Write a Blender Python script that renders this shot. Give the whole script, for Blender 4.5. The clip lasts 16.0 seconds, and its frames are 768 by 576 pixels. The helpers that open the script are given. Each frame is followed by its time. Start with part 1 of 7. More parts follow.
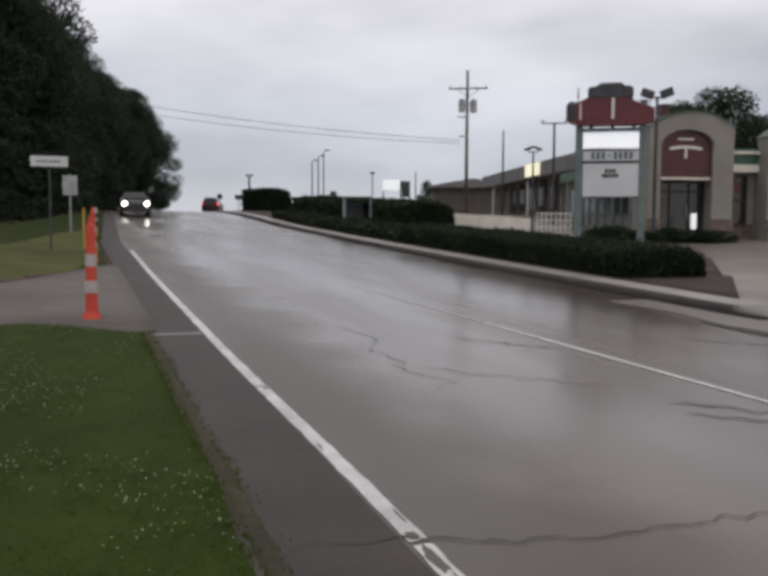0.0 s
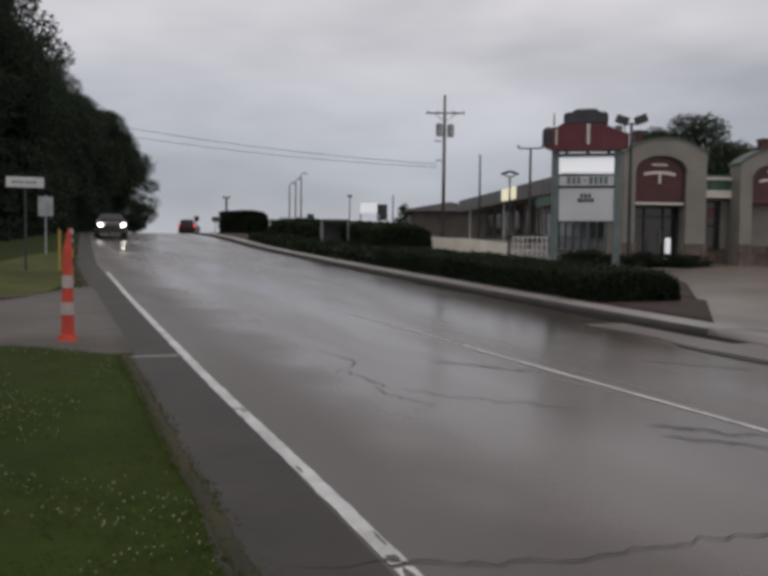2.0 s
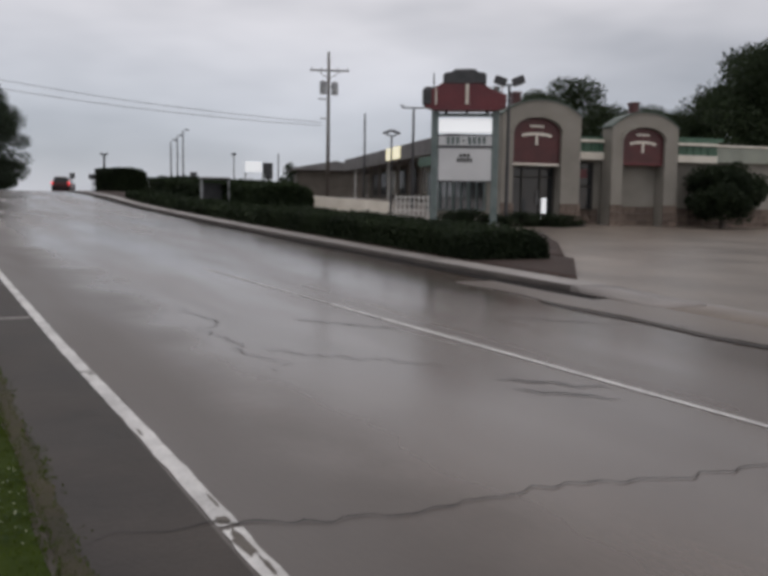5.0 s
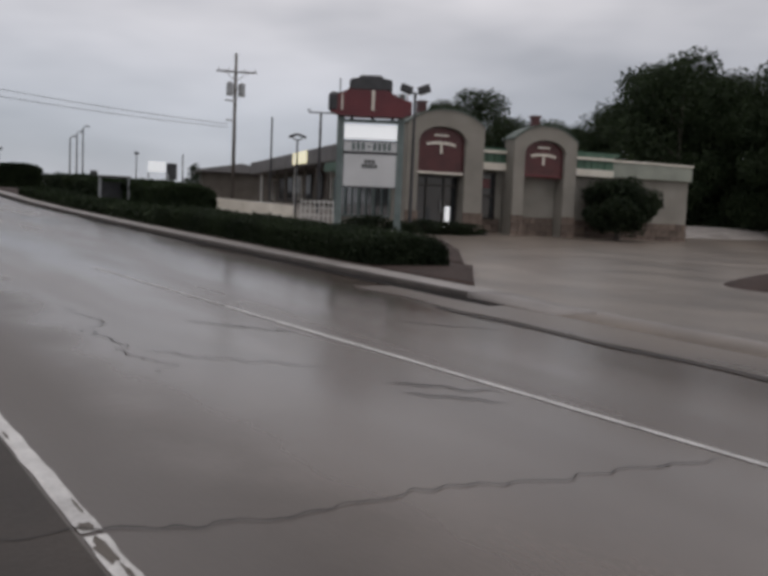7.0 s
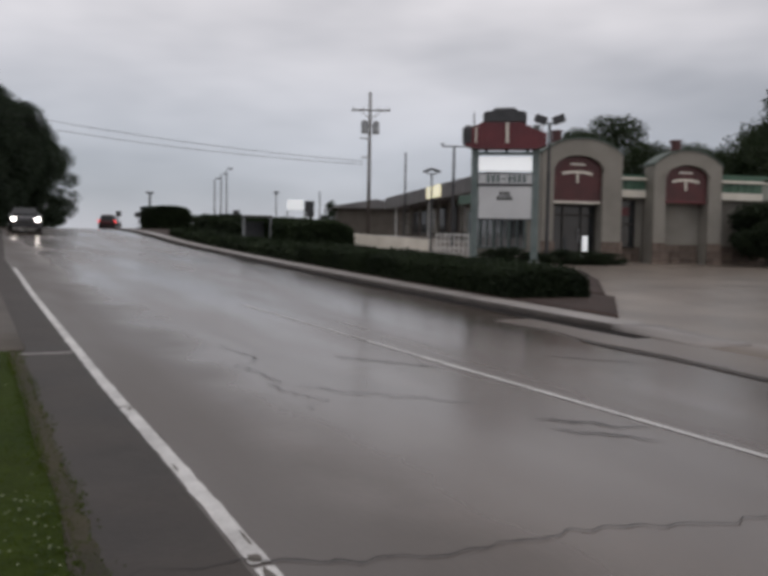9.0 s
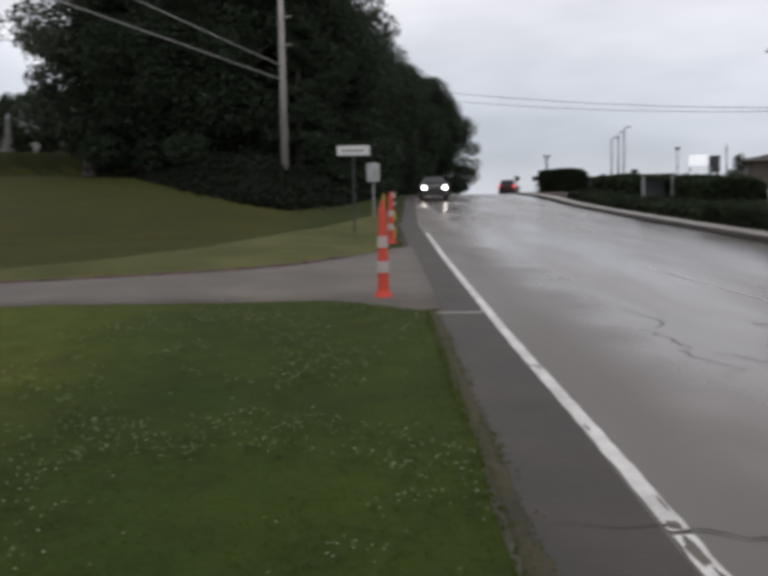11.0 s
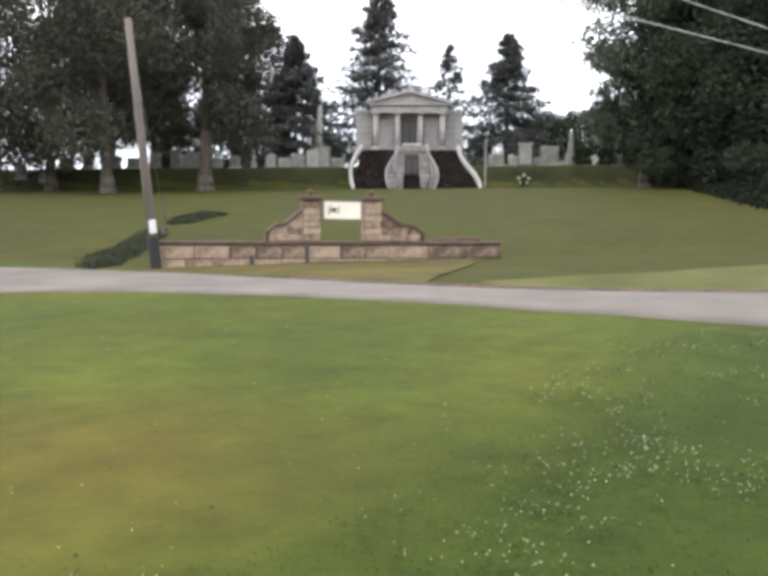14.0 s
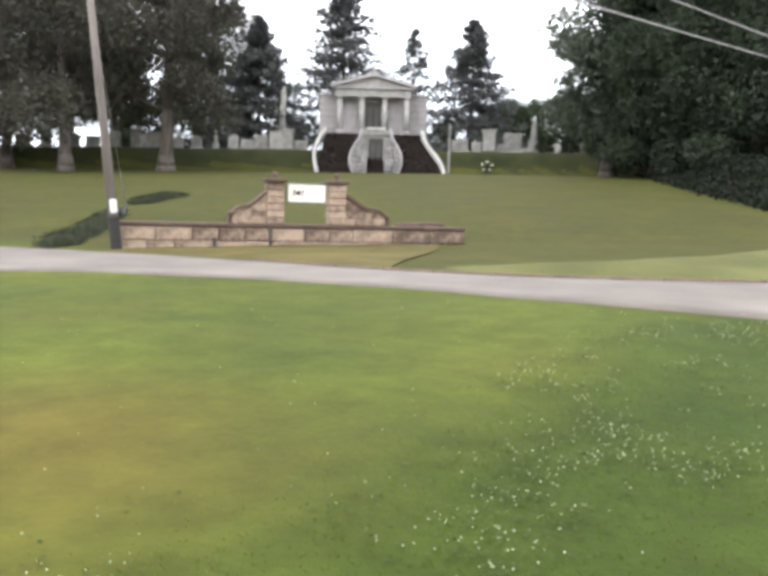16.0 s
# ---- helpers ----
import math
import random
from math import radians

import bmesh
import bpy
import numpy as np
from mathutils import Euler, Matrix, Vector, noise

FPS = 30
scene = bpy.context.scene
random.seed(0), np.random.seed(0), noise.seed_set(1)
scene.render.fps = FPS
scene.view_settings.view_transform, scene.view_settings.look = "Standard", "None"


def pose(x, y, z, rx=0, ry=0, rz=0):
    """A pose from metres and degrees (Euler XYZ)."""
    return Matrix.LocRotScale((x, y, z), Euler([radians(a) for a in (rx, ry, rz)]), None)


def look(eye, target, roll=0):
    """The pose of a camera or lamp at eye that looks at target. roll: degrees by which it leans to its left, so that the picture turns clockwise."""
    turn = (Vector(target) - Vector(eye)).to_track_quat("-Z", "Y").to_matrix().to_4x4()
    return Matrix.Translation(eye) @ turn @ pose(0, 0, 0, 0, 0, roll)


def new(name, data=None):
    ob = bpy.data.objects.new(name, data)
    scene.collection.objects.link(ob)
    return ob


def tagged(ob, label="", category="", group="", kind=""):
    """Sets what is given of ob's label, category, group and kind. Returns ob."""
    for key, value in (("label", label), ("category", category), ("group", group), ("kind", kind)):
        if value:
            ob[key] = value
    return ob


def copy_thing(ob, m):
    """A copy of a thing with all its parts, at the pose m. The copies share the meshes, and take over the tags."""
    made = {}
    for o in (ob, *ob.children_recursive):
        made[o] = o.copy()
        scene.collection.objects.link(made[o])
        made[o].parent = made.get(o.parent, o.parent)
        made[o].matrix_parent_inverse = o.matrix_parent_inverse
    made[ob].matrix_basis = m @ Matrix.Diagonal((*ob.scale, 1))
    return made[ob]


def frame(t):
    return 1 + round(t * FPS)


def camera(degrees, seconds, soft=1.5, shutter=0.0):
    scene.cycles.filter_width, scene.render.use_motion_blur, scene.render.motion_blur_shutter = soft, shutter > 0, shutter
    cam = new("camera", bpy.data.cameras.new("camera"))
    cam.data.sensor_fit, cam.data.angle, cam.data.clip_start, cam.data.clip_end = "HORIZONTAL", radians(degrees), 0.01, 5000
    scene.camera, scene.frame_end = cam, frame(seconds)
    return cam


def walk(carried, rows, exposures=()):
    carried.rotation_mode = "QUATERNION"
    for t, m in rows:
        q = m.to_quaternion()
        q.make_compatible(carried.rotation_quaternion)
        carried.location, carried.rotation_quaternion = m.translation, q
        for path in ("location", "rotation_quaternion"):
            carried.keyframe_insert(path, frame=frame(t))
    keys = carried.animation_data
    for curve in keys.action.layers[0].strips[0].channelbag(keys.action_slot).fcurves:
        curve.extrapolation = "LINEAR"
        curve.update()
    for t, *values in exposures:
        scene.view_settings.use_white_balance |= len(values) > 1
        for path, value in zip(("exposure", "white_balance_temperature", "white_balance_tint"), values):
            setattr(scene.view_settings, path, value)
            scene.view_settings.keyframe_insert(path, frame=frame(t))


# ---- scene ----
cam = camera(47.9, 16.0, soft=4.0, shutter=0.4)
PATH = [  # seconds, place, tilt, lean, turn
    (0, -0.000, 0.000, 1.600, 85.81, -0.36, -19.72),
    (0.5, 0.003, -0.010, 1.594, 86.46, -0.55, -20.54),
    (1, -0.015, -0.024, 1.614, 86.86, -0.65, -21.46),
    (1.5, -0.015, -0.006, 1.596, 87.20, -0.65, -21.72),
    (2, -0.030, -0.015, 1.599, 87.34, -0.66, -21.24),
    (2.5, -0.046, -0.041, 1.618, 87.34, -0.58, -20.16),
    (3, -0.028, -0.006, 1.613, 87.01, -0.18, -19.46),
    (3.5, 0.010, 0.054, 1.590, 86.20, 0.54, -20.47),
    (4, 0.021, 0.005, 1.572, 85.06, 0.04, -23.97),
    (4.2, 0.075, -0.005, 1.579, 84.72, -0.13, -25.48),
    (6.3, 0.359, -0.139, 1.529, 85.73, -1.60, -31.03),
    (6.5, 0.377, -0.151, 1.510, 85.86, -1.68, -31.77),
    (7, 0.407, -0.042, 1.538, 85.36, -2.40, -34.73),
    (7.5, 0.396, -0.075, 1.513, 85.64, -1.59, -34.73),
    (8, 0.332, -0.110, 1.556, 86.27, -0.92, -33.22),
    (8.2, 0.318, -0.098, 1.576, 86.63, -0.85, -32.25),
    (10.3, 0.271, -0.041, 1.570, 85.89, -0.14, -10.37),
    (10.5, 0.273, -0.041, 1.565, 85.49, 0.27, -7.71),
    (11, 0.181, -0.081, 1.583, 84.70, 0.91, -0.22),
    (11.5, 0.120, -0.074, 1.601, 84.77, 1.32, 8.09),
    (12, -0.071, -0.002, 1.602, 86.09, 2.05, 18.56),
    (12.5, -0.035, -0.056, 1.593, 87.17, 1.01, 26.56),
    (13, 0.016, -0.067, 1.598, 87.22, 0.39, 31.21),
    (13.5, 0.023, 0.021, 1.604, 86.75, 0.09, 33.91),
    (14, 0.043, 0.007, 1.614, 85.57, -0.48, 34.94),
    (14.5, 0.035, 0.006, 1.628, 84.48, -0.88, 34.79),
    (15, 0.019, 0.046, 1.613, 83.74, -1.16, 34.04),
    (15.5, -0.015, 0.050, 1.616, 83.76, -1.35, 33.22),
    (16, -0.035, 0.008, 1.612, 84.58, -1.55, 32.44),
]
EXPOSURES = [(0, -0.1), (0.5, -0.18), (1, -0.3), (1.5, -0.44), (2.5, -0.48), (3, -0.48), (3.5, -0.54), (4, -0.22), (6.5, -0.36), (7.5, -0.4), (8.2, -0.38), (10.3, -0.22), (11, 0.0), (11.5, 0.25), (12, 0.4), (12.5, 1.0), (13, 1.4), (13.5, 1.5), (14, 1.72), (15, 2.05), (16, 2.1)]
walk(cam, [(t, pose(x, y, z, rx, ry, rz)) for t, x, y, z, rx, ry, rz in PATH], [(t, e, 6550 if t < 11 else 6500, 12 if t < 11 else 11) for t, e in EXPOSURES])

# ---- world and light: a rainy, overcast evening ----
world = bpy.data.worlds.new("overcast_sky")
scene.world = world
world.use_nodes = True
wn, wl = world.node_tree.nodes, world.node_tree.links
wn.clear()
sky = wn.new("ShaderNodeTexSky")
sky.sky_type, sky.sun_disc = "NISHITA", False
sky.sun_elevation, sky.sun_rotation = radians(18), radians(150)
tc = wn.new("ShaderNodeTexCoord")
mp = wn.new("ShaderNodeMapping")
mp.inputs["Scale"].default_value = (1.0, 1.0, 3.2)
cl = wn.new("ShaderNodeTexNoise")
cl.inputs["Scale"].default_value, cl.inputs["Detail"].default_value = 1.9, 4.0
cl.inputs["Roughness"].default_value = 0.52
ramp = wn.new("ShaderNodeValToRGB")
ramp.color_ramp.elements[0].position, ramp.color_ramp.elements[0].color = 0.30, (0.37, 0.382, 0.412, 1)
ramp.color_ramp.elements[1].position, ramp.color_ramp.elements[1].color = 0.70, (0.72, 0.718, 0.745, 1)
sep = wn.new("ShaderNodeSeparateXYZ")
grad = wn.new("ShaderNodeValToRGB")
grad.color_ramp.elements[0].position, grad.color_ramp.elements[0].color = 0.0, (0.78, 0.80, 0.84, 1)
grad.color_ramp.elements[1].position, grad.color_ramp.elements[1].color = 0.6, (0.82, 0.80, 0.78, 1)
for pos, tone in ((0.05, (0.60, 0.635, 0.68, 1)), (0.13, (0.62, 0.65, 0.69, 1)), (0.24, (0.98, 0.955, 0.94, 1)), (0.36, (1.0, 0.97, 0.945, 1))):
    grad.color_ramp.elements.new(pos).color = tone
grad.color_ramp.interpolation = "B_SPLINE"
mul = wn.new("ShaderNodeMixRGB")
mul.blend_type = "MULTIPLY"
mul.inputs[0].default_value = 1.0
skymul = wn.new("ShaderNodeMixRGB")
skymul.blend_type = "MULTIPLY"
skymul.inputs[0].default_value, skymul.inputs[2].default_value = 1.0, (0.1, 0.1, 0.1, 1)
mix = wn.new("ShaderNodeMixRGB")
mix.inputs[0].default_value = 0.93
bg = wn.new("ShaderNodeBackground")
bg.inputs["Strength"].default_value = 1.72
wo = wn.new("ShaderNodeOutputWorld")
wl.new(tc.outputs["Generated"], mp.inputs["Vector"])
wl.new(mp.outputs["Vector"], cl.inputs["Vector"])
wl.new(cl.outputs["Fac"], ramp.inputs["Fac"])
wl.new(tc.outputs["Generated"], sep.inputs[0])
wl.new(sep.outputs["Z"], grad.inputs["Fac"])
wl.new(ramp.outputs["Color"], mul.inputs[1])
wl.new(grad.outputs["Color"], mul.inputs[2])
wl.new(sky.outputs["Color"], skymul.inputs[1])
wl.new(skymul.outputs["Color"], mix.inputs[1])
wl.new(mul.outputs["Color"], mix.inputs[2])
wl.new(mix.outputs["Color"], bg.inputs["Color"])
wl.new(bg.outputs["Background"], wo.inputs["Surface"])
sun = new("sun", bpy.data.lights.new("sun", "SUN"))
sun.data.energy, sun.data.angle, sun.data.color = 0.5, radians(25), (1.0, 0.96, 0.92)
sun.matrix_world = look((0, 0, 60), (14, 24, 0))


# ---- materials ----
def material(name, dark, light, rough=0.7, scale=6.0, fine=60.0, bump=0.2, metal=0.0, stretch=(1, 1, 1), spread=0.0, emit=0.0, rough_var=0.08):
    """Two scales of noise between a dark and a light tone, with relief; spread: tone change from object to object."""
    m = bpy.data.materials.new(name)
    m.use_nodes = True
    n, l = m.node_tree.nodes, m.node_tree.links
    b = n["Principled BSDF"]
    t = n.new("ShaderNodeTexCoord")
    mp = n.new("ShaderNodeMapping")
    mp.inputs["Scale"].default_value = stretch
    l.new(t.outputs["Object"], mp.inputs["Vector"])
    a = n.new("ShaderNodeTexNoise")
    a.inputs["Scale"].default_value, a.inputs["Detail"].default_value = scale, 5.0
    c = n.new("ShaderNodeTexNoise")
    c.inputs["Scale"].default_value, c.inputs["Detail"].default_value = fine, 3.0
    l.new(mp.outputs["Vector"], a.inputs["Vector"])
    l.new(mp.outputs["Vector"], c.inputs["Vector"])
    add = n.new("ShaderNodeMath")
    add.operation = "MULTIPLY_ADD"
    add.inputs[1].default_value = 0.4
    l.new(c.outputs["Fac"], add.inputs[0])
    l.new(a.outputs["Fac"], add.inputs[2])
    r = n.new("ShaderNodeMapRange")
    r.inputs["From Min"].default_value, r.inputs["From Max"].default_value = 0.45, 0.95
    src = add.outputs[0]
    if spread:
        oi = n.new("ShaderNodeObjectInfo")
        ad = n.new("ShaderNodeMath")
        ad.operation = "MULTIPLY_ADD"
        ad.inputs[1].default_value = spread
        l.new(oi.outputs["Random"], ad.inputs[0])
        l.new(src, ad.inputs[2])
        sb = n.new("ShaderNodeMath")
        sb.operation = "SUBTRACT"
        sb.inputs[1].default_value = spread / 2
        l.new(ad.outputs[0], sb.inputs[0])
        src = sb.outputs[0]
    l.new(src, r.inputs["Value"])
    x = n.new("ShaderNodeMixRGB")
    x.inputs[1].default_value, x.inputs[2].default_value = (*dark, 1), (*light, 1)
    l.new(r.outputs["Result"], x.inputs[0])
    l.new(x.outputs["Color"], b.inputs["Base Color"])
    rr = n.new("ShaderNodeMapRange")
    rr.inputs["To Min"].default_value, rr.inputs["To Max"].default_value = max(0.02, rough - rough_var), min(1.0, rough + rough_var)
    l.new(a.outputs["Fac"], rr.inputs["Value"])
    l.new(rr.outputs["Result"], b.inputs["Roughness"])
    b.inputs["Metallic"].default_value = metal
    if bump:
        bu = n.new("ShaderNodeBump")
        bu.inputs["Strength"].default_value, bu.inputs["Distance"].default_value = bump, 0.02
        l.new(add.outputs[0], bu.inputs["Height"])
        l.new(bu.outputs["Normal"], b.inputs["Normal"])
    if emit:
        b.inputs["Emission Color"].default_value = (*light, 1)
        b.inputs["Emission Strength"].default_value = emit
    return m


def leaf_material(name, dark, light, spread=0.28):
    m = bpy.data.materials.new(name)
    m.use_nodes = True
    n, l = m.node_tree.nodes, m.node_tree.links
    b = n["Principled BSDF"]
    g = n.new("ShaderNodeNewGeometry")
    t = n.new("ShaderNodeTexCoord")
    a = n.new("ShaderNodeTexNoise")
    a.inputs["Scale"].default_value = 0.6
    l.new(t.outputs["Object"], a.inputs["Vector"])
    ad = n.new("ShaderNodeMath")
    ad.operation = "MULTIPLY_ADD"
    ad.inputs[1].default_value = spread
    l.new(g.outputs["Random Per Island"], ad.inputs[0])
    l.new(a.outputs["Fac"], ad.inputs[2])
    r = n.new("ShaderNodeMapRange")
    r.inputs["From Min"].default_value, r.inputs["From Max"].default_value = 0.35, 1.05
    l.new(ad.outputs[0], r.inputs["Value"])
    x = n.new("ShaderNodeMixRGB")
    x.inputs[1].default_value, x.inputs[2].default_value = (*dark, 1), (*light, 1)
    l.new(r.outputs["Result"], x.inputs[0])
    l.new(x.outputs["Color"], b.inputs["Base Color"])
    b.inputs["Roughness"].default_value = 0.6
    tr = n.new("ShaderNodeBsdfTranslucent")
    l.new(x.outputs["Color"], tr.inputs["Color"])
    ms = n.new("ShaderNodeMixShader")
    ms.inputs[0].default_value = 0.38
    l.new(b.outputs[0], ms.inputs[1])
    l.new(tr.outputs[0], ms.inputs[2])
    l.new(ms.outputs[0], n["Material Output"].inputs["Surface"])
    return m


def wet_road(name, dark, light):
    """Wet asphalt: worn wheel tracks and a water film that runs along the road."""
    m = material(name, dark, light, rough=0.4, scale=0.5, fine=45.0, bump=0.12, stretch=(1.0, 0.22, 1.0))
    n, l = m.node_tree.nodes, m.node_tree.links
    b = n["Principled BSDF"]
    t = n.new("ShaderNodeTexCoord")
    mp = n.new("ShaderNodeMapping")
    mp.inputs["Scale"].default_value = (0.75, 0.12, 1.0)
    l.new(t.outputs["Object"], mp.inputs["Vector"])
    w = n.new("ShaderNodeTexNoise")
    w.inputs["Scale"].default_value, w.inputs["Detail"].default_value = 0.8, 3.0
    w.inputs["Roughness"].default_value = 0.5
    l.new(mp.outputs["Vector"], w.inputs["Vector"])
    r = n.new("ShaderNodeMapRange")
    r.inputs["From Min"].default_value, r.inputs["From Max"].default_value = 0.36, 0.66
    r.inputs["To Min"].default_value, r.inputs["To Max"].default_value = 0.15, 0.31
    l.new(w.outputs["Fac"], r.inputs["Value"])
    l.new(r.outputs["Result"], b.inputs["Roughness"])
    b.inputs["Specular IOR Level"].default_value = 1.0
    b.inputs["Specular Tint"].default_value = (1.0, 0.93, 0.87, 1)
    # beside the edge line the surface is coarser and holds no water film
    edge = n.new("ShaderNodeTexNoise")
    edge.inputs["Scale"].default_value, edge.inputs["Detail"].default_value = 0.7, 4.0
    l.new(t.outputs["Object"], edge.inputs["Vector"])
    xs = n.new("ShaderNodeSeparateXYZ")
    l.new(t.outputs["Object"], xs.inputs[0])
    wob = n.new("ShaderNodeMath")
    wob.operation = "MULTIPLY_ADD"
    wob.inputs[1].default_value = 1.7
    l.new(edge.outputs["Fac"], wob.inputs[0])
    l.new(xs.outputs["X"], wob.inputs[2])
    dull = n.new("ShaderNodeMapRange")
    dull.interpolation_type = "SMOOTHSTEP"
    dull.inputs["From Min"].default_value, dull.inputs["From Max"].default_value = 4.0, 2.9
    l.new(wob.outputs[0], dull.inputs["Value"])
    coarse = n.new("ShaderNodeMath")
    coarse.operation = "MULTIPLY_ADD"
    coarse.inputs[1].default_value = 0.2
    l.new(dull.outputs["Result"], coarse.inputs[0])
    l.new(r.outputs["Result"], coarse.inputs[2])
    l.new(coarse.outputs[0], b.inputs["Roughness"])
    dark_mix = n.new("ShaderNodeMixRGB")
    dark_mix.inputs[2].default_value = (0.032, 0.025, 0.021, 1)
    half = n.new("ShaderNodeMath")
    half.operation = "MULTIPLY"
    half.inputs[1].default_value = 0.65
    l.new(dull.outputs["Result"], half.inputs[0])
    l.new(half.outputs[0], dark_mix.inputs[0])
    l.new(b.inputs["Base Color"].links[0].from_socket, dark_mix.inputs[1])
    l.new(dark_mix.outputs["Color"], b.inputs["Base Color"])
    # the further lane is an older, browner strip of paving with long worn streaks
    sp = n.new("ShaderNodeSeparateXYZ")
    l.new(t.outputs["Object"], sp.inputs[0])
    seam = n.new("ShaderNodeMath")
    seam.operation = "MULTIPLY_ADD"
    seam.inputs[1].default_value = 0.054
    l.new(sp.outputs["Y"], seam.inputs[0])
    l.new(sp.outputs["X"], seam.inputs[2])
    side = n.new("ShaderNodeMapRange")
    side.interpolation_type = "SMOOTHSTEP"
    side.inputs["From Min"].default_value, side.inputs["From Max"].default_value = 5.5, 5.75
    l.new(seam.outputs[0], side.inputs["Value"])
    mq = n.new("ShaderNodeMapping")
    mq.inputs["Scale"].default_value = (1.5, 0.07, 1.0)
    l.new(t.outputs["Object"], mq.inputs["Vector"])
    st = n.new("ShaderNodeTexNoise")
    st.inputs["Scale"].default_value, st.inputs["Detail"].default_value = 1.0, 5.0
    l.new(mq.outputs["Vector"], st.inputs["Vector"])
    sr = n.new("ShaderNodeMapRange")
    sr.inputs["From Min"].default_value, sr.inputs["From Max"].default_value = 0.40, 0.64
    sr.inputs["To Min"].default_value, sr.inputs["To Max"].default_value = 0.12, 0.75
    l.new(st.outputs["Fac"], sr.inputs["Value"])
    amt = n.new("ShaderNodeMath")
    amt.operation = "MULTIPLY"
    l.new(side.outputs["Result"], amt.inputs[0])
    l.new(sr.outputs["Result"], amt.inputs[1])
    old = n.new("ShaderNodeMixRGB")
    old.inputs[2].default_value = (0.058, 0.039, 0.028, 1)
    l.new(b.inputs["Base Color"].links[0].from_socket, old.inputs[1])
    l.new(amt.outputs[0], old.inputs[0])
    l.new(old.outputs["Color"], b.inputs["Base Color"])
    return m


M_ROAD = wet_road("wet_asphalt", (0.052, 0.039, 0.031), (0.108, 0.082, 0.065))
M_SHOULDER = material("old_shoulder_asphalt", (0.025, 0.020, 0.017), (0.050, 0.041, 0.035), rough=0.62, scale=0.9, fine=50, bump=0.35)
M_SHOULDER.node_tree.nodes["Principled BSDF"].inputs["Specular IOR Level"].default_value = 0.4
M_LOT = material("wet_lot_concrete", (0.128, 0.106, 0.089), (0.265, 0.222, 0.186), rough=0.33, scale=0.4, fine=25, bump=0.15)
M_GUTTER = material("worn_gutter_concrete", (0.085, 0.066, 0.053), (0.19, 0.152, 0.122), rough=0.3, scale=0.9, fine=25, bump=0.2, stretch=(1.0, 0.3, 1.0))
M_DRIVE = material("lane_asphalt", (0.078, 0.068, 0.059), (0.146, 0.130, 0.113), rough=0.75, scale=0.8, fine=50, bump=0.3)
M_GRASS = material("lawn", (0.025, 0.041, 0.005), (0.066, 0.083, 0.012), rough=0.9, scale=0.35, fine=18, bump=0.8)
M_SOIL = material("gravel_soil", (0.024, 0.021, 0.011), (0.062, 0.050, 0.026), rough=0.9, scale=2, fine=60, bump=0.9)
M_MULCH = material("red_mulch", (0.022, 0.013, 0.010), (0.060, 0.036, 0.029), rough=0.9, scale=3, fine=40, bump=1.0)
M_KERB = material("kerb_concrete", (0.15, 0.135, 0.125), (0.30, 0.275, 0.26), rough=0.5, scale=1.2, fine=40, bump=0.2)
M_KERBFACE = material("dark_kerb_face", (0.030, 0.025, 0.022), (0.085, 0.072, 0.064), rough=0.7, scale=1.5, fine=30, bump=0.3)
M_PAVE = material("wet_pavement_concrete", (0.22, 0.20, 0.185), (0.40, 0.37, 0.35), rough=0.45, scale=1.2, fine=40, bump=0.2)
M_PAINT = material("worn_road_paint", (0.36, 0.35, 0.34), (0.74, 0.73, 0.71), rough=0.45, scale=3, fine=30, bump=0.15)
M_TAR = material("crack_filler", (0.008, 0.008, 0.008), (0.02, 0.02, 0.02), rough=0.5, scale=5, bump=0.2)
M_TAR.node_tree.nodes["Principled BSDF"].inputs["Specular IOR Level"].default_value = 0.12
M_BARK = material("bark", (0.045, 0.039, 0.033), (0.13, 0.112, 0.097), rough=0.9, scale=4, fine=25, bump=1.0, stretch=(1, 1, 0.2))
M_POLE = material("weathered_pole_wood", (0.075, 0.064, 0.056), (0.17, 0.15, 0.135), rough=0.85, scale=3, fine=30, bump=0.6, stretch=(1, 1, 0.12))
M_POLEPALE = material("silver_grey_pole_wood", (0.20, 0.19, 0.185), (0.36, 0.345, 0.335), rough=0.85, scale=3, fine=30, bump=0.5, stretch=(1, 1, 0.12))
M_LEAF_DARK = leaf_material("dark_conifer_leaf", (0.026, 0.038, 0.025), (0.052, 0.072, 0.044))
M_LEAF_OLD = leaf_material("old_tree_leaf", (0.042, 0.043, 0.032), (0.068, 0.067, 0.049))
# lit copy of the dark leaf, brightened for the tree over the graves
M_LEAF_EDGE = leaf_material("lit_edge_leaf", (0.044, 0.060, 0.044), (0.084, 0.108, 0.070))
# undergrowth green with the wood's shade put into it; the beds reuse it
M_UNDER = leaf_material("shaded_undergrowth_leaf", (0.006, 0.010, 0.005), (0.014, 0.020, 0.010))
M_LEAF = leaf_material("summer_leaf", (0.020, 0.032, 0.016), (0.044, 0.064, 0.028))
M_SPRUCE = leaf_material("spruce_needle", (0.048, 0.054, 0.055), (0.090, 0.098, 0.096))
M_HEDGE = leaf_material("hedge_leaf", (0.014, 0.022, 0.012), (0.036, 0.052, 0.024))
M_STUCCO = material("beige_stucco", (0.205, 0.192, 0.168), (0.30, 0.283, 0.25), rough=0.85, scale=0.8, fine=60, bump=0.25)
M_PARAPET = material("pale_green_grey_panel", (0.22, 0.24, 0.205), (0.32, 0.34, 0.29), rough=0.7, scale=1.2, fine=40, bump=0.1)
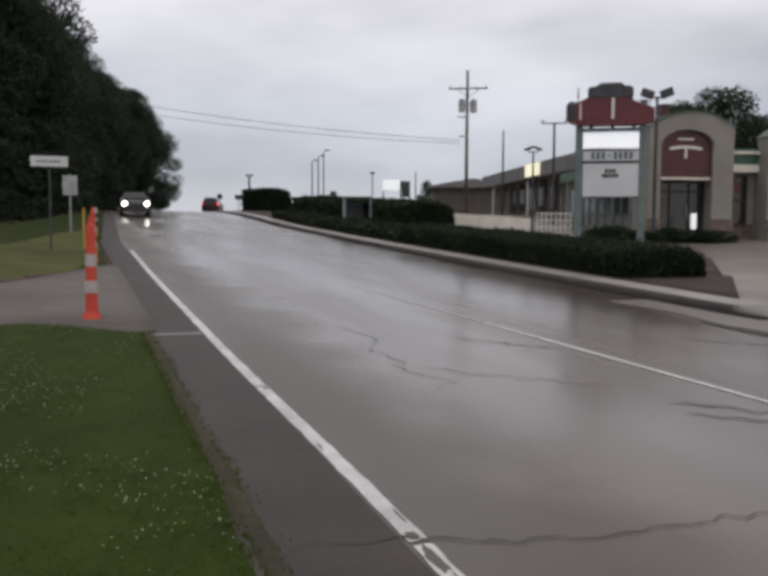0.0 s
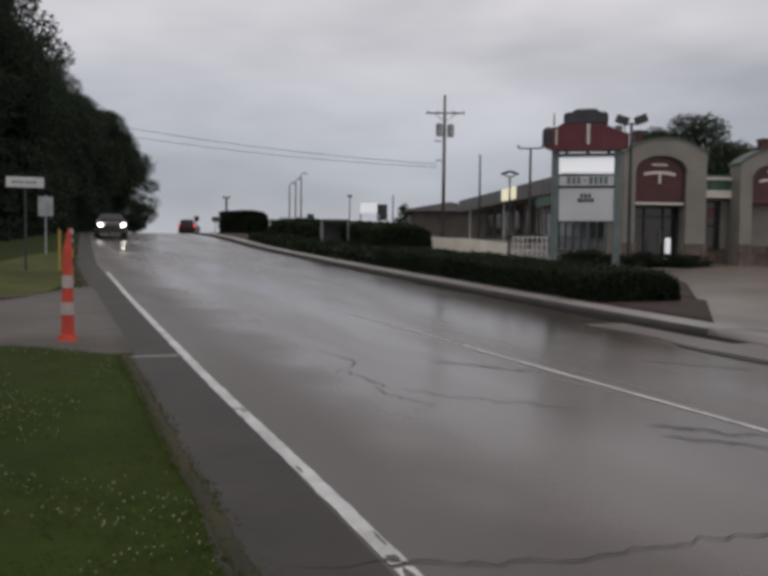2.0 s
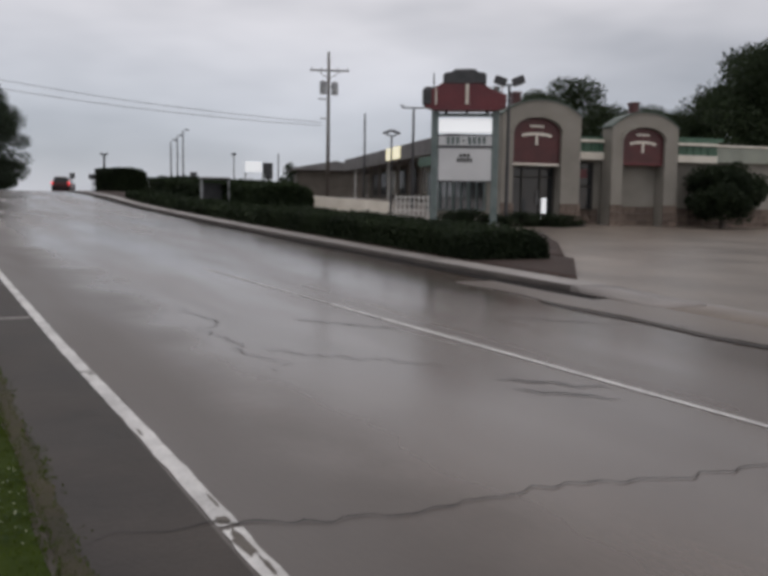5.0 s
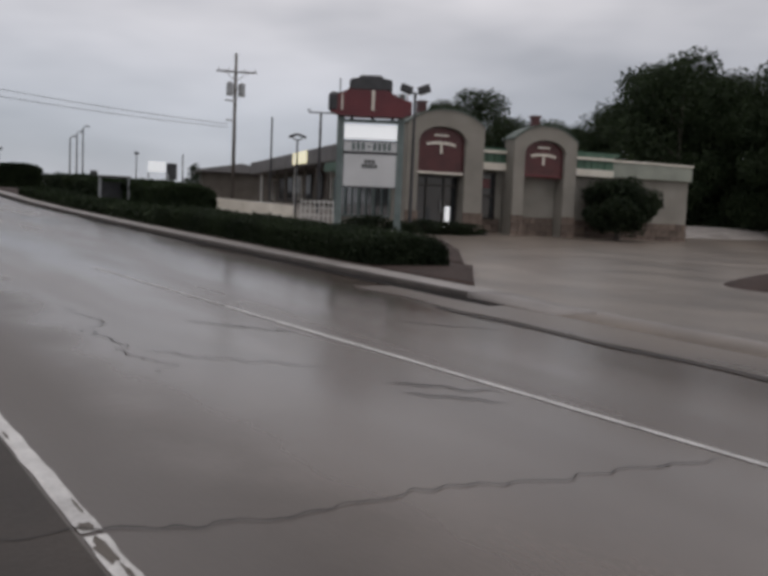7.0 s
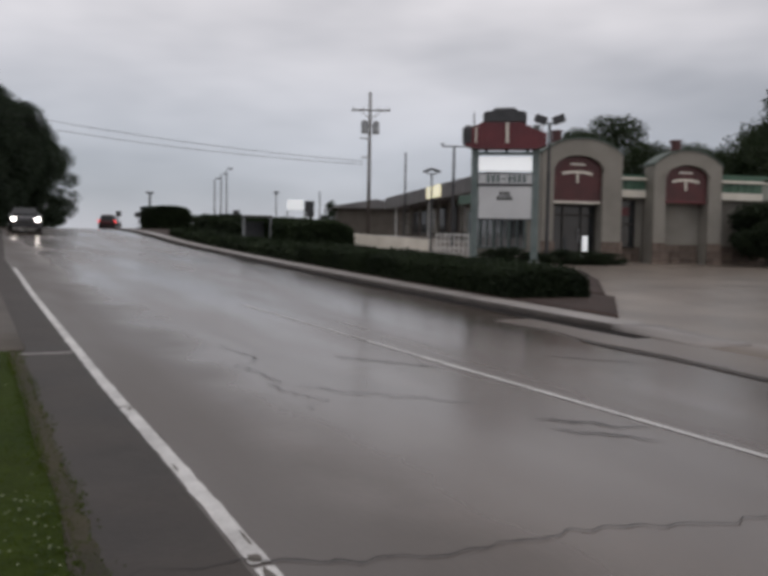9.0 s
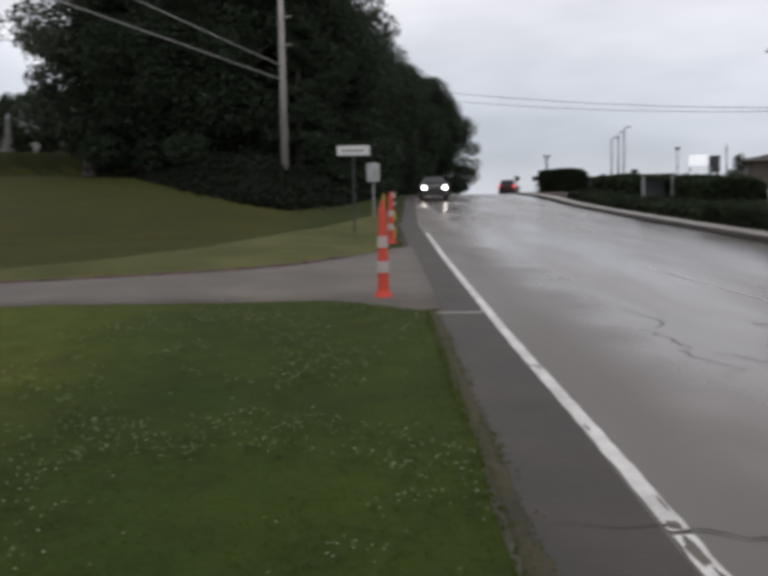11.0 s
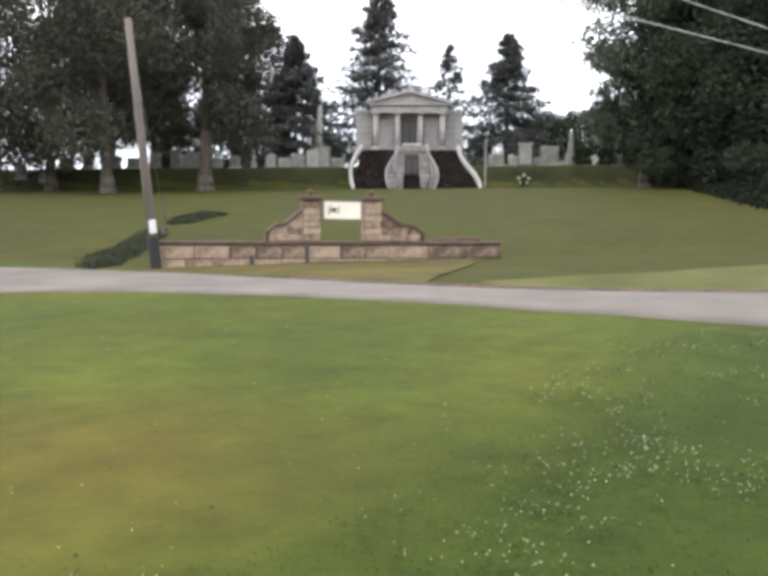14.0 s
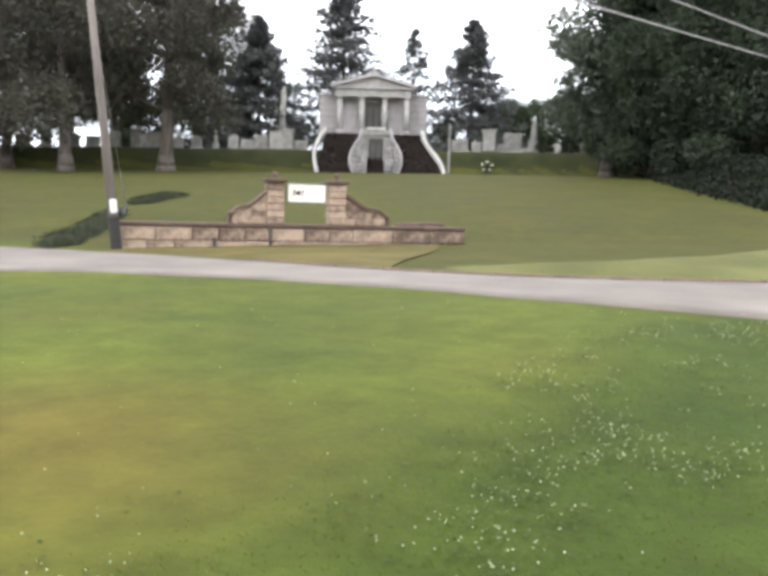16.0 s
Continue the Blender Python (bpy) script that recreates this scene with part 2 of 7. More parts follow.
M_STONEBASE = material("brown_base_stone", (0.085, 0.064, 0.052), (0.19, 0.145, 0.118), rough=0.8, scale=2.5, fine=30, bump=0.6, spread=0.4)
M_GREEN = material("green_metal_roof", (0.035, 0.09, 0.06), (0.07, 0.15, 0.10), rough=0.45, scale=1.5, fine=30, bump=0.05)
M_COPING = material("dark_green_coping", (0.04, 0.065, 0.05), (0.08, 0.11, 0.09), rough=0.5, scale=2, bump=0.1)
M_RED = material("dark_red_panel", (0.085, 0.013, 0.018), (0.15, 0.026, 0.032), rough=0.35, scale=1.2, fine=20, bump=0.03)
# arch signs' red with recess shade in it; the chimney boxes reuse it
M_ARCHRED = material("chimney_and_shaded_arch_red", (0.052, 0.012, 0.014), (0.095, 0.022, 0.024), rough=0.45, scale=1.5, fine=20, bump=0.03)
M_SIGNDARK = material("dark_sign_metal", (0.025, 0.027, 0.03), (0.06, 0.06, 0.065), rough=0.5, scale=3, bump=0.1)
M_SIGNGREY = material("grey_green_sign_steel", (0.09, 0.12, 0.118), (0.165, 0.205, 0.20), rough=0.55, scale=2, fine=30, bump=0.1)
M_CREAM = material("cream_paint", (0.62, 0.58, 0.50), (0.78, 0.74, 0.66), rough=0.6, scale=2, bump=0.05)
M_BOARD = material("white_letter_board", (0.50, 0.51, 0.52), (0.64, 0.65, 0.66), rough=0.4, scale=0.9, bump=0.03)
M_LIT = material("lit_white_panel", (0.85, 0.88, 0.9), (0.9, 0.93, 0.95), rough=0.4, bump=0, emit=0.55)
M_YELLOWLIT = material("lit_yellow_panel", (0.8, 0.75, 0.5), (0.9, 0.85, 0.6), rough=0.4, bump=0, emit=0.8)
M_BLACK = material("black_mark", (0.015, 0.015, 0.015), (0.04, 0.04, 0.04), rough=0.5, bump=0.05)
M_GLASS = material("dark_window_glass", (0.012, 0.014, 0.016), (0.03, 0.033, 0.036), rough=0.08, scale=1, bump=0, rough_var=0.03)
M_WHITE = material("white_painted_wood", (0.60, 0.60, 0.58), (0.78, 0.78, 0.76), rough=0.6, scale=2, bump=0.1)
M_BROWNWALL = material("brown_wall_board", (0.072, 0.063, 0.053), (0.135, 0.118, 0.10), rough=0.8, scale=1, bump=0.2)
M_ROOFBROWN = material("brown_grey_fascia", (0.125, 0.122, 0.124), (0.20, 0.195, 0.197), rough=0.7, scale=1, bump=0.2)
M_GALV = material("galvanised_steel", (0.26, 0.27, 0.28), (0.42, 0.43, 0.44), rough=0.45, metal=0.6, scale=4, bump=0.05)
M_WIRE = material("cable_rubber", (0.02, 0.02, 0.02), (0.05, 0.05, 0.05), rough=0.6, bump=0)
M_WIREPALE = material("weathered_aluminium_cable", (0.19, 0.19, 0.19), (0.31, 0.31, 0.31), rough=0.5, bump=0)
M_ORANGE = material("orange_plastic", (0.46, 0.042, 0.026), (0.64, 0.075, 0.04), rough=0.55, scale=4, bump=0.05)
M_REFLECT = material("white_reflective_band", (0.34, 0.29, 0.28), (0.52, 0.45, 0.43), rough=0.4, scale=8, bump=0.02)
M_YELLOW = material("yellow_marker_paint", (0.34, 0.21, 0.03), (0.48, 0.31, 0.05), rough=0.5, scale=5, bump=0.05)
M_GRANITE = material("pale_granite", (0.205, 0.198, 0.202), (0.335, 0.325, 0.332), rough=0.75, scale=1.4, fine=30, bump=0.3, spread=0.25)
M_GRANITE2 = material("weathered_marble", (0.14, 0.14, 0.132), (0.31, 0.31, 0.29), rough=0.7, scale=2, fine=25, bump=0.3, spread=0.5)
M_ROUGHSTONE = material("rough_grey_stone", (0.13, 0.128, 0.126), (0.27, 0.265, 0.26), rough=0.9, scale=3, fine=14, bump=1.0, spread=0.3)
M_SANDSTONE = material("sandstone_block", (0.080, 0.054, 0.040), (0.34, 0.262, 0.195), rough=0.85, scale=5.0, fine=22, bump=0.7, spread=0.38)
M_CHEEK = material("white_stair_marble", (0.25, 0.25, 0.24), (0.42, 0.415, 0.40), rough=0.7, scale=2, fine=25, bump=0.3)
M_EARTH = material("worn_dry_turf", (0.048, 0.042, 0.013), (0.100, 0.086, 0.030), rough=0.95, scale=0.9, fine=22, bump=0.8)
# turf tone paled to carry the light on the crest's slope
M_PALETURF = material("lit_crest_turf", (0.050, 0.056, 0.017), (0.105, 0.110, 0.040), rough=0.95, scale=0.6, fine=20, bump=0.8)
M_PETAL = material("pale_petal", (0.24, 0.26, 0.19), (0.42, 0.43, 0.34), rough=0.8, scale=20, bump=0.1)
M_SANDCAP = material("brown_coping_stone", (0.045, 0.028, 0.021), (0.11, 0.072, 0.054), rough=0.85, scale=3, fine=30, bump=0.5)
M_MORTAR = material("dark_mortar", (0.06, 0.05, 0.045), (0.12, 0.10, 0.09), rough=0.95, scale=8, bump=0.4)
M_BRONZE = material("dark_bronze_door", (0.025, 0.024, 0.022), (0.06, 0.055, 0.05), rough=0.5, metal=0.5, scale=3, bump=0.1)
M_IVY = leaf_material("dark_ivy_leaf", (0.024, 0.017, 0.015), (0.036, 0.027, 0.023))
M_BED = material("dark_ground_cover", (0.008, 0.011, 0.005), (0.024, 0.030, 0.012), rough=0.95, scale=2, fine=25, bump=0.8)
# bank grass with the trees' shade put into its colour
M_BANKSHADE = material("shaded_bank_grass", (0.013, 0.018, 0.006), (0.034, 0.038, 0.014), rough=0.95, scale=0.5, fine=12, bump=0.9)
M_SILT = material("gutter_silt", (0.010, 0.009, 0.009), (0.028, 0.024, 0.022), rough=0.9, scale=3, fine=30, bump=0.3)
M_CARBLACK = material("dark_car_paint", (0.012, 0.012, 0.014), (0.022, 0.022, 0.026), rough=0.18, scale=2, bump=0, rough_var=0.04)
M_CARMAROON = material("dark_maroon_car_paint", (0.05, 0.012, 0.014), (0.075, 0.02, 0.022), rough=0.2, scale=2, bump=0, rough_var=0.04)
M_TYRE = material("tyre_rubber", (0.012, 0.012, 0.012), (0.03, 0.03, 0.03), rough=0.85, bump=0.1)
M_HEADLIGHT = material("lit_headlight", (1.0, 0.95, 0.85), (1.0, 0.95, 0.85), rough=0.2, bump=0, emit=14.0)
M_TAILLIGHT = material("lit_tail_light", (0.8, 0.04, 0.04), (0.9, 0.05, 0.05), rough=0.3, bump=0, emit=1.5)
M_CLOVERLEAF = leaf_material("clover_leaf", (0.026, 0.046, 0.010), (0.058, 0.084, 0.022), 0.4)
M_CLOVER = material("white_clover", (0.21, 0.24, 0.14), (0.45, 0.47, 0.34), rough=0.8, scale=30, bump=0.1)
M_BLADE = leaf_material("grass_blade", (0.072, 0.110, 0.016), (0.140, 0.172, 0.030), 0.25)
for lawn in (M_EARTH, M_PALETURF, M_CLOVERLEAF, M_CLOVER, M_GRASS, M_BLADE, M_BED, M_BANKSHADE, M_SILT):
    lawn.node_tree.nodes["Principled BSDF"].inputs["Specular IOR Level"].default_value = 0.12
for leafy in (M_UNDER, M_IVY, M_HEDGE, M_LEAF_DARK, M_LEAF):
    leafy.node_tree.nodes["Principled BSDF"].inputs["Specular IOR Level"].default_value = 0.2


def straw_patches(m, straw, scale):
    """Wide dry patches in the lawn."""
    n, l = m.node_tree.nodes, m.node_tree.links
    b = n["Principled BSDF"]
    t = n.new("ShaderNodeTexCoord")
    a = n.new("ShaderNodeTexNoise")
    a.inputs["Scale"].default_value, a.inputs["Detail"].default_value = scale, 3.0
    l.new(t.outputs["Object"], a.inputs["Vector"])
    r = n.new("ShaderNodeMapRange")
    r.inputs["From Min"].default_value, r.inputs["From Max"].default_value = 0.46, 0.72
    r.inputs["To Max"].default_value = 0.22
    l.new(a.outputs["Fac"], r.inputs["Value"])
    x = n.new("ShaderNodeMixRGB")
    x.inputs[2].default_value = (*straw, 1)
    l.new(b.inputs["Base Color"].links[0].from_socket, x.inputs[1])
    far = n.new("ShaderNodeVectorMath")
    far.operation = "DISTANCE"
    far.inputs[1].default_value = (-4.6, 3.0, 0.1)
    l.new(t.outputs["Object"], far.inputs[0])
    near = n.new("ShaderNodeMapRange")
    near.interpolation_type = "SMOOTHSTEP"
    near.inputs["From Min"].default_value, near.inputs["From Max"].default_value = 3.4, 0.6
    l.new(far.outputs["Value"], near.inputs["Value"])
    wear = n.new("ShaderNodeMath")
    wear.operation = "MULTIPLY"
    l.new(near.outputs["Result"], wear.inputs[0])
    l.new(a.outputs["Fac"], wear.inputs[1])
    top = n.new("ShaderNodeMath")
    top.operation = "MAXIMUM"
    l.new(wear.outputs[0], top.inputs[0])
    l.new(r.outputs["Result"], top.inputs[1])
    l.new(top.outputs[0], x.inputs[0])
    l.new(x.outputs["Color"], b.inputs["Base Color"])


def clover_verge(m, lush, edge=-2.7):
    """The strip of lusher, darker turf and clover that runs beside the road."""
    n, l = m.node_tree.nodes, m.node_tree.links
    b = n["Principled BSDF"]
    t = n.new("ShaderNodeTexCoord")
    sp = n.new("ShaderNodeSeparateXYZ")
    l.new(t.outputs["Object"], sp.inputs[0])
    a = n.new("ShaderNodeTexNoise")
    a.inputs["Scale"].default_value, a.inputs["Detail"].default_value = 1.3, 4.0
    l.new(t.outputs["Object"], a.inputs["Vector"])
    ad = n.new("ShaderNodeMath")
    ad.operation = "MULTIPLY_ADD"
    ad.inputs[1].default_value = 1.8
    l.new(a.outputs["Fac"], ad.inputs[0])
    l.new(sp.outputs["X"], ad.inputs[2])
    r = n.new("ShaderNodeMapRange")
    r.interpolation_type = "SMOOTHSTEP"
    r.inputs["From Min"].default_value, r.inputs["From Max"].default_value = edge + 0.2, edge + 1.9
    r.inputs["To Max"].default_value = 0.48
    l.new(ad.outputs[0], r.inputs["Value"])
    x = n.new("ShaderNodeMixRGB")
    x.inputs[2].default_value = (*lush, 1)
    l.new(b.inputs["Base Color"].links[0].from_socket, x.inputs[1])
    l.new(r.outputs["Result"], x.inputs[0])
    l.new(x.outputs["Color"], b.inputs["Base Color"])


def far_turf(m, browned):
    """Beyond the lane the turf's colour turns browner and darker."""
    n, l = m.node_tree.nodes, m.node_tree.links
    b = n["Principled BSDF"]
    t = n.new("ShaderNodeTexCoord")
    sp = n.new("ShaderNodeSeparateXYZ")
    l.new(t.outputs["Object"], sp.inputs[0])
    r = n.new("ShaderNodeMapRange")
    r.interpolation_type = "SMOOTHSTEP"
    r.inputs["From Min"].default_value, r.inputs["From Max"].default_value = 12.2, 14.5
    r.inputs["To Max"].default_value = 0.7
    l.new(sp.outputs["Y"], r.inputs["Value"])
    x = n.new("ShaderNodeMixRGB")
    x.inputs[2].default_value = (*browned, 1)
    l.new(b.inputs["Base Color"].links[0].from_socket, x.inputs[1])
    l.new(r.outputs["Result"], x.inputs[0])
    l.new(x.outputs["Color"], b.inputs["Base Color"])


def mottle(m, scale, low, high):
    """Tufts and thin spots, a hand or two across."""
    n, l = m.node_tree.nodes, m.node_tree.links
    b = n["Principled BSDF"]
    t = n.new("ShaderNodeTexCoord")
    a = n.new("ShaderNodeTexNoise")
    a.inputs["Scale"].default_value, a.inputs["Detail"].default_value = scale, 5.0
    a.inputs["Roughness"].default_value = 0.65
    l.new(t.outputs["Object"], a.inputs["Vector"])
    r = n.new("ShaderNodeMapRange")
    r.inputs["From Min"].default_value, r.inputs["From Max"].default_value = 0.3, 0.7
    r.inputs["To Min"].default_value, r.inputs["To Max"].default_value = low, high
    l.new(a.outputs["Fac"], r.inputs["Value"])
    x = n.new("ShaderNodeMixRGB")
    x.blend_type = "MULTIPLY"
    x.inputs[0].default_value = 1.0
    l.new(b.inputs["Base Color"].links[0].from_socket, x.inputs[1])
    l.new(r.outputs["Result"], x.inputs[2])
    l.new(x.outputs["Color"], b.inputs["Base Color"])


mottle(M_LOT, 0.35, 0.7, 1.25)
mottle(M_DRIVE, 0.6, 0.75, 1.2)
mottle(M_SHOULDER, 1.1, 0.7, 1.3)
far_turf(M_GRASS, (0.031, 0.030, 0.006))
straw_patches(M_GRASS, (0.088, 0.068, 0.014), 0.5)
straw_patches(M_BLADE, (0.15, 0.125, 0.032), 0.28)
clover_verge(M_GRASS, (0.0105, 0.028, 0.0035))
clover_verge(M_BLADE, (0.020, 0.048, 0.008))
mottle(M_GRASS, 2.4, 0.78, 1.22)


# ---- the lie of the land ----
def bend(y):
    """How far the road's right side has swung to the right at y."""
    if y < 38:
        return 0.0011 * max(0.0, y - 8.0) ** 2
    return 0.99 + 0.02 * (y - 38) + beyond(y)


def swing(y):
    """The same for its left side."""
    return 0.035 * min(35.0, max(0.0, y - 30.0)) + beyond(y)


def beyond(y):
    """The turn to the right behind the crest."""
    return 0.006 * min(65.0, max(0.0, y - 65.0)) ** 2 + 0.78 * max(0.0, y - 130.0)


def course(u, y):
    """The place across the road, u metres from its line, at y."""
    t = min(1.0, max(0.0, (u - 0.7) / 8.6))
    return u + swing(y) * (1 - t) + bend(y) * t


def road_z(y):
    if y <= 36:
        return 0.032 * y
    if y <= 50:
        return 0.032 * y + 0.0009 * (y - 36) ** 2
    t = min(y - 50, 80)
    return 1.7764 + 0.0572 * t - 0.00095 * t * t if t < 30.1 else 2.637


def smooth(a, b, x):
    t = min(1.0, max(0.0, (x - a) / (b - a)))
    return t * t * (3 - 2 * t)


AX, AY = math.sin(radians(32.7)), math.cos(radians(32.7))


def along(p, q):
    """The place p metres ahead of the eye on the cemetery's axis and q to its right."""
    return -AX * p + AY * q, AY * p + AX * q


def land(x, y):
    base = road_z(y)
    p, q = -AX * x + AY * y, AY * x + AX * y
    s = (p - 24) / 48
    if s <= 0:
        z = base
    elif s <= 1:
        z = base * (1 - s) + (4.3 + 0.014 * q) * s
    else:
        z = 4.3 + 0.014 * q + 2.0 * smooth(72, 74.8, p) + 0.03 * max(0, min(p, 160) - 74.8)
    w = smooth(1.0, 7.0 + 0.45 * max(0.0, y - 45), swing(y) - x) * (1 - smooth(92, 118, y) * smooth(-48, -22, x))
    return base * (1 - w) + z * w


def polar(az, d):
    """az: degrees to the left of the road's line, seen from the eye."""
    x, y = (0.33, -0.11) if az < -14 else (0.0, 0.0)
    az += 0.28 if az < -14 else 0.35 if az > 15 else 0.2 if az > -3 else 0.0
    return x - d * math.sin(radians(az)), y + d * math.cos(radians(az))


def above(d, el):
    return 1.6 + d * math.tan(radians(el))


# ---- mesh tools ----
def part(name, bm, mat, parent=None, label="", smooth_shade=False):
    me = bpy.data.meshes.new(name)
    bm.normal_update()
    bm.to_mesh(me)
    bm.free()
    me.materials.append(mat)
    if smooth_shade:
        me.shade_smooth()
    ob = new(name, me)
    if parent:
        ob.parent = parent
    return tagged(ob, label)


def thing(name, m, label, category, group="", kind=""):
    ob = new(name)
    ob.matrix_basis = m
    ob.empty_display_size = 0.2
    return tagged(ob, label, category, group, kind)


def block(bm, size, at, bevel=0.0, turn=None):
    b2 = bmesh.new()
    bmesh.ops.create_cube(b2, size=1.0, matrix=Matrix.Diagonal((*size, 1)))
    if bevel:
        bmesh.ops.bevel(b2, geom=b2.edges[:], offset=bevel, segments=1, affect="EDGES")
    m = Matrix.Translation(at) @ (turn if turn else Matrix())
    b2.transform(m)
    join(bm, b2)
    return bm


def join(bm, b2):
    vs = {v: bm.verts.new(v.co) for v in b2.verts}
    for f in b2.faces:
        bm.faces.new([vs[v] for v in f.verts])
    b2.free()


def tube(bm, a, b, r0, r1=None, n=10):
    """A round bar from a to b, tapering from r0 to r1."""
    a, b = Vector(a), Vector(b)
    b2 = bmesh.new()
    bmesh.ops.create_cone(b2, cap_ends=True, segments=n, radius1=r0, radius2=r0 if r1 is None else r1, depth=(b - a).length)
    b2.transform(Matrix.Translation((a + b) / 2) @ (b - a).to_track_quat("Z", "Y").to_matrix().to_4x4())
    join(bm, b2)
    return bm


def ball(bm, at, r, flat=1.0, n=10):
    b2 = bmesh.new()
    bmesh.ops.create_uvsphere(b2, u_segments=n, v_segments=max(5, n // 2 + 1), radius=r)
    b2.transform(Matrix.Translation(at) @ Matrix.Diagonal((1, 1, flat, 1)))
    join(bm, b2)
    return bm


def slab(bm, xs, low, high, y0, y1):
    """A plate in the x-z plane between two outlines low(x) and high(x), from y0 to y1."""
    rows = []
    for x in xs:
        a, b = low(x), high(x)
        rows.append([bm.verts.new(c) for c in ((x, y0, a), (x, y0, b), (x, y1, b), (x, y1, a))])
    for r, s in zip(rows, rows[1:]):
        for i in range(4):
            j = (i + 1) % 4
            bm.faces.new((r[i], s[i], s[j], r[j]))
    bm.faces.new(rows[0])
    bm.faces.new(rows[-1][::-1])
    return bm


def steps(a, b, n):
    return [a + (b - a) * i / n for i in range(n + 1)]


def sheet(name, us, vs, place, mat, label, kind="structure", thick=0.0, parent=None):
    """A surface over two parameters; thick: its sides are drawn down by that much."""
    verts, faces = [], []
    for v in vs:
        for u in us:
            verts.append(place(u, v))
    w = len(us)
    for j in range(len(vs) - 1):
        for i in range(w - 1):
            a = j * w + i
            faces.append((a, a + 1, a + w + 1, a + w))
    if thick:
        ring = [i for i in range(w)] + [j * w + w - 1 for j in range(1, len(vs))] + [(len(vs) - 1) * w + i for i in range(w - 2, -1, -1)] + [j * w for j in range(len(vs) - 2, 0, -1)]
        k = len(verts)
        verts += [(verts[i][0], verts[i][1], verts[i][2] - thick) for i in ring]
        n = len(ring)
        for i in range(n):
            j = (i + 1) % n
            faces.append((ring[j], ring[i], k + i, k + j))
    me = bpy.data.meshes.new(name)
    me.from_pydata(verts, [], faces)
    me.materials.append(mat)
    me.shade_smooth()
    ob = new(name, me)
    if parent:
        ob.parent = parent
    return tagged(ob, label, "" if parent else name.replace("_", " "), kind="" if parent else kind)


# ---- ground, road, lane, lot ----
def ground_z(x, y):
    c = swing(y)
    z = land(x, y)
    hollow = smooth(0.9, 1.3, x - c) * (1 - smooth(12.5, 13.5, x - bend(y)))
    lot = smooth(9.0, 9.6, x) * (1 - smooth(85, 95, x)) * (1 - smooth(92, 98, y)) * smooth(-42, -36, y)
    z -= 0.12 * max(hollow, lot)
    if x < c and y < 20:
        z += 0.02 * noise.noise((x * 0.7, y * 0.7, 0)) + 0.035 * noise.noise((x * 0.22, y * 0.22, 3))
    return z


gx = [-900, -500, -300, -200, -150, -120] + steps(-100, -32, 34) + steps(-31, 14, 90) + steps(15, 60, 30) + [70, 80, 90, 100, 130, 180, 260, 400, 700, 1000]
gy = [-600, -300, -150, -80, -50, -40, -35, -30, -20, -10] + steps(-5, 30, 70) + steps(31, 130, 99) + steps(135, 400, 53) + [500, 700, 1000, 1500]
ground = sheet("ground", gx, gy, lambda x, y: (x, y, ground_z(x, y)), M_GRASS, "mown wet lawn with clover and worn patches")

ry = steps(-60, 100, 160) + steps(102, 390, 144)
road = sheet("road", steps(0.72, 9.32, 12), ry, lambda u, y: (course(u, y) + (0.07 * noise.noise((y * 0.9, 2, 0)) + 0.04 * noise.noise((y * 3.1, 5, 0)) if u < 0.8 else 0), y, road_z(y) - 0.005), M_ROAD, "wet worn asphalt road mirroring the grey sky", thick=0.1)


def strip(name, x0, x1, ys, lift, mat, parent, label=""):
    return sheet(name, [x0, x1], ys, lambda u, y: (course(u, y), y, road_z(y) + lift), mat, label, parent=parent)


sheet("shoulder", [0.84, 1.0, 1.2, 1.43], steps(-40, 60, 160), lambda u, y: (course(u + (0.05 * noise.noise((y * 0.9, 2, 0)) + 0.03 * noise.noise((y * 3.1, 9, 0)) if u < 0.9 else 0), y), y, road_z(y) - 0.001), M_SHOULDER, "dark rough asphalt shoulder outside the edge line")
# edge line in worn lengths, and the line between the lanes
cuts = [-12, -4.2, 3.64, 3.67, 7.16, 7.19, 12.4, 19, 25.6]
for a, b in zip(cuts, cuts[1:]):
    if b - a > 0.2:
        sheet("edge_line", [1.45, 1.485, 1.52, 1.552], steps(a + 0.008, b - 0.008, max(4, int((b - a) * 9))), lambda u, y: (course(u - 0.045 * smooth(4, 9, y) * (1 - smooth(17, 25, y)) + (0.014 * noise.noise((y * 4.3, u * 9, 1)) + 0.009 * noise.noise((y * 17, u * 9, 2))) * (u in (1.45, 1.552)), y), y + 0.03 * noise.noise((u * 30, y, 6)), road_z(y)), M_PAINT, "worn white edge line with ragged rims", parent=road)
sheet("lane_line", [-0.034, 0.034], steps(-30, 10.2, 44), lambda u, y: (5.62 - 0.054 * y + u, y, road_z(y)), M_PAINT, "thin worn white lane line", parent=road)
sheet("lane_line", [-0.016, 0.016], steps(10.3, 15, 13), lambda u, y: (5.62 - 0.054 * y + u, y, road_z(y)), M_PAINT, parent=road, label="")


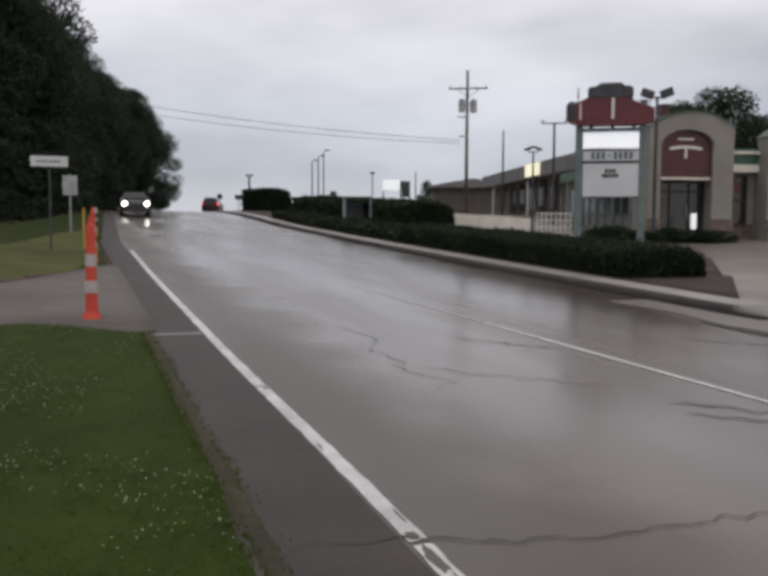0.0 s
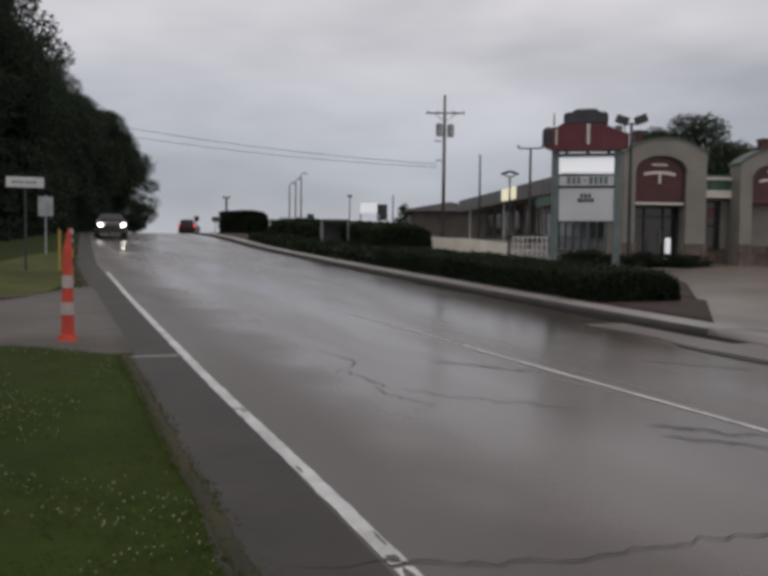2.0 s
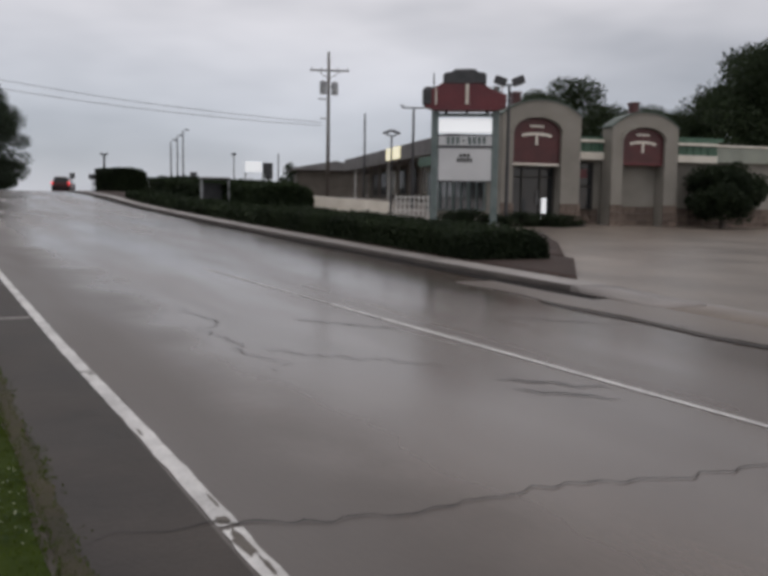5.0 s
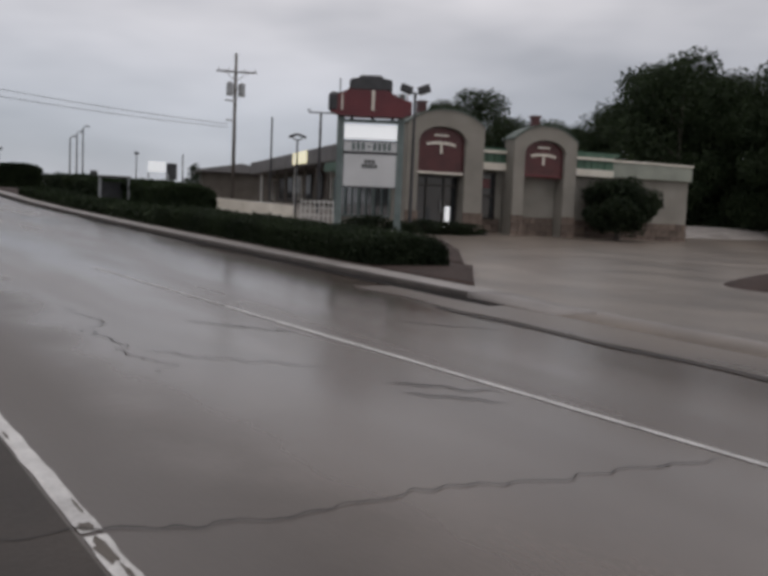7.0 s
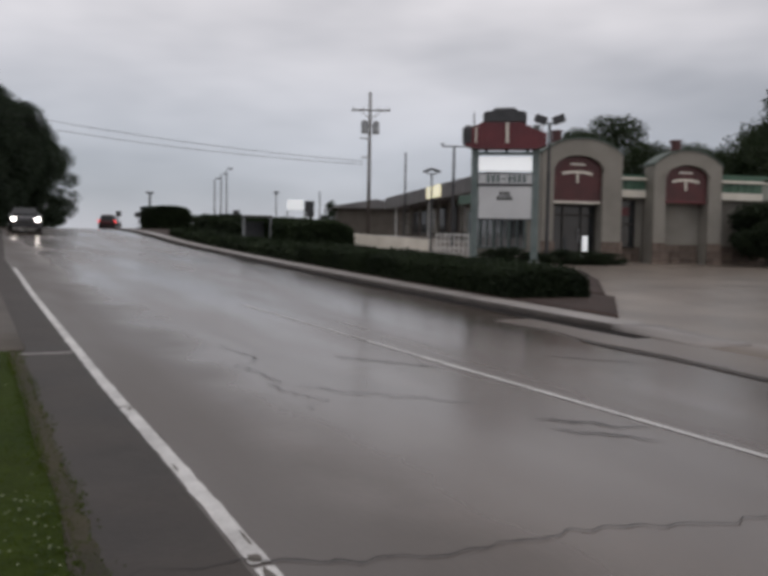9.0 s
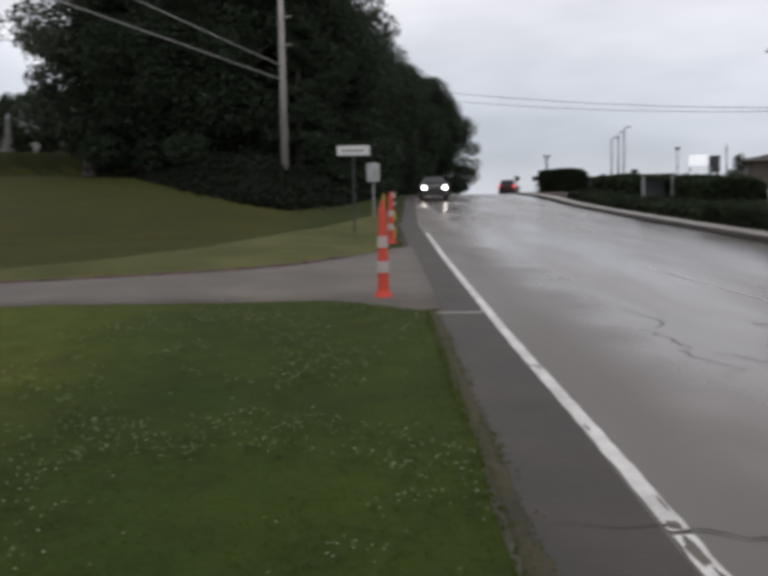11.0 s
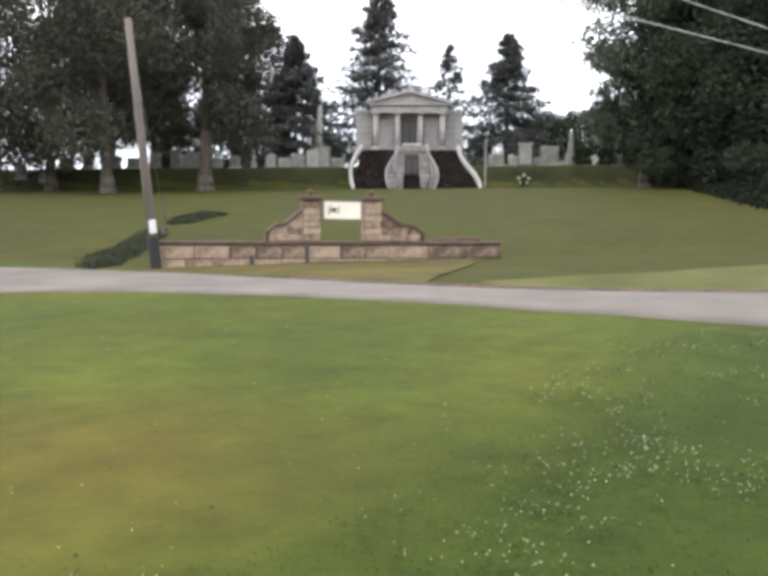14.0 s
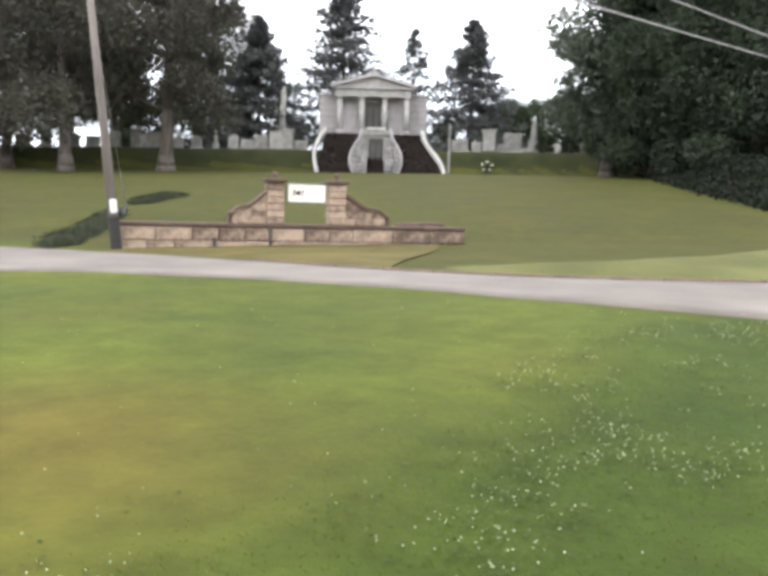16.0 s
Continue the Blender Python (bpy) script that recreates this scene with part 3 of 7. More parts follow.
def wander(x0, y0, x1, y1, n, amp, width, seed, name="crack"):
    """A crack that wanders from one place on the road to another."""
    verts, faces = [], []
    dx, dy = x1 - x0, y1 - y0
    ln = math.hypot(dx, dy)
    for i in range(n + 1):
        t = i / n
        o = amp * (noise.noise((t * 5, seed, 0)) + 0.5 * noise.noise((t * 17, seed, 4)) + 0.3 * noise.noise((t * 45, seed, 7)))
        w = width * (0.45 + 0.7 * abs(noise.noise((t * 21, seed, 9)))) * min(1, 6 * t + 0.2, 6 * (1 - t) + 0.2)
        cx, cy = x0 + dx * t - dy / ln * o, y0 + dy * t + dx / ln * o
        for s in (-1, 1):
            x, y = cx - dy / ln * w * s, cy + dx / ln * w * s
            verts.append((x, y, road_z(y) + 0.0035))
        if i:
            faces.append((2 * i - 2, 2 * i - 1, 2 * i + 1, 2 * i))
    me = bpy.data.meshes.new(name)
    me.from_pydata(verts, [], faces)
    me.materials.append(M_TAR)
    ob = new(name, me)
    ob.parent = road
    return ob


wander(0.85, 3.72, 5.6, 3.12, 110, 0.17, 0.0085, 1)
wander(3.2, 10.6, 2.9, 6.6, 50, 0.35, 0.011, 2)
wander(3.1, 7.6, 4.4, 6.3, 40, 0.2, 0.014, 3)
wander(4.4, 5.4, 5.0, 4.8, 20, 0.1, 0.022, 4)
wander(5.7, 3.0, 9.0, 2.6, 60, 0.15, 0.009, 6)

wander(4.5, 5.75, 5.2, 5.1, 20, 0.1, 0.024, 8)
wander(4.1, 9.2, 5.0, 8.1, 24, 0.15, 0.022, 10)
wander(6.6, 8.6, 7.6, 7.6, 24, 0.12, 0.024, 11)


def bare_spot(x, y, rx, ry, seed):
    """A ragged spot where the paint has come off down to the asphalt."""
    bm = bmesh.new()
    ring = []
    for i in range(22):
        a = 2 * math.pi * i / 22
        k = 1 + 0.5 * noise.noise((math.cos(a) * 1.6, math.sin(a) * 1.6, seed)) + 0.3 * noise.noise((math.cos(a) * 5, math.sin(a) * 5, seed))
        py = y + ry * k * math.sin(a)
        ring.append(bm.verts.new((x + rx * k * math.cos(a), py, road_z(py) + 0.0025)))
    bm.faces.new(ring)
    me = bpy.data.meshes.new("bare_spot")
    bm.to_mesh(me)
    bm.free()
    me.materials.append(M_DRIVE)
    new("bare_spot", me).parent = road


for i, (x, y, rx, ry) in enumerate(((1.497, 3.46, 0.034, 0.13), (1.495, 3.74, 0.036, 0.05), (1.515, 3.2, 0.012, 0.09), (1.53, 4.02, 0.007, 0.09), (1.49, 7.07, 0.03, 0.035), (1.47, 5.3, 0.009, 0.08), (1.54, 6.1, 0.008, 0.1))):
    bare_spot(x, y, rx, ry, i)

far_kerb = sheet("kerb", [0, 1, 2, 3], steps(10.4, 100, 90) + steps(104, 200, 24), lambda u, y: ((9.3, 9.31, 9.39, 9.4)[u] + bend(y), y, road_z(y) + (0.0, 0.085, 0.09, 0.0)[u]), M_KERBFACE, "dark wet concrete kerb")
sheet("pavement", [9.39, 10.1], steps(10.4, 100, 90) + steps(104, 200, 24), lambda u, y: (u + bend(y), y, road_z(y) + 0.088), M_PAVE, "narrow wet concrete pavement beside the hedge")
sheet("verge", steps(10.05, 13.0, 6), steps(0, 1, 90), lambda u, v: (lambda y: (u + bend(y), y, road_z(y) + 0.1))((11.1 + (u - 10.05) * 1.2) * (1 - v) + 100 * v), M_MULCH, "red-brown bark mulch bed under the hedge", thick=0.2)
sheet("mulch_point", steps(12.9, 16.4, 7), steps(0, 1, 40), lambda u, v: (lambda y: (u + bend(y), y, road_z(y) + 0.1 + 0.22 * smooth(12.9, 15.5, u) * smooth(0, 0.08, v)))((11.1 + (u - 10.05) * 1.3) * (1 - v) + 30 * v), M_MULCH, "red-brown bark mulch rising behind the hedge", thick=0.25)
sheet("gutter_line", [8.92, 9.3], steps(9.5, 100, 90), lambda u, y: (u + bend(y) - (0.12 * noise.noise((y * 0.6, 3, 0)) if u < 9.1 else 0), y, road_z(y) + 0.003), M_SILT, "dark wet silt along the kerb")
kerb_end = sheet("ramp_kerb", [0, 1, 2, 3], steps(8.6, 10.4, 6), lambda u, y: ((9.3, 9.31, 9.9, 10.3)[u] + bend(y), y, road_z(y) + (0, 0.08, 0.09, 0.06)[u] * (y - 8.4) / 2), M_KERB, "pale concrete kerb end falling to the entrance", thick=0.15)
lot = sheet("car_park", steps(9.33, 90, 60), steps(-40, 95, 100), lambda u, y: (u + bend(y) * (1 - smooth(9.33, 40, u)), y, land(u, y) - 0.02 + 0.02 * smooth(11, 14, u)), M_LOT, "wet brownish concrete car park and entrance", thick=0.1)
sheet("gutter", [8.2, 8.7, 9.32], steps(-40, 12, 120), lambda u, y: (u + bend(y) + (0.12 * noise.noise((y * 0.8, 7, 0)) + 0.05 * noise.noise((y * 3.1, 2, 0)) if u < 8.3 else 0), y, road_z(y) + 0.002), M_GUTTER, "pale wet concrete gutter across the entrance")
sheet("gutter_silt", [0, 0.5, 1], steps(-20, 9.6, 120), lambda u, y: (8.0 + bend(y) + 0.2 * noise.noise((y * 0.5, 1, 0)) + u * (0.16 + 0.3 * max(0.0, noise.noise((y * 0.35, 4, 2)))), y, road_z(y) + 0.005), M_SHOULDER, "dark wet silt along the gutter")


def lane_near(x):
    return max(11.3 - 0.041 * max(0, -x - 6.5) ** 2, lane_far(x) - 4.9 if x < -10 else 0) - 0.9 * smooth(-0.9, 0.75, x) ** 2


def lane_far(x):
    return 13.2 - 0.012 * max(0, -x - 10) ** 2 + 0.037 * (x + 10) ** 2 * (1 if x > -10 else 0) + 2.6 * smooth(-2.6, 0.9, x) ** 2


sheet("lane", steps(-70, -22, 24) + steps(-21.5, 0.9, 60), steps(0, 1, 6), lambda x, v: (x, lane_near(x) * (1 - v) + lane_far(x) * v, land(x, lane_near(x) * (1 - v) + lane_far(x) * v) + 0.028), M_DRIVE, "grey damp asphalt lane into the cemetery", thick=0.1)

sheet("shoulder_patch", [0.82, 1.38], steps(10.08, 10.2, 3), lambda u, y: (u, y + 0.05 * noise.noise((u * 6, 1, 0)), road_z(y) + 0.004), M_KERB, "pale worn mark across the shoulder")
sheet("planting_island", steps(0, 1, 6), steps(0, 2 * math.pi, 28), lambda r, a: (21.6 + 4.6 * r * math.cos(a), 10.6 + 2.0 * r * math.sin(a), land(21.6, 10.6) - 0.02 + 0.4 * (1 - r ** 3)), M_MULCH, "low brown planting island in the car park")
sheet("raised_apron", steps(44.5, 75, 8), steps(0, 1, 5), lambda x, v: (x, 33.5 + 9 * v, land(x, 33) - 0.05 + 0.85 * smooth(0, 0.3, v) * smooth(44, 50, x)), M_PAVE, "pale wet concrete apron rising behind the car park", thick=0.3)


def between(tab, v):
    for (a, b), (c, d) in zip(tab, tab[1:]):
        if v <= c:
            return b + (d - b) * max(0.0, (v - a) / (c - a))
    return tab[-1][1]


# a low crest of paler turf that follows the lane and the road, its lit slope put into the colour
CREST = ((13.6, -9.2), (14.3, -8.2), (15.9, -6.7), (18.5, -5.1), (22.1, -3.7), (27.2, -2.0), (36, 0.2))
BRIM = ((13.6, -7.2), (14.2, -5.0), (15, -3.1), (16.2, -1.3), (18.9, 0.0), (24, 0.62), (36, 0.9))


def crest_turf(u, y):
    c, e = between(CREST, y), between(BRIM, y)
    x = c - 0.5 + (e - c + 0.5) * u + 0.25 * noise.noise((y * 0.5, u * 2, 6)) * (1 - u)
    return (x, y, land(x, y) - 0.01 + 0.16 * smooth(13.7, 16.0, y) * smooth(0, 0.3, u) * (1 - 0.85 * smooth(0.35, 1, u)) + 0.02 * noise.noise((x, y, 1)))


sheet("turf_crest", steps(0, 1, 14), steps(13.6, 36, 80), crest_turf, M_PALETURF, "low crest of paler turf beside the lane, its lit slope in the colour")


def earth_strip(x, v):
    y0 = lane_far(x) + 0.06
    y1 = min(13.75 + (x + 16.2) * 1.235, y0 + 6.0 * smooth(-8.2, -10.8, x) + 0.1) + 0.15 * noise.noise((x * 1.3, 0, 4))
    y = y0 + (max(y0 + 0.08, y1) - y0) * v
    return (x, y, ground_z(x, y) + 0.028)


sheet("worn_verge", steps(-15.9, -8.2, 60), steps(0, 1, 16), earth_strip, M_EARTH, "worn brownish turf between the entrance wall and the lane")

# the terrace bank, where shade under the trees is drawn as darker grass
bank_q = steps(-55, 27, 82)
sheet("bank", steps(71.7, 75.4, 12), bank_q, lambda p, q: (*along(p, q), land(*along(p, q)) + 0.03 + 0.04 * noise.noise((p * 0.8, q * 0.5, 2))), M_BANKSHADE, "rough olive-green bank grass, darkened for tree shade", thick=0.2)


# ---- trees ----
def leaf_mesh(name, pts, sizes, mat, rng, tilt=1.0):
    """Small three-sided leaves or tufts at many places, each turned its own way."""
    n = len(pts)
    a = rng.normal(size=(n, 3))
    a[:, 2] *= tilt
    a /= np.linalg.norm(a, axis=1)[:, None]
    b = np.cross(a, rng.normal(size=(n, 3)))
    b /= np.linalg.norm(b, axis=1)[:, None]
    s = sizes[:, None]
    v = np.stack([pts - a * s + b * s * 0.5, pts - a * s * 0.7 - b * s * 0.5, pts + a * s * 1.1], 1).reshape(-1, 3)
    me = bpy.data.meshes.new(name)
    me.from_pydata(v.tolist(), [], np.arange(3 * n).reshape(-1, 3).tolist())
    me.materials.append(mat)
    return me


def broadleaf(m, height, radius, clear, seed, mat, label, count=5200, leaf=0.26, trunk=0.35, group="broadleaf trees"):
    rng = np.random.default_rng(seed)
    ob = thing("tree", m, label, "tree", group)
    bm = bmesh.new()
    lean = rng.normal(size=2) * 0.25
    top = (lean[0], lean[1], height * 0.75)
    tube(bm, (0, 0, -0.3), (lean[0] * 0.3, lean[1] * 0.3, clear + 0.5), trunk * 1.25, trunk * 0.85, 10)
    for z0, z1, r0, r1 in ((-0.3, 0.35, 1.75, 1.45), (0.33, 1.2, 1.45, 1.15)):
        tube(bm, (0, 0, z0), (lean[0] * 0.02, lean[1] * 0.02, z1), trunk * r0, trunk * r1, 12)
    tube(bm, (lean[0] * 0.3, lean[1] * 0.3, clear + 0.4), top, trunk * 0.85, trunk * 0.25, 8)
    mids = []
    k = 34
    for i in range(k):
        h = (i + 0.5) / k
        z = clear + (height - clear) * h
        r = radius * math.sqrt(max(0.06, 1 - (2 * h - 0.85) ** 2 / 1.4)) * rng.uniform(0.45, 0.92)
        an = rng.uniform(0, 2 * math.pi)
        mids.append((r * math.cos(an), r * math.sin(an), z, radius * rng.uniform(0.24, 0.42)))
        if i % 4 == 0:
            tube(bm, (lean[0] * 0.4, lean[1] * 0.4, max(clear, z * 0.72)), mids[-1][:3], trunk * 0.3, 0.04, 6)
    part("trunk", bm, M_BARK, ob, smooth_shade=True)
    mids = np.array(mids)
    pick = rng.integers(0, k, count)
    d = rng.normal(size=(count, 3))
    d /= np.linalg.norm(d, axis=1)[:, None]
    rr = mids[pick, 3] * rng.uniform(0.25, 1.18, count) ** 0.6
    pts = mids[pick, :3] + d * rr[:, None] * np.array([1.1, 1.1, 0.8])
    crown = new("crown", leaf_mesh("crown", pts, leaf * rng.uniform(0.6, 1.35, count), mat, rng))
    crown.parent = ob
    return ob


def conifer(m, height, radius, clear, seed, mat, label, count=5200, leaf=0.28, gaps=0.3, group="conifers"):
    rng = np.random.default_rng(seed)
    ob = thing("tree", m, label, "conifer tree", group)
    bm = bmesh.new()
    tube(bm, (0, 0, -0.3), (0, 0, height * 0.97), height * 0.018 + 0.06, 0.03, 9)
    pts, sz = [], []
    layers = int(height / 0.62)
    per = max(8, count // (layers * 9))
    for i in range(layers):
        h = clear + (height - clear) * i / layers
        t = i / layers
        reach = radius * (1 - t) ** 0.88 * rng.uniform(0.9, 1.06) + 0.16
        for j in range(9):
            if rng.random() < gaps:
                continue
            an = rng.uniform(0, 2 * math.pi)
            ln = reach * rng.uniform(0.55, 1.1)
            up = rng.uniform(-0.35, 0.35)
            if j == 0 and i % 2 == 0:
                tube(bm, (0, 0, h), (ln * 0.9 * math.cos(an), ln * 0.9 * math.sin(an), h - ln * 0.1), 0.05, 0.015, 5)
            s = rng.uniform(0.05, 1, per) ** 0.7 * ln
            w = (0.10 + 0.22 * (s / ln)) * ln * 0.5 * rng.normal(size=per)
            z = h + up - 0.3 * s + 0.16 * s * (s / ln) + rng.normal(size=per) * 0.2
            pts.append(np.stack([s * math.cos(an) - w * math.sin(an), s * math.sin(an) + w * math.cos(an), z], 1))
            sz.append(leaf * rng.uniform(0.6, 1.3, per))
    part("trunk", bm, M_BARK, ob, smooth_shade=True)
    pts.append(np.stack([rng.normal(size=20) * 0.1, rng.normal(size=20) * 0.1, height - rng.uniform(0, 0.9, 20)], 1))
    sz.append(np.full(20, leaf * 0.7))
    crown = new("crown", leaf_mesh("crown", np.concatenate(pts), np.concatenate(sz), mat, rng, 0.35))
    crown.parent = ob
    return ob


def standing(x, y, turn=0.0):
    return Matrix.Translation((x, y, land(x, y))) @ Matrix.Rotation(turn, 4, "Z")


def grown(ob, m, s, sz=None):
    """A copy of a tree at m, grown to another size."""
    o = copy_thing(ob, m)
    o.scale = (s, s, sz or s)
    return o


rng0 = random.Random(7)
# the dark row on the cemetery's side of the road, with its undergrowth
EDGE = ((0.0, -21.0, 73.0), (0.25, -14.2, 53.5), (0.45, -8.8, 42.2), (0.55, -5.6, 37.0), (0.65, -3.9, 37.0), (0.8, -2.4, 44.7), (1.0, -0.4, 59.6))


def undergrowth_at(u, v):
    """u along the wood's edge, v from the edge inwards: the place on the growth's top."""
    x0, y0 = between([e[:2] for e in EDGE], u), between([(e[0], e[2]) for e in EDGE], u)
    x, y = x0 + (-9.0 - x0) * v, y0 + (66.0 - y0) * v
    d = math.hypot(x - x0, y - y0)
    h = 0.1 + 1.3 * smooth(0.0, 9.0, d) + 0.4 * smooth(0, 2, d) * noise.noise((x * 0.45, y * 0.45, 3))
    return x, y, land(x, y) + max(0.05, h)


# drawn in near-black tones that include the shade beneath the trees
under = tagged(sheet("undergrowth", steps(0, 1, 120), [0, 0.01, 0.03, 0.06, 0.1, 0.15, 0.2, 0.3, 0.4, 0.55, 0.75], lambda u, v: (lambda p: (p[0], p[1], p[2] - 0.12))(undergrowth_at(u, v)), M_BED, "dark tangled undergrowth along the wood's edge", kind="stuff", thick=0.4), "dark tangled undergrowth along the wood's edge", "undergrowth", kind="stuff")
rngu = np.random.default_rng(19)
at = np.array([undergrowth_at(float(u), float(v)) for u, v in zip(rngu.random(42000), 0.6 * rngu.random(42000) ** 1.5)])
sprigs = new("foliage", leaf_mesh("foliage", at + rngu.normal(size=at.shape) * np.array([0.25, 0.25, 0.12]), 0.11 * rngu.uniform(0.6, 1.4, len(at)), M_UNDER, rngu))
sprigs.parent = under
row_a = conifer(standing(*polar(2.5, 62)), 16.5, 4.6, 0.6, 11, M_LEAF_DARK, "tall dark dense conifer in the row beside the road", 26000, 0.17, 0.06, "dark row by the road")
row_b = broadleaf(standing(*polar(8.5, 61)), 16.5, 5.0, 1.0, 12, M_LEAF_DARK, "tall dark dense broadleaf tree in the row beside the road", 27000, 0.165, 0.4, "dark row by the road")
row_c = broadleaf(standing(*polar(14, 63)), 17.5, 5.4, 1.0, 13, M_LEAF_DARK, "tall dark dense broadleaf tree at the wood's edge", 27000, 0.165, 0.4, "dark row by the road")
for i in range(17):
    y = 56 + i * 5.0
    for k, off in enumerate((-6.7, -12.0)):
        if k and i > 9:
            continue
        x = 0.00149 * (y - 30) ** 2 + off + (1.0 if i < 8 else 0.6) + rng0.uniform(-0.6, 0.4)
        src = (row_a, row_b, row_c)[(i + k * 2) % 3]
        s = rng0.uniform(0.86, 1.02) * (0.97 if k == 0 else 1.12)
        grown(src, standing(x, y + k * 2.5, rng0.uniform(0, 6.2)), s, s * rng0.uniform(0.95, 1.06))
for az, d in ((5.5, 62), (10.5, 64), (11.5, 62), (15.0, 66), (14.6, 63), (15.4, 72), (7.0, 70), (13, 72)):
    s = rng0.uniform(0.9, 1.08)
    grown((row_b, row_c)[rng0.randrange(2)], standing(*polar(az, d), rng0.uniform(0, 6.2)), s)

broadleaf(standing(*polar(17.8, 67)), 17.5, 5.6, 3.4, 14, M_LEAF_EDGE, "tall dark tree with high spreading boughs over the graves", 27000, 0.165, 0.45, "dark row by the road")

# cemetery: the old trees by the terrace, and the spruces behind the tomb
big = broadleaf(standing(*polar(46.2, 70)), 19.0, 6.2, 4.2, 21, M_LEAF_OLD, "huge old tree with a flared pale trunk on the terrace edge", 36000, 0.165, 0.5, "cemetery trees")
bigger = broadleaf(standing(*polar(52.2, 68)), 20.0, 7.0, 3.2, 22, M_LEAF_OLD, "old broad tree with a dark trunk in the cemetery", 36000, 0.165, 0.42, "cemetery trees")
for az, d, s in ((43.4, 92, 1.0), (49.3, 84, 1.0), (55.5, 78, 0.95), (64.5, 78, 1.0), (52, 104, 1.05)):
    grown((big, bigger)[rng0.randrange(2)], standing(*polar(az, d), rng0.uniform(0, 6.2)), s)
broadleaf(standing(*polar(58.6, 76)), 18.5, 6.4, 2.2, 23, M_LEAF_OLD, "thin-crowned old tree with sky between its twigs", 11000, 0.15, 0.4, "cemetery trees")
spruce_big = conifer(standing(*polar(34.95, 96)), 21.0, 9.6, 1.2, 31, M_SPRUCE, "tall spruce with drooping boughs behind the tomb", 30000, 0.21, 0.1, "cemetery spruces")
conifer(standing(*polar(40.4, 88)), 13.4, 7.4, 0.4, 32, M_SPRUCE, "dense dark spruce among the gravestones", 27000, 0.20, 0.03, "cemetery spruces")
conifer(standing(*polar(30.4, 104)), 15.4, 6.0, 1.6, 33, M_SPRUCE, "thin open spruce behind the tomb", 8500, 0.19, 0.3, "cemetery spruces")
conifer(standing(*polar(26.6, 94)), 14.6, 8.4, 0.5, 34, M_SPRUCE, "dark spruce with an uneven outline beside the graves", 24000, 0.20, 0.06, "cemetery spruces")
shrub = broadleaf(standing(*polar(24.3, 110)), 7.0, 3.2, 0.6, 41, M_LEAF, "rounded low tree at the back of the cemetery", 8000, 0.2, 0.16, "cemetery back trees")
for az, d, s in ((22.6, 118, 1.1), (25.6, 122, 0.85), (38.3, 112, 0.7), (33.4, 118, 0.8), (28.3, 120, 0.75), (42, 116, 1.0), (45, 118, 1.1), (48, 116, 1.0), (20.5, 112, 1.2), (18.8, 110, 1.25), (17.0, 114, 1.3)):
    grown(shrub, standing(*polar(az, d), rng0.uniform(0, 6.2)), s)

# the wood behind the restaurant
wood = broadleaf(standing(*polar(-53.5, 72)), 13.0, 5.8, 0.5, 51, M_LEAF, "large dark tree in the wood behind the car park", 27000, 0.165, 0.4, "wood behind the car park")
for az, d, s in ((-51.5, 80, 0.95), (-56.5, 74, 0.92), (-59.5, 70, 0.92), (-49.8, 86, 0.8), (-63, 70, 0.88), (-66, 66, 1.0), (-55, 88, 1.0), (-61, 84, 1.02), (-47.6, 90, 0.66), (-46.2, 98, 0.74), (-44.5, 102, 0.74), (-40.2, 84, 0.82), (-38.9, 92, 0.8), (-42.3, 88, 0.68), (-58, 96, 1.0)):
    grown(wood, standing(*polar(az, d), rng0.uniform(0, 6.2)), s)
roundtree = broadleaf(standing(*polar(-50.1, 44)), 2.6, 1.8, 0.8, 61, M_HEDGE, "small round-crowned ornamental tree by the restaurant wall", 16000, 0.1, 0.1)

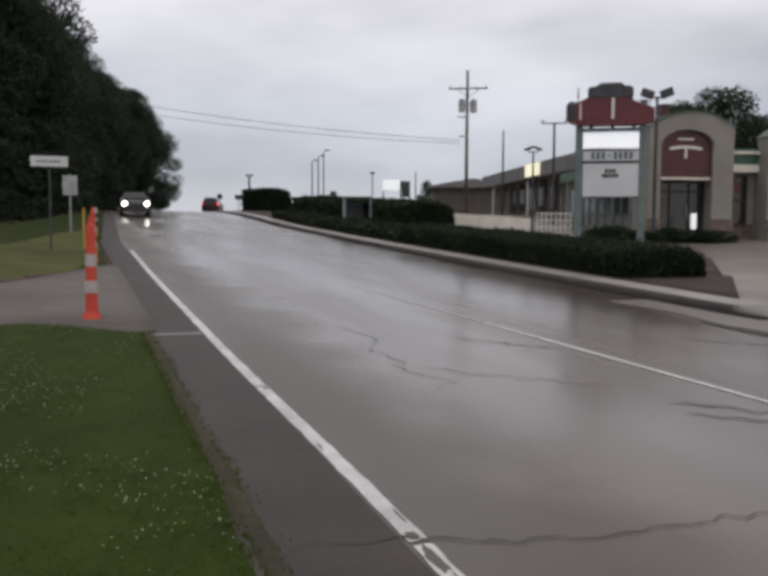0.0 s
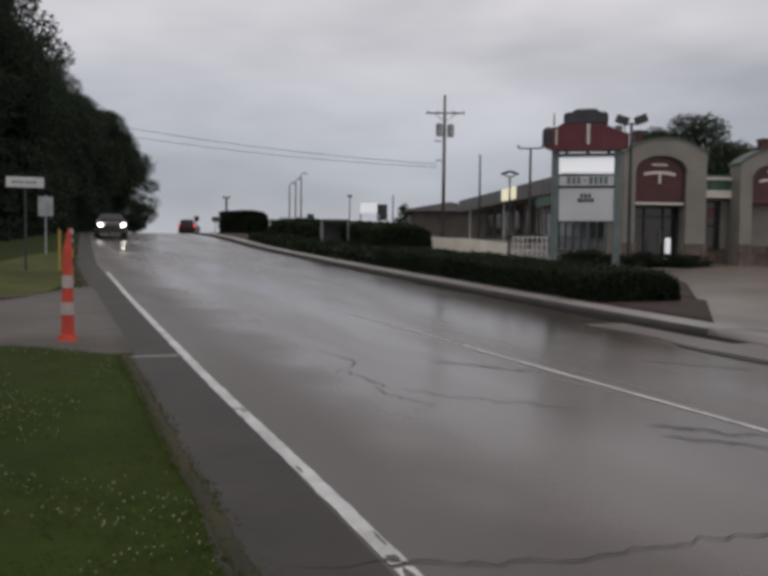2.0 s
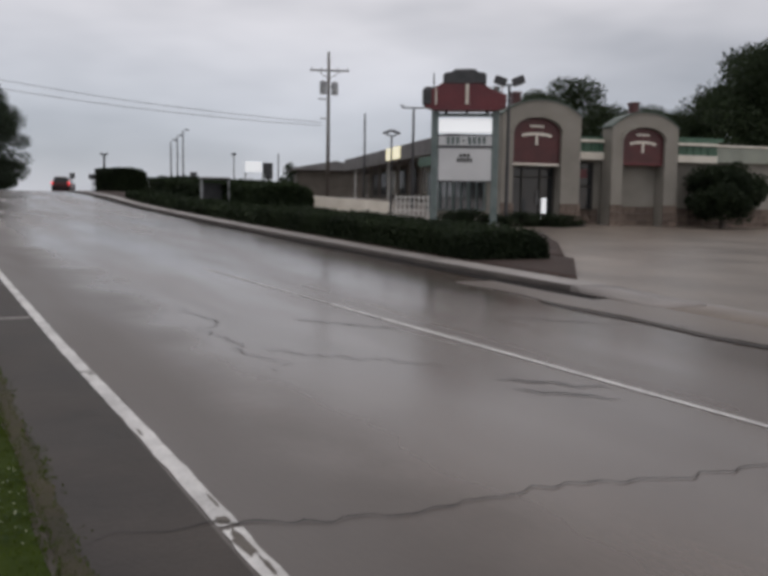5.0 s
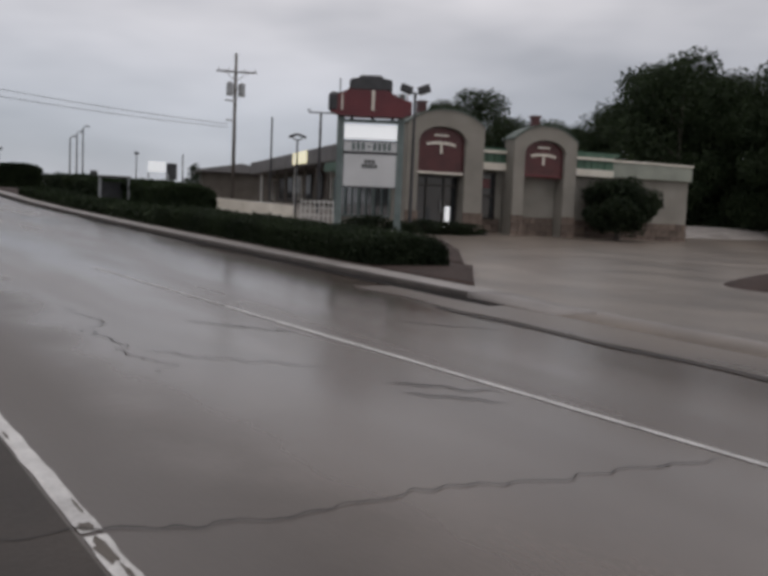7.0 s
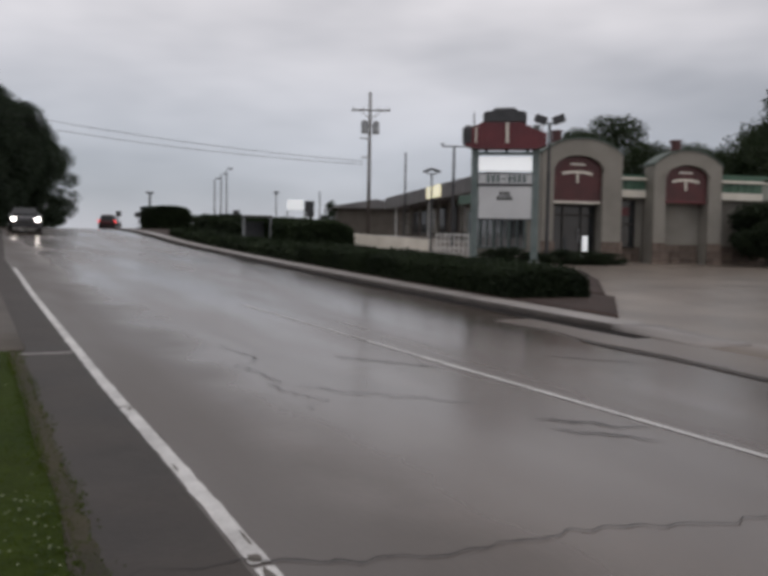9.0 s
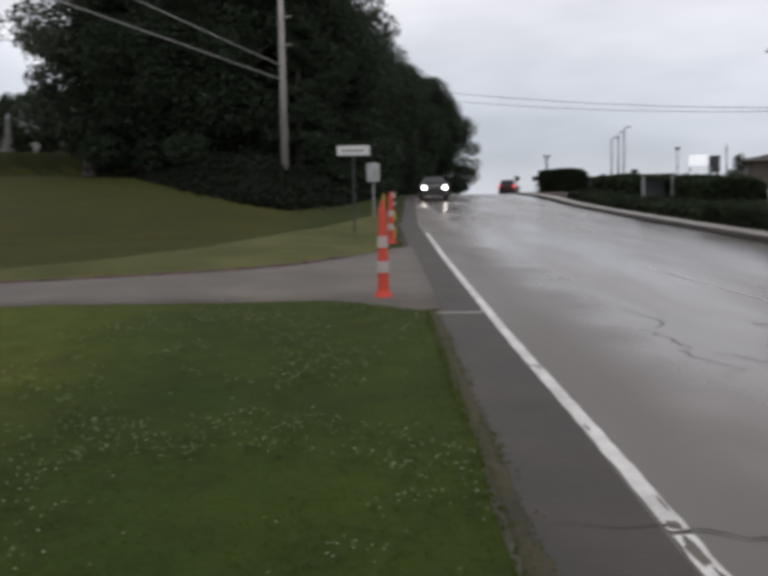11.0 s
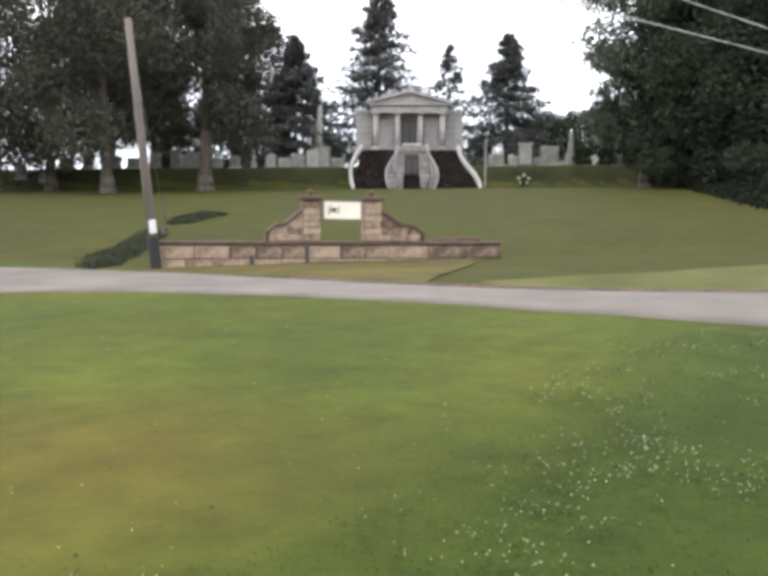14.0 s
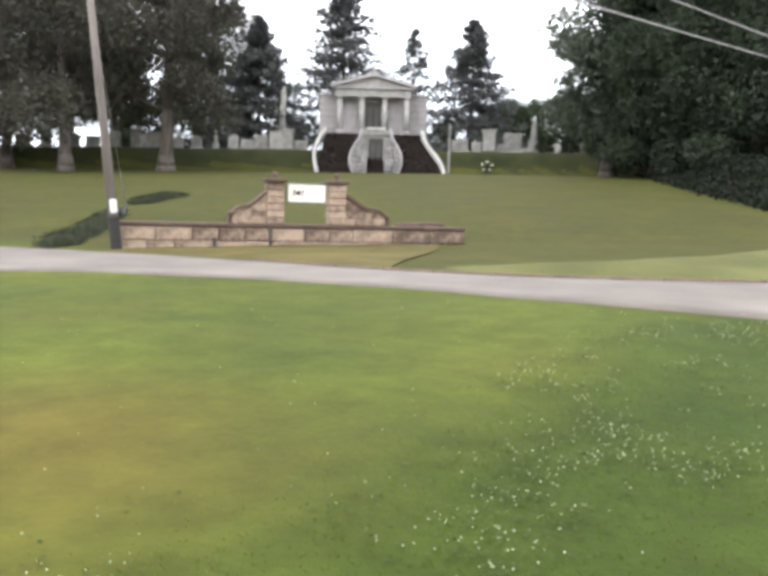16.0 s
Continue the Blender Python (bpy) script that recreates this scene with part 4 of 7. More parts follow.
# ---- hedges ----
def hedge(name, x0, x1, y0, y1, h, seed, label, n, follow=True, leaf=0.09, wavy=0.12, mat=M_HEDGE):
    rng = np.random.default_rng(seed)
    ob = thing(name, Matrix.Translation((0, 0, 0)), label, "hedge")
    side = rng.random(n)
    u, v = rng.random(n), rng.random(n) * (y1 - y0) + y0
    ends = rng.random(n) < 2.4 / (y1 - y0)
    v = np.where(ends, np.where(rng.random(n) < 0.8, y0 + 0.16 * np.abs(rng.normal(size=n)), y1 - 0.16 * np.abs(rng.normal(size=n))), v)
    hh = np.array([h * (1 + wavy * noise.noise((b * 0.35, seed, 0)) + wavy * 0.6 * noise.noise((b * 1.3, seed, 2))) for b in v])
    hh = hh * np.minimum(1, np.minimum(np.sqrt(np.clip((v - y0) / 0.2, 0, 1)) + 0.55, np.sqrt(np.clip((y1 - v) / 0.2, 0, 1)) + 0.55))
    edge = np.clip(side * 3, 0, 1)
    x = np.where(side < 0.5, x0 + 0.08 * rng.normal(size=n), x0 + u * (x1 - x0))
    z = np.where(side < 0.5, u * hh, hh + 0.05 * rng.normal(size=n) - 0.25 * np.abs((x - (x0 + x1) / 2) / (x1 - x0) * 2) ** 4 * hh)
    x = np.where(ends, x0 + rng.random(n) * (x1 - x0), x)
    z = np.where(ends, rng.random(n) * hh * (1 - 0.35 * np.abs((x - (x0 + x1) / 2) / (x1 - x0) * 2) ** 3), z)
    bx = np.array([bend(b) for b in v]) if follow else 0
    g = np.array([land(float(a), float(b)) for a, b in zip(x, v)]) + 0.1
    crown = new("foliage", leaf_mesh("foliage", np.stack([x + bx, v, z + g], 1), leaf * rng.uniform(0.6, 1.4, n), mat, rng))
    crown.parent = ob
    ys = steps(y0 + 0.3, y1 - 0.3, int((y1 - y0) / 0.25) + 2)
    us = [0, 0.0, 0.2, 0.5, 0.8, 1.0, 1.0]
    hs = [-0.1, 0.75, 0.9, 0.93, 0.9, 0.75, -0.1]
    def core(i, y):
        q = h * (0.95 + wavy * noise.noise((y * 0.35, seed, 0))) * min(1.0, (y - y0 - 0.3) / 0.25 + 0.05, (y1 - 0.3 - y) / 0.25 + 0.05)
        x = x0 + 0.1 + us[i] * (x1 - x0 - 0.2) + (bend(y) if follow else 0)
        return (x, y, land(x, y) + 0.1 + q * hs[i])
    sheet("core", list(range(7)), ys, core, mat, "", parent=ob)
    return ob


hedge("hedge", 10.25, 12.2, 14.5, 28, 0.56, 71, "long clipped dark green hedge beside the pavement", 46000, leaf=0.046)
hedge("hedge", 10.25, 12.4, 27.6, 52, 0.38, 72, "long dark hedge further up the road", 14000, leaf=0.12)
hedge("hedge", 12.9, 15.5, 46, 58, 1.05, 73, "tall overgrown dark shrub border behind the hedge", 12000, leaf=0.16, wavy=0.3)
hedge("shrub_border", 13.3, 16.0, 37.5, 47, 1.2, 75, "loose olive-green shrubs between the hedge and the car park", 24000, leaf=0.1, wavy=0.55, mat=M_LEAF)
hedge("clipped_bush", 14.2, 17.7, 73, 76.5, 1.85, 76, "big boxy clipped dark bush beside the road far off", 16000, follow=False, leaf=0.1, wavy=0.06)
for az, d, s in ((-37.8, 37, 0.36), (-39.2, 37.5, 0.34), (-40.8, 38.5, 0.3), (-34.4, 35.5, 0.4), (-33.5, 34.8, 0.33), (-36.2, 36.0, 0.3)):
    o = broadleaf(standing(*polar(az, d)), 1.15, 1.0, 0.05, int(80 + d * 10), M_HEDGE, "low rounded shrub in the planting by the restaurant", 3000, 0.07, 0.05, "restaurant shrubs")
    o.scale = (s * 2.6, s * 2.6, s * 1.3)


# ---- restaurant across the road ----
def facing(x, y, deg, dz=0.0):
    return Matrix.Translation((x, y, land(x, y) + dz)) @ Matrix.Rotation(radians(deg), 4, "Z")


def stone_course(parent, x0, x1, y, z0, h, rows, wide, depth, mat, seed, gap=0.012):
    """Courses of stones on a front at y, looking to -y; each stone a piece."""
    r = random.Random(seed)
    cache = {}
    for k in range(rows):
        x = x0
        while x < x1 - 0.02:
            w = min(x1 - x, round(wide * r.choice((0.75, 1.0, 1.25)), 2))
            if x1 - x - w < wide * 0.3:
                w = x1 - x
            key = (round(w, 2), r.randrange(2))
            if key not in cache:
                b = bmesh.new()
                block(b, (w - gap, depth, h / rows - gap), (0, 0, 0), 0.012)
                me = bpy.data.meshes.new("stone")
                b.to_mesh(me)
                b.free()
                me.materials.append(mat)
                cache[key] = me
            o = new("stone", cache[key])
            o.parent = parent
            o.location = (x + w / 2, y + r.uniform(-0.012, 0.012), z0 + (k + 0.5) * h / rows)
            x += w


def arch_tower(host, x0, x1, side_h, top_h, open_w, spring, crown, depth, door, shift=0.0):
    """A false front with a curved top, an arched recess, a red sign in its head."""
    w = x1 - x0
    mid = (x0 + x1) / 2
    om = mid + shift
    xs = sorted(set(steps(-w / 2, w / 2, 24) + [shift - open_w / 2 - 0.001, shift - open_w / 2, shift + open_w / 2, shift + open_w / 2 + 0.001]))

    def top(x):
        t = abs(x) / (w / 2)
        return side_h + (top_h - side_h) * (1 - t ** 2.3)

    def low(x):
        if abs(x) > open_w / 2:
            return -0.3
        return spring + (crown - spring) * math.sqrt(max(0, 1 - (2 * x / open_w) ** 2))

    bm = bmesh.new()
    slab(bm, xs, lambda x: low(x - shift), top, -depth, 0.0)
    bm.transform(Matrix.Translation((mid, 0, 0)))
    t = part("arch_tower", bm, M_STUCCO, host, "beige stucco tower with an arched recess")
    bm = bmesh.new()
    slab(bm, steps(-w / 2 - 0.05, w / 2 + 0.05, 24), lambda x: top(x) + 0.0, lambda x: top(x) + 0.075, -depth - 0.06, 0.1)
    bm.transform(Matrix.Translation((mid, 0, 0)))
    part("coping", bm, M_COPING, t)
    bm = bmesh.new()
    hw = open_w / 2
    xs2 = steps(-hw - 0.13, hw + 0.13, 30)
    def ring(r, x):
        return spring + (crown - spring + r) * math.sqrt(max(0, 1 - (x / (hw + r)) ** 2)) if abs(x) < hw + r else spring
    slab(bm, xs2, lambda x: max(spring - 0.02, ring(0, x) if abs(x) < hw else spring - 0.02), lambda x: ring(0.13, x) + 0.01, -depth - 0.05, -depth + 0.02)
    bm.transform(Matrix.Translation((om, 0, 0)))
    part("arch_trim", bm, M_STUCCO, t)
    # back of the recess
    bm = bmesh.new()
    block(bm, (open_w + 0.1, 0.1, crown + 0.4), (om, -0.1, crown / 2 - 0.1))
    part("recess_wall", bm, M_STUCCO, t)
    # red head with bowed front, the recess's shade put into its red
    bm = bmesh.new()
    lo = spring - (1.4 if door else 1.05)
    slab(bm, steps(-hw + 0.02, hw - 0.02, 20), lambda x: lo, lambda x: max(lo + 0.05, low(x) - 0.03), -depth + 0.18, -0.16)
    bm.transform(Matrix.Translation((om, 0, 0)))
    s = part("arch_sign", bm, M_ARCHRED, t, "red arched sign panel, darkened for its shaded recess")
    bm = bmesh.new()
    slab(bm, steps(-hw * 0.62, hw * 0.62, 14), lambda x: spring - 0.14 - 0.22 * (x / hw) ** 2, lambda x: spring - 0.02 - 0.22 * (x / hw) ** 2, -depth + 0.15, -depth + 0.19)
    bm.transform(Matrix.Translation((om, 0, 0)))
    part("emblem_bar", bm, M_CREAM, s)
    bm = bmesh.new()
    slab(bm, steps(-hw * 0.3, hw * 0.3, 8), lambda x: spring + 0.22, lambda x: spring + 0.30, -depth + 0.15, -depth + 0.19)
    bm.transform(Matrix.Translation((om, 0, 0)))
    part("emblem_top", bm, M_CREAM, s)
    bm = bmesh.new()
    block(bm, (0.10, 0.05, 0.42), (om, -depth + 0.165, spring - 0.36))
    part("emblem_stem", bm, M_CREAM, s)
    bm = bmesh.new()
    block(bm, (open_w - 0.04, 0.16, 0.1), (om, -depth + 0.22, lo - 0.05), 0.01)
    part("ledge", bm, M_CREAM if door else M_RED, t)
    if door:
        bm = bmesh.new()
        block(bm, (open_w - 0.1, 0.06, lo - 0.15), (om, -0.2, (lo - 0.15) / 2))
        d = part("glass_front", bm, M_GLASS, t)
        bm = bmesh.new()
        for x in (-hw + 0.08, -0.45, 0.45, hw - 0.08):
            block(bm, (0.07, 0.1, lo - 0.15), (om + x, -0.25, (lo - 0.15) / 2), 0.01)
        for z in (0.06, 2.1, lo - 0.2):
            block(bm, (open_w - 0.2, 0.09, 0.07), (om, -0.25, z), 0.01)
        part("door_frame", bm, M_BRONZE, d)
        bm = bmesh.new()
        tube(bm, (om + 0.3, -0.36, 0.85), (om + 0.3, -0.36, 1.5), 0.02)
        part("handle", bm, M_GALV, d)
    if not door:
        stone_course(t, om - hw + 0.02, om + hw - 0.02, -0.17, -0.15, 0.98, 3, 0.42, 0.08, M_STONEBASE, 77)
    for a, b in ((x0, om - hw), (om + hw, x1)):
        stone_course(t, a - 0.04, b + 0.04, -depth - 0.02, -0.15, 1.05, 3, 0.42, 0.1, M_STONEBASE, int(a * 10))
    return t


# the long front runs from the corner away from the road
rest = thing("restaurant", facing(23.74, 32.57, -13.9), "single-storey beige stucco restaurant with arched towers and green roof band", "restaurant")
LEN = 16.7
bm = bmesh.new()
block(bm, (LEN, 10.0, 4.0), (LEN / 2, 5.3, 1.5))
part("wall", bm, M_STUCCO, rest, "plain beige stucco wall")
arch_tower(rest, 0.0, 3.85, 4.85, 5.5, 2.35, 4.1, 4.75, 0.95, True, -0.2)
arch_tower(rest, 5.45, 8.9, 4.5, 5.15, 2.2, 3.9, 4.5, 0.95, False, -0.05)
for x0, x1 in ((3.85, 5.45), (8.9, 11.6)):
    bm = bmesh.new()
    slab(bm, [x0, x1], lambda x: 3.35, lambda x: 4.05, -0.12, 0.5)
    bm2 = bmesh.new()
    slab(bm2, [x0, x1], lambda x: 3.0, lambda x: 3.34, -0.2, 0.3)
    part("roof_band", bm, M_GREEN, rest, "green ribbed metal roof band")
    part("cornice", bm2, M_CREAM, rest, "cream cornice under the green band")
    for k in range(int((x1 - x0) / 0.4)):
        bm = bmesh.new()
        block(bm, (0.05, 0.06, 0.7), (x0 + 0.2 + 0.4 * k, -0.14, 3.7), 0.01)
        part("roof_rib", bm, M_GREEN, rest)
    bm = bmesh.new()
    block(bm, (x1 - x0, 0.12, 0.13), ((x0 + x1) / 2, -0.2, 3.86), 0.01)
    part("band_stripe", bm, M_CREAM, rest, "pale stripe along the green band")
bm = bmesh.new()
slab(bm, [8.9, 12.0], lambda x: 4.05, lambda x: 4.2, -0.05, 4.0)
part("roof_edge", bm, M_GREEN, rest)
bm = bmesh.new()
block(bm, (LEN - 11.6, 10.2, 0.75), (11.6 + (LEN - 11.6) / 2, 5.1, 3.42), 0.02)
part("parapet", bm, M_PARAPET, rest, "pale green-grey parapet band")
bm = bmesh.new()
block(bm, (LEN - 11.6 + 0.1, 10.3, 0.1), (11.6 + (LEN - 11.6) / 2, 5.1, 3.85), 0.02)
part("parapet_cap", bm, M_CREAM, rest)
stone_course(rest, 8.9, LEN, 0.26, -0.2, 1.0, 3, 0.45, 0.12, M_STONEBASE, 5)
stone_course(rest, 3.85, 5.45, 0.26, -0.2, 0.9, 3, 0.42, 0.12, M_STONEBASE, 6)
bm = bmesh.new()
block(bm, (0.85, 0.08, 2.1), (4.6, 0.24, 1.75))
win = part("window", bm, M_GLASS, rest)
bm = bmesh.new()
for x in (4.13, 5.07):
    block(bm, (0.09, 0.14, 2.25), (x, 0.2, 1.75), 0.01)
for z in (0.68, 1.75, 2.83):
    block(bm, (1.0, 0.13, 0.08), (4.6, 0.2, z), 0.01)
part("window_frame", bm, M_BRONZE, win)
bm = bmesh.new()
block(bm, (0.42, 0.02, 0.42), (4.6, 0.19, 2.35), 0.01)
part("poster", bm, M_RED, win)
for k in range(4):
    bm = bmesh.new()
    block(bm, (0.08, 1.9, 1.9), (-0.02, 1.9 + 2.25 * k, 1.55))
    w = part("window", bm, M_GLASS, rest)
    bm = bmesh.new()
    for y in (-1.0, 0.0, 1.0):
        block(bm, (0.16, 0.09, 2.0), (-0.03, 1.9 + 2.25 * k + y, 1.55), 0.01)
    for z in (-1.0, 1.0):
        block(bm, (0.16, 2.1, 0.09), (-0.03, 1.9 + 2.25 * k, 1.55 + z), 0.01)
    part("window_frame", bm, M_SIGNGREY, w)
bm = bmesh.new()
block(bm, (0.5, 9.6, 0.5), (-0.2, 5.6, 3.2), 0.02)
part("side_band", bm, M_GREEN, rest, "green metal band above the side windows")
for x in (0.9, 6.9):
    bm = bmesh.new()
    block(bm, (0.36, 0.4, 0.75), (x, -0.2, 5.5 if x < 3 else 5.3), 0.03)
    block(bm, (0.44, 0.48, 0.1), (x, -0.2, 5.86 if x < 3 else 5.66), 0.02)
    part("chimney_cap", bm, M_ARCHRED, rest, "brownish red chimney box")
bm = bmesh.new()
block(bm, (3.0, 1.6, 0.12), (2.0, -1.6, -0.02), 0.02)
part("doorstep", bm, M_KERB, rest)
bm = bmesh.new()
block(bm, (0.2, 0.2, 1.15), (1.9, -1.35, 0.55), 0.03)
o = part("standing_sign", bm, M_LIT, None, "")
o.name = "bollard_light"
o.matrix_basis = rest.matrix_basis.copy()
tagged(o, "small white lit bollard in front of the door", "bollard light")


# ---- pylon sign ----
sx, sy = polar(-33.95, 33)
pyl = thing("pylon_sign", facing(sx, sy, -34), "tall two-post restaurant sign with a red capsule and white letter board", "pylon sign")
g0 = land(sx, sy)
for x in (-1.13, 1.13):
    bm = bmesh.new()
    block(bm, (0.26, 0.26, 5.6 - 0.0), (x, 0, 2.5), 0.02)
    p = part("post", bm, M_SIGNGREY, pyl, "square grey-green steel post")
    bm = bmesh.new()
    block(bm, (0.44, 0.44, 0.05), (x, 0, 0.14), 0.01)
    for a in (-0.17, 0.17):
        for b in (-0.17, 0.17):
            tube(bm, (x + a, b, 0.15), (x + a, b, 0.22), 0.02, n=6)
    part("base_plate", bm, M_GALV, p)
Z = lambda el: above(33, el) - g0
bm = bmesh.new()
slab(bm, steps(-1.5, 1.5, 30), lambda x: Z(6.35) + 0.12 * smooth(1.1, 1.5, abs(x)) , lambda x: Z(7.45) + 0.46 * (1 - smooth(0.35, 1.5, abs(x + 0.15))) - 0.06 * smooth(1.3, 1.5, abs(x)), -0.32, 0.32)
cap = part("capsule", bm, M_RED, pyl, "dark red rounded sign cabinet with fluted face")
bm = bmesh.new()
slab(bm, steps(-0.85, 0.75, 20), lambda x: Z(8.05), lambda x: Z(8.86) - 0.09 * smooth(0.4, 0.5, abs(x + 0.05)) - 0.1 * smooth(0.66, 0.85, abs(x + 0.05)), -0.36, 0.36)
part("crown", bm, M_SIGNDARK, cap, "dark grey stepped crown of the sign")
for x0, x1, z in ((-0.42, 0.34, 8.88),):
    bm = bmesh.new()
    block(bm, (x1 - x0, 0.76, 0.05), ((x0 + x1) / 2, 0, Z(z)), 0.01)
    part("crown_rim", bm, M_GALV, cap, "grey metal rim")
bm = bmesh.new()
block(bm, (0.42, 0.72, 0.75), (-1.4, 0, Z(7.2)), 0.12)
part("end_cap", bm, M_SIGNDARK, cap)
for k in range(13):
    bm = bmesh.new()
    x = -1.08 + k * 0.2
    block(bm, (0.035, 0.03, 0.7), (x, -0.33, Z(7.25)), 0.008)
    part("flute", bm, M_RED, cap)
bm = bmesh.new()
block(bm, (0.11, 0.03, 0.75), (0.05, -0.35, Z(7.35)), 0.01)
part("emblem_bar", bm, M_CREAM, cap)
bm = bmesh.new()
block(bm, (0.06, 0.03, 0.6), (-1.1, -0.35, Z(7.2)), 0.01)
part("emblem_edge", bm, M_CREAM, cap)
for x in (-0.72, 0.05, 0.8):
    bm = bmesh.new()
    block(bm, (0.12, 0.4, 0.14), (x, 0, Z(6.28)), 0.02)
    part("bracket", bm, M_SIGNDARK, pyl)
bm = bmesh.new()
block(bm, (2.5, 0.16, 0.12), (0, 0, Z(6.1)), 0.02)
part("crossbar", bm, M_SIGNGREY, pyl)
bm = bmesh.new()
block(bm, (2.0, 0.2, Z(5.85) - Z(4.95)), (0.02, 0, (Z(5.85) + Z(4.95)) / 2), 0.02)
part("lit_panel", bm, M_LIT, pyl, "blank glowing white light box")
for z0, z1 in ((4.1, 4.8), (1.84, 4.02)):
    bm = bmesh.new()
    block(bm, (2.0, 0.22, Z(z1) - Z(z0)), (0.02, 0, (Z(z0) + Z(z1)) / 2), 0.02)
    bd = part("letter_board", bm, M_BOARD, pyl, "white changeable letter board")
    for z in (z0, z1):
        bm = bmesh.new()
        block(bm, (2.06, 0.26, 0.05), (0.02, 0, Z(z)), 0.01)
        part("board_frame", bm, M_SIGNDARK, bd)
    rows = [(4.46, 0.26, [-0.62, -0.44, -0.26, -0.04, 0.18, 0.36, 0.54, 0.72], 0.12)] if z0 > 3 else [(3.5, 0.14, [-0.14, 0.0, 0.14], 0.1), (3.2, 0.14, [-0.24, -0.12, 0.0, 0.12, 0.24], 0.09)]
    for z, h, xs, w in rows:
        for x in xs:
            bm = bmesh.new()
            block(bm, (w, 0.012, h if x != -0.04 else 0.06), (x, -0.118, Z(z)))
            part("letter_bar", bm, M_BLACK if z0 < 3 else M_SIGNGREY, bd)
bm = bmesh.new()
tube(bm, (-1.2, 0, Z(8.0)), (-1.2, 0, Z(8.75)), 0.03, 0.02)
part("spike", bm, M_SIGNDARK, pyl)


# ---- poles, lamps and lines ----
def utility_pole(x, y, top, label, arms, r=0.16, cans=True, lean=(0, 0)):
    ob = thing("utility_pole", Matrix.Translation((x, y, land(x, y))) @ Matrix.Rotation(radians(lean[1]), 4, "Y") @ Matrix.Rotation(radians(lean[0]), 4, "X"), label, "utility pole")
    h = top - land(x, y)
    bm = bmesh.new()
    tube(bm, (0, 0, -0.4), (0, 0, h), r, r * 0.62, 12)
    part("shaft", bm, M_POLE, ob, smooth_shade=True)
    for z, w, turn in arms:
        bm = bmesh.new()
        block(bm, (w, 0.1, 0.12), (0, -r, h + z), 0.01, Matrix.Rotation(turn, 4, "Z"))
        for s in (-1, 1):
            tube(bm, (s * w * 0.3 * math.cos(turn), s * w * 0.3 * math.sin(turn) - r, h + z), (0, -r * 0.6, h + z - 0.7), 0.025, n=6)
        a = part("crossarm", bm, M_POLE, ob)
        for s in (-0.45, -0.2, 0.2, 0.45):
            bm = bmesh.new()
            tube(bm, (s * w * math.cos(turn), s * w * math.sin(turn) - r, h + z + 0.06), (s * w * math.cos(turn), s * w * math.sin(turn) - r, h + z + 0.24), 0.05, 0.035, 8)
            part("insulator", bm, M_GALV, a)
    if cans:
        for s in (-1, 1):
            bm = bmesh.new()
            tube(bm, (s * 0.5, -0.1, h - 3.3), (s * 0.5, -0.1, h - 2.35), 0.27, n=12)
            tube(bm, (s * 0.5, -0.1, h - 2.35), (s * 0.5, -0.1, h - 2.25), 0.2, 0.1, 12)
            block(bm, (0.3, 0.12, 0.1), (s * 0.22, -0.1, h - 2.7))
            part("transformer", bm, M_GALV, ob, "grey cylindrical transformer")
        bm = bmesh.new()
        block(bm, (0.9, 0.08, 0.1), (-0.45, -0.1, h - 3.7), 0.01)
        part("bracket", bm, M_GALV, ob)
        bm = bmesh.new()
        block(bm, (0.7, 0.08, 0.1), (-0.4, -0.1, above(70, 5.75) - land(x, y)), 0.01)
        part("cable_bracket", bm, M_GALV, ob)
    return ob


UX, UY = polar(-25.1, 70)
utility_pole(UX, UY, above(70, 9.94), "tall weathered utility pole with crossarms and two transformers", [(-1.45, 3.1, radians(-25)), (-1.7, 1.4, radians(65))])
LX, LY = polar(5.8, 46)
lp = utility_pole(LX, LY, above(46, 14.6), "grey utility pole before the dark trees", [], 0.21, False)
bm = bmesh.new()
for el in (10.4, 12.1):
    block(bm, (0.5, 0.07, 0.08), (0.3, -0.2, above(46, el) - land(LX, LY)), 0.01)
part("bracket", bm, M_POLE, lp)
for p in lp.children:
    p.data.materials[0] = M_POLEPALE
RX, RY = polar(49.25, 21)
rp = utility_pole(RX, RY, above(21, 12.4), "old leaning wooden pole beside the cemetery wall", [], 0.125, False, (0, 0))
rp.matrix_basis = Matrix.Translation((RX, RY, land(RX, RY))) @ Matrix.Rotation(radians(49.25), 4, "Z") @ Matrix.Rotation(radians(-5.6), 4, "Y")
bm = bmesh.new()
block(bm, (0.16, 0.14, 0.32), (0.03, -0.18, 1.0), 0.02)
part("meter_box", bm, M_BOARD, rp, "small white box on the pole")
bm = bmesh.new()
tube(bm, (0, 0, -0.1), (0, 0, 0.75), 0.132, 0.129, 12)
part("base_sleeve", bm, M_TYRE, rp, "dark tarred foot of the pole")
bm = bmesh.new()
tube(bm, (0.24, -0.05, 0.8), (0.24, 0.05, 0.98), 0.05, n=8)
tube(bm, (0.1, 0, 0.9), (0.28, 0, 0.9), 0.03, n=8)
part("fitting", bm, M_SIGNDARK, rp)


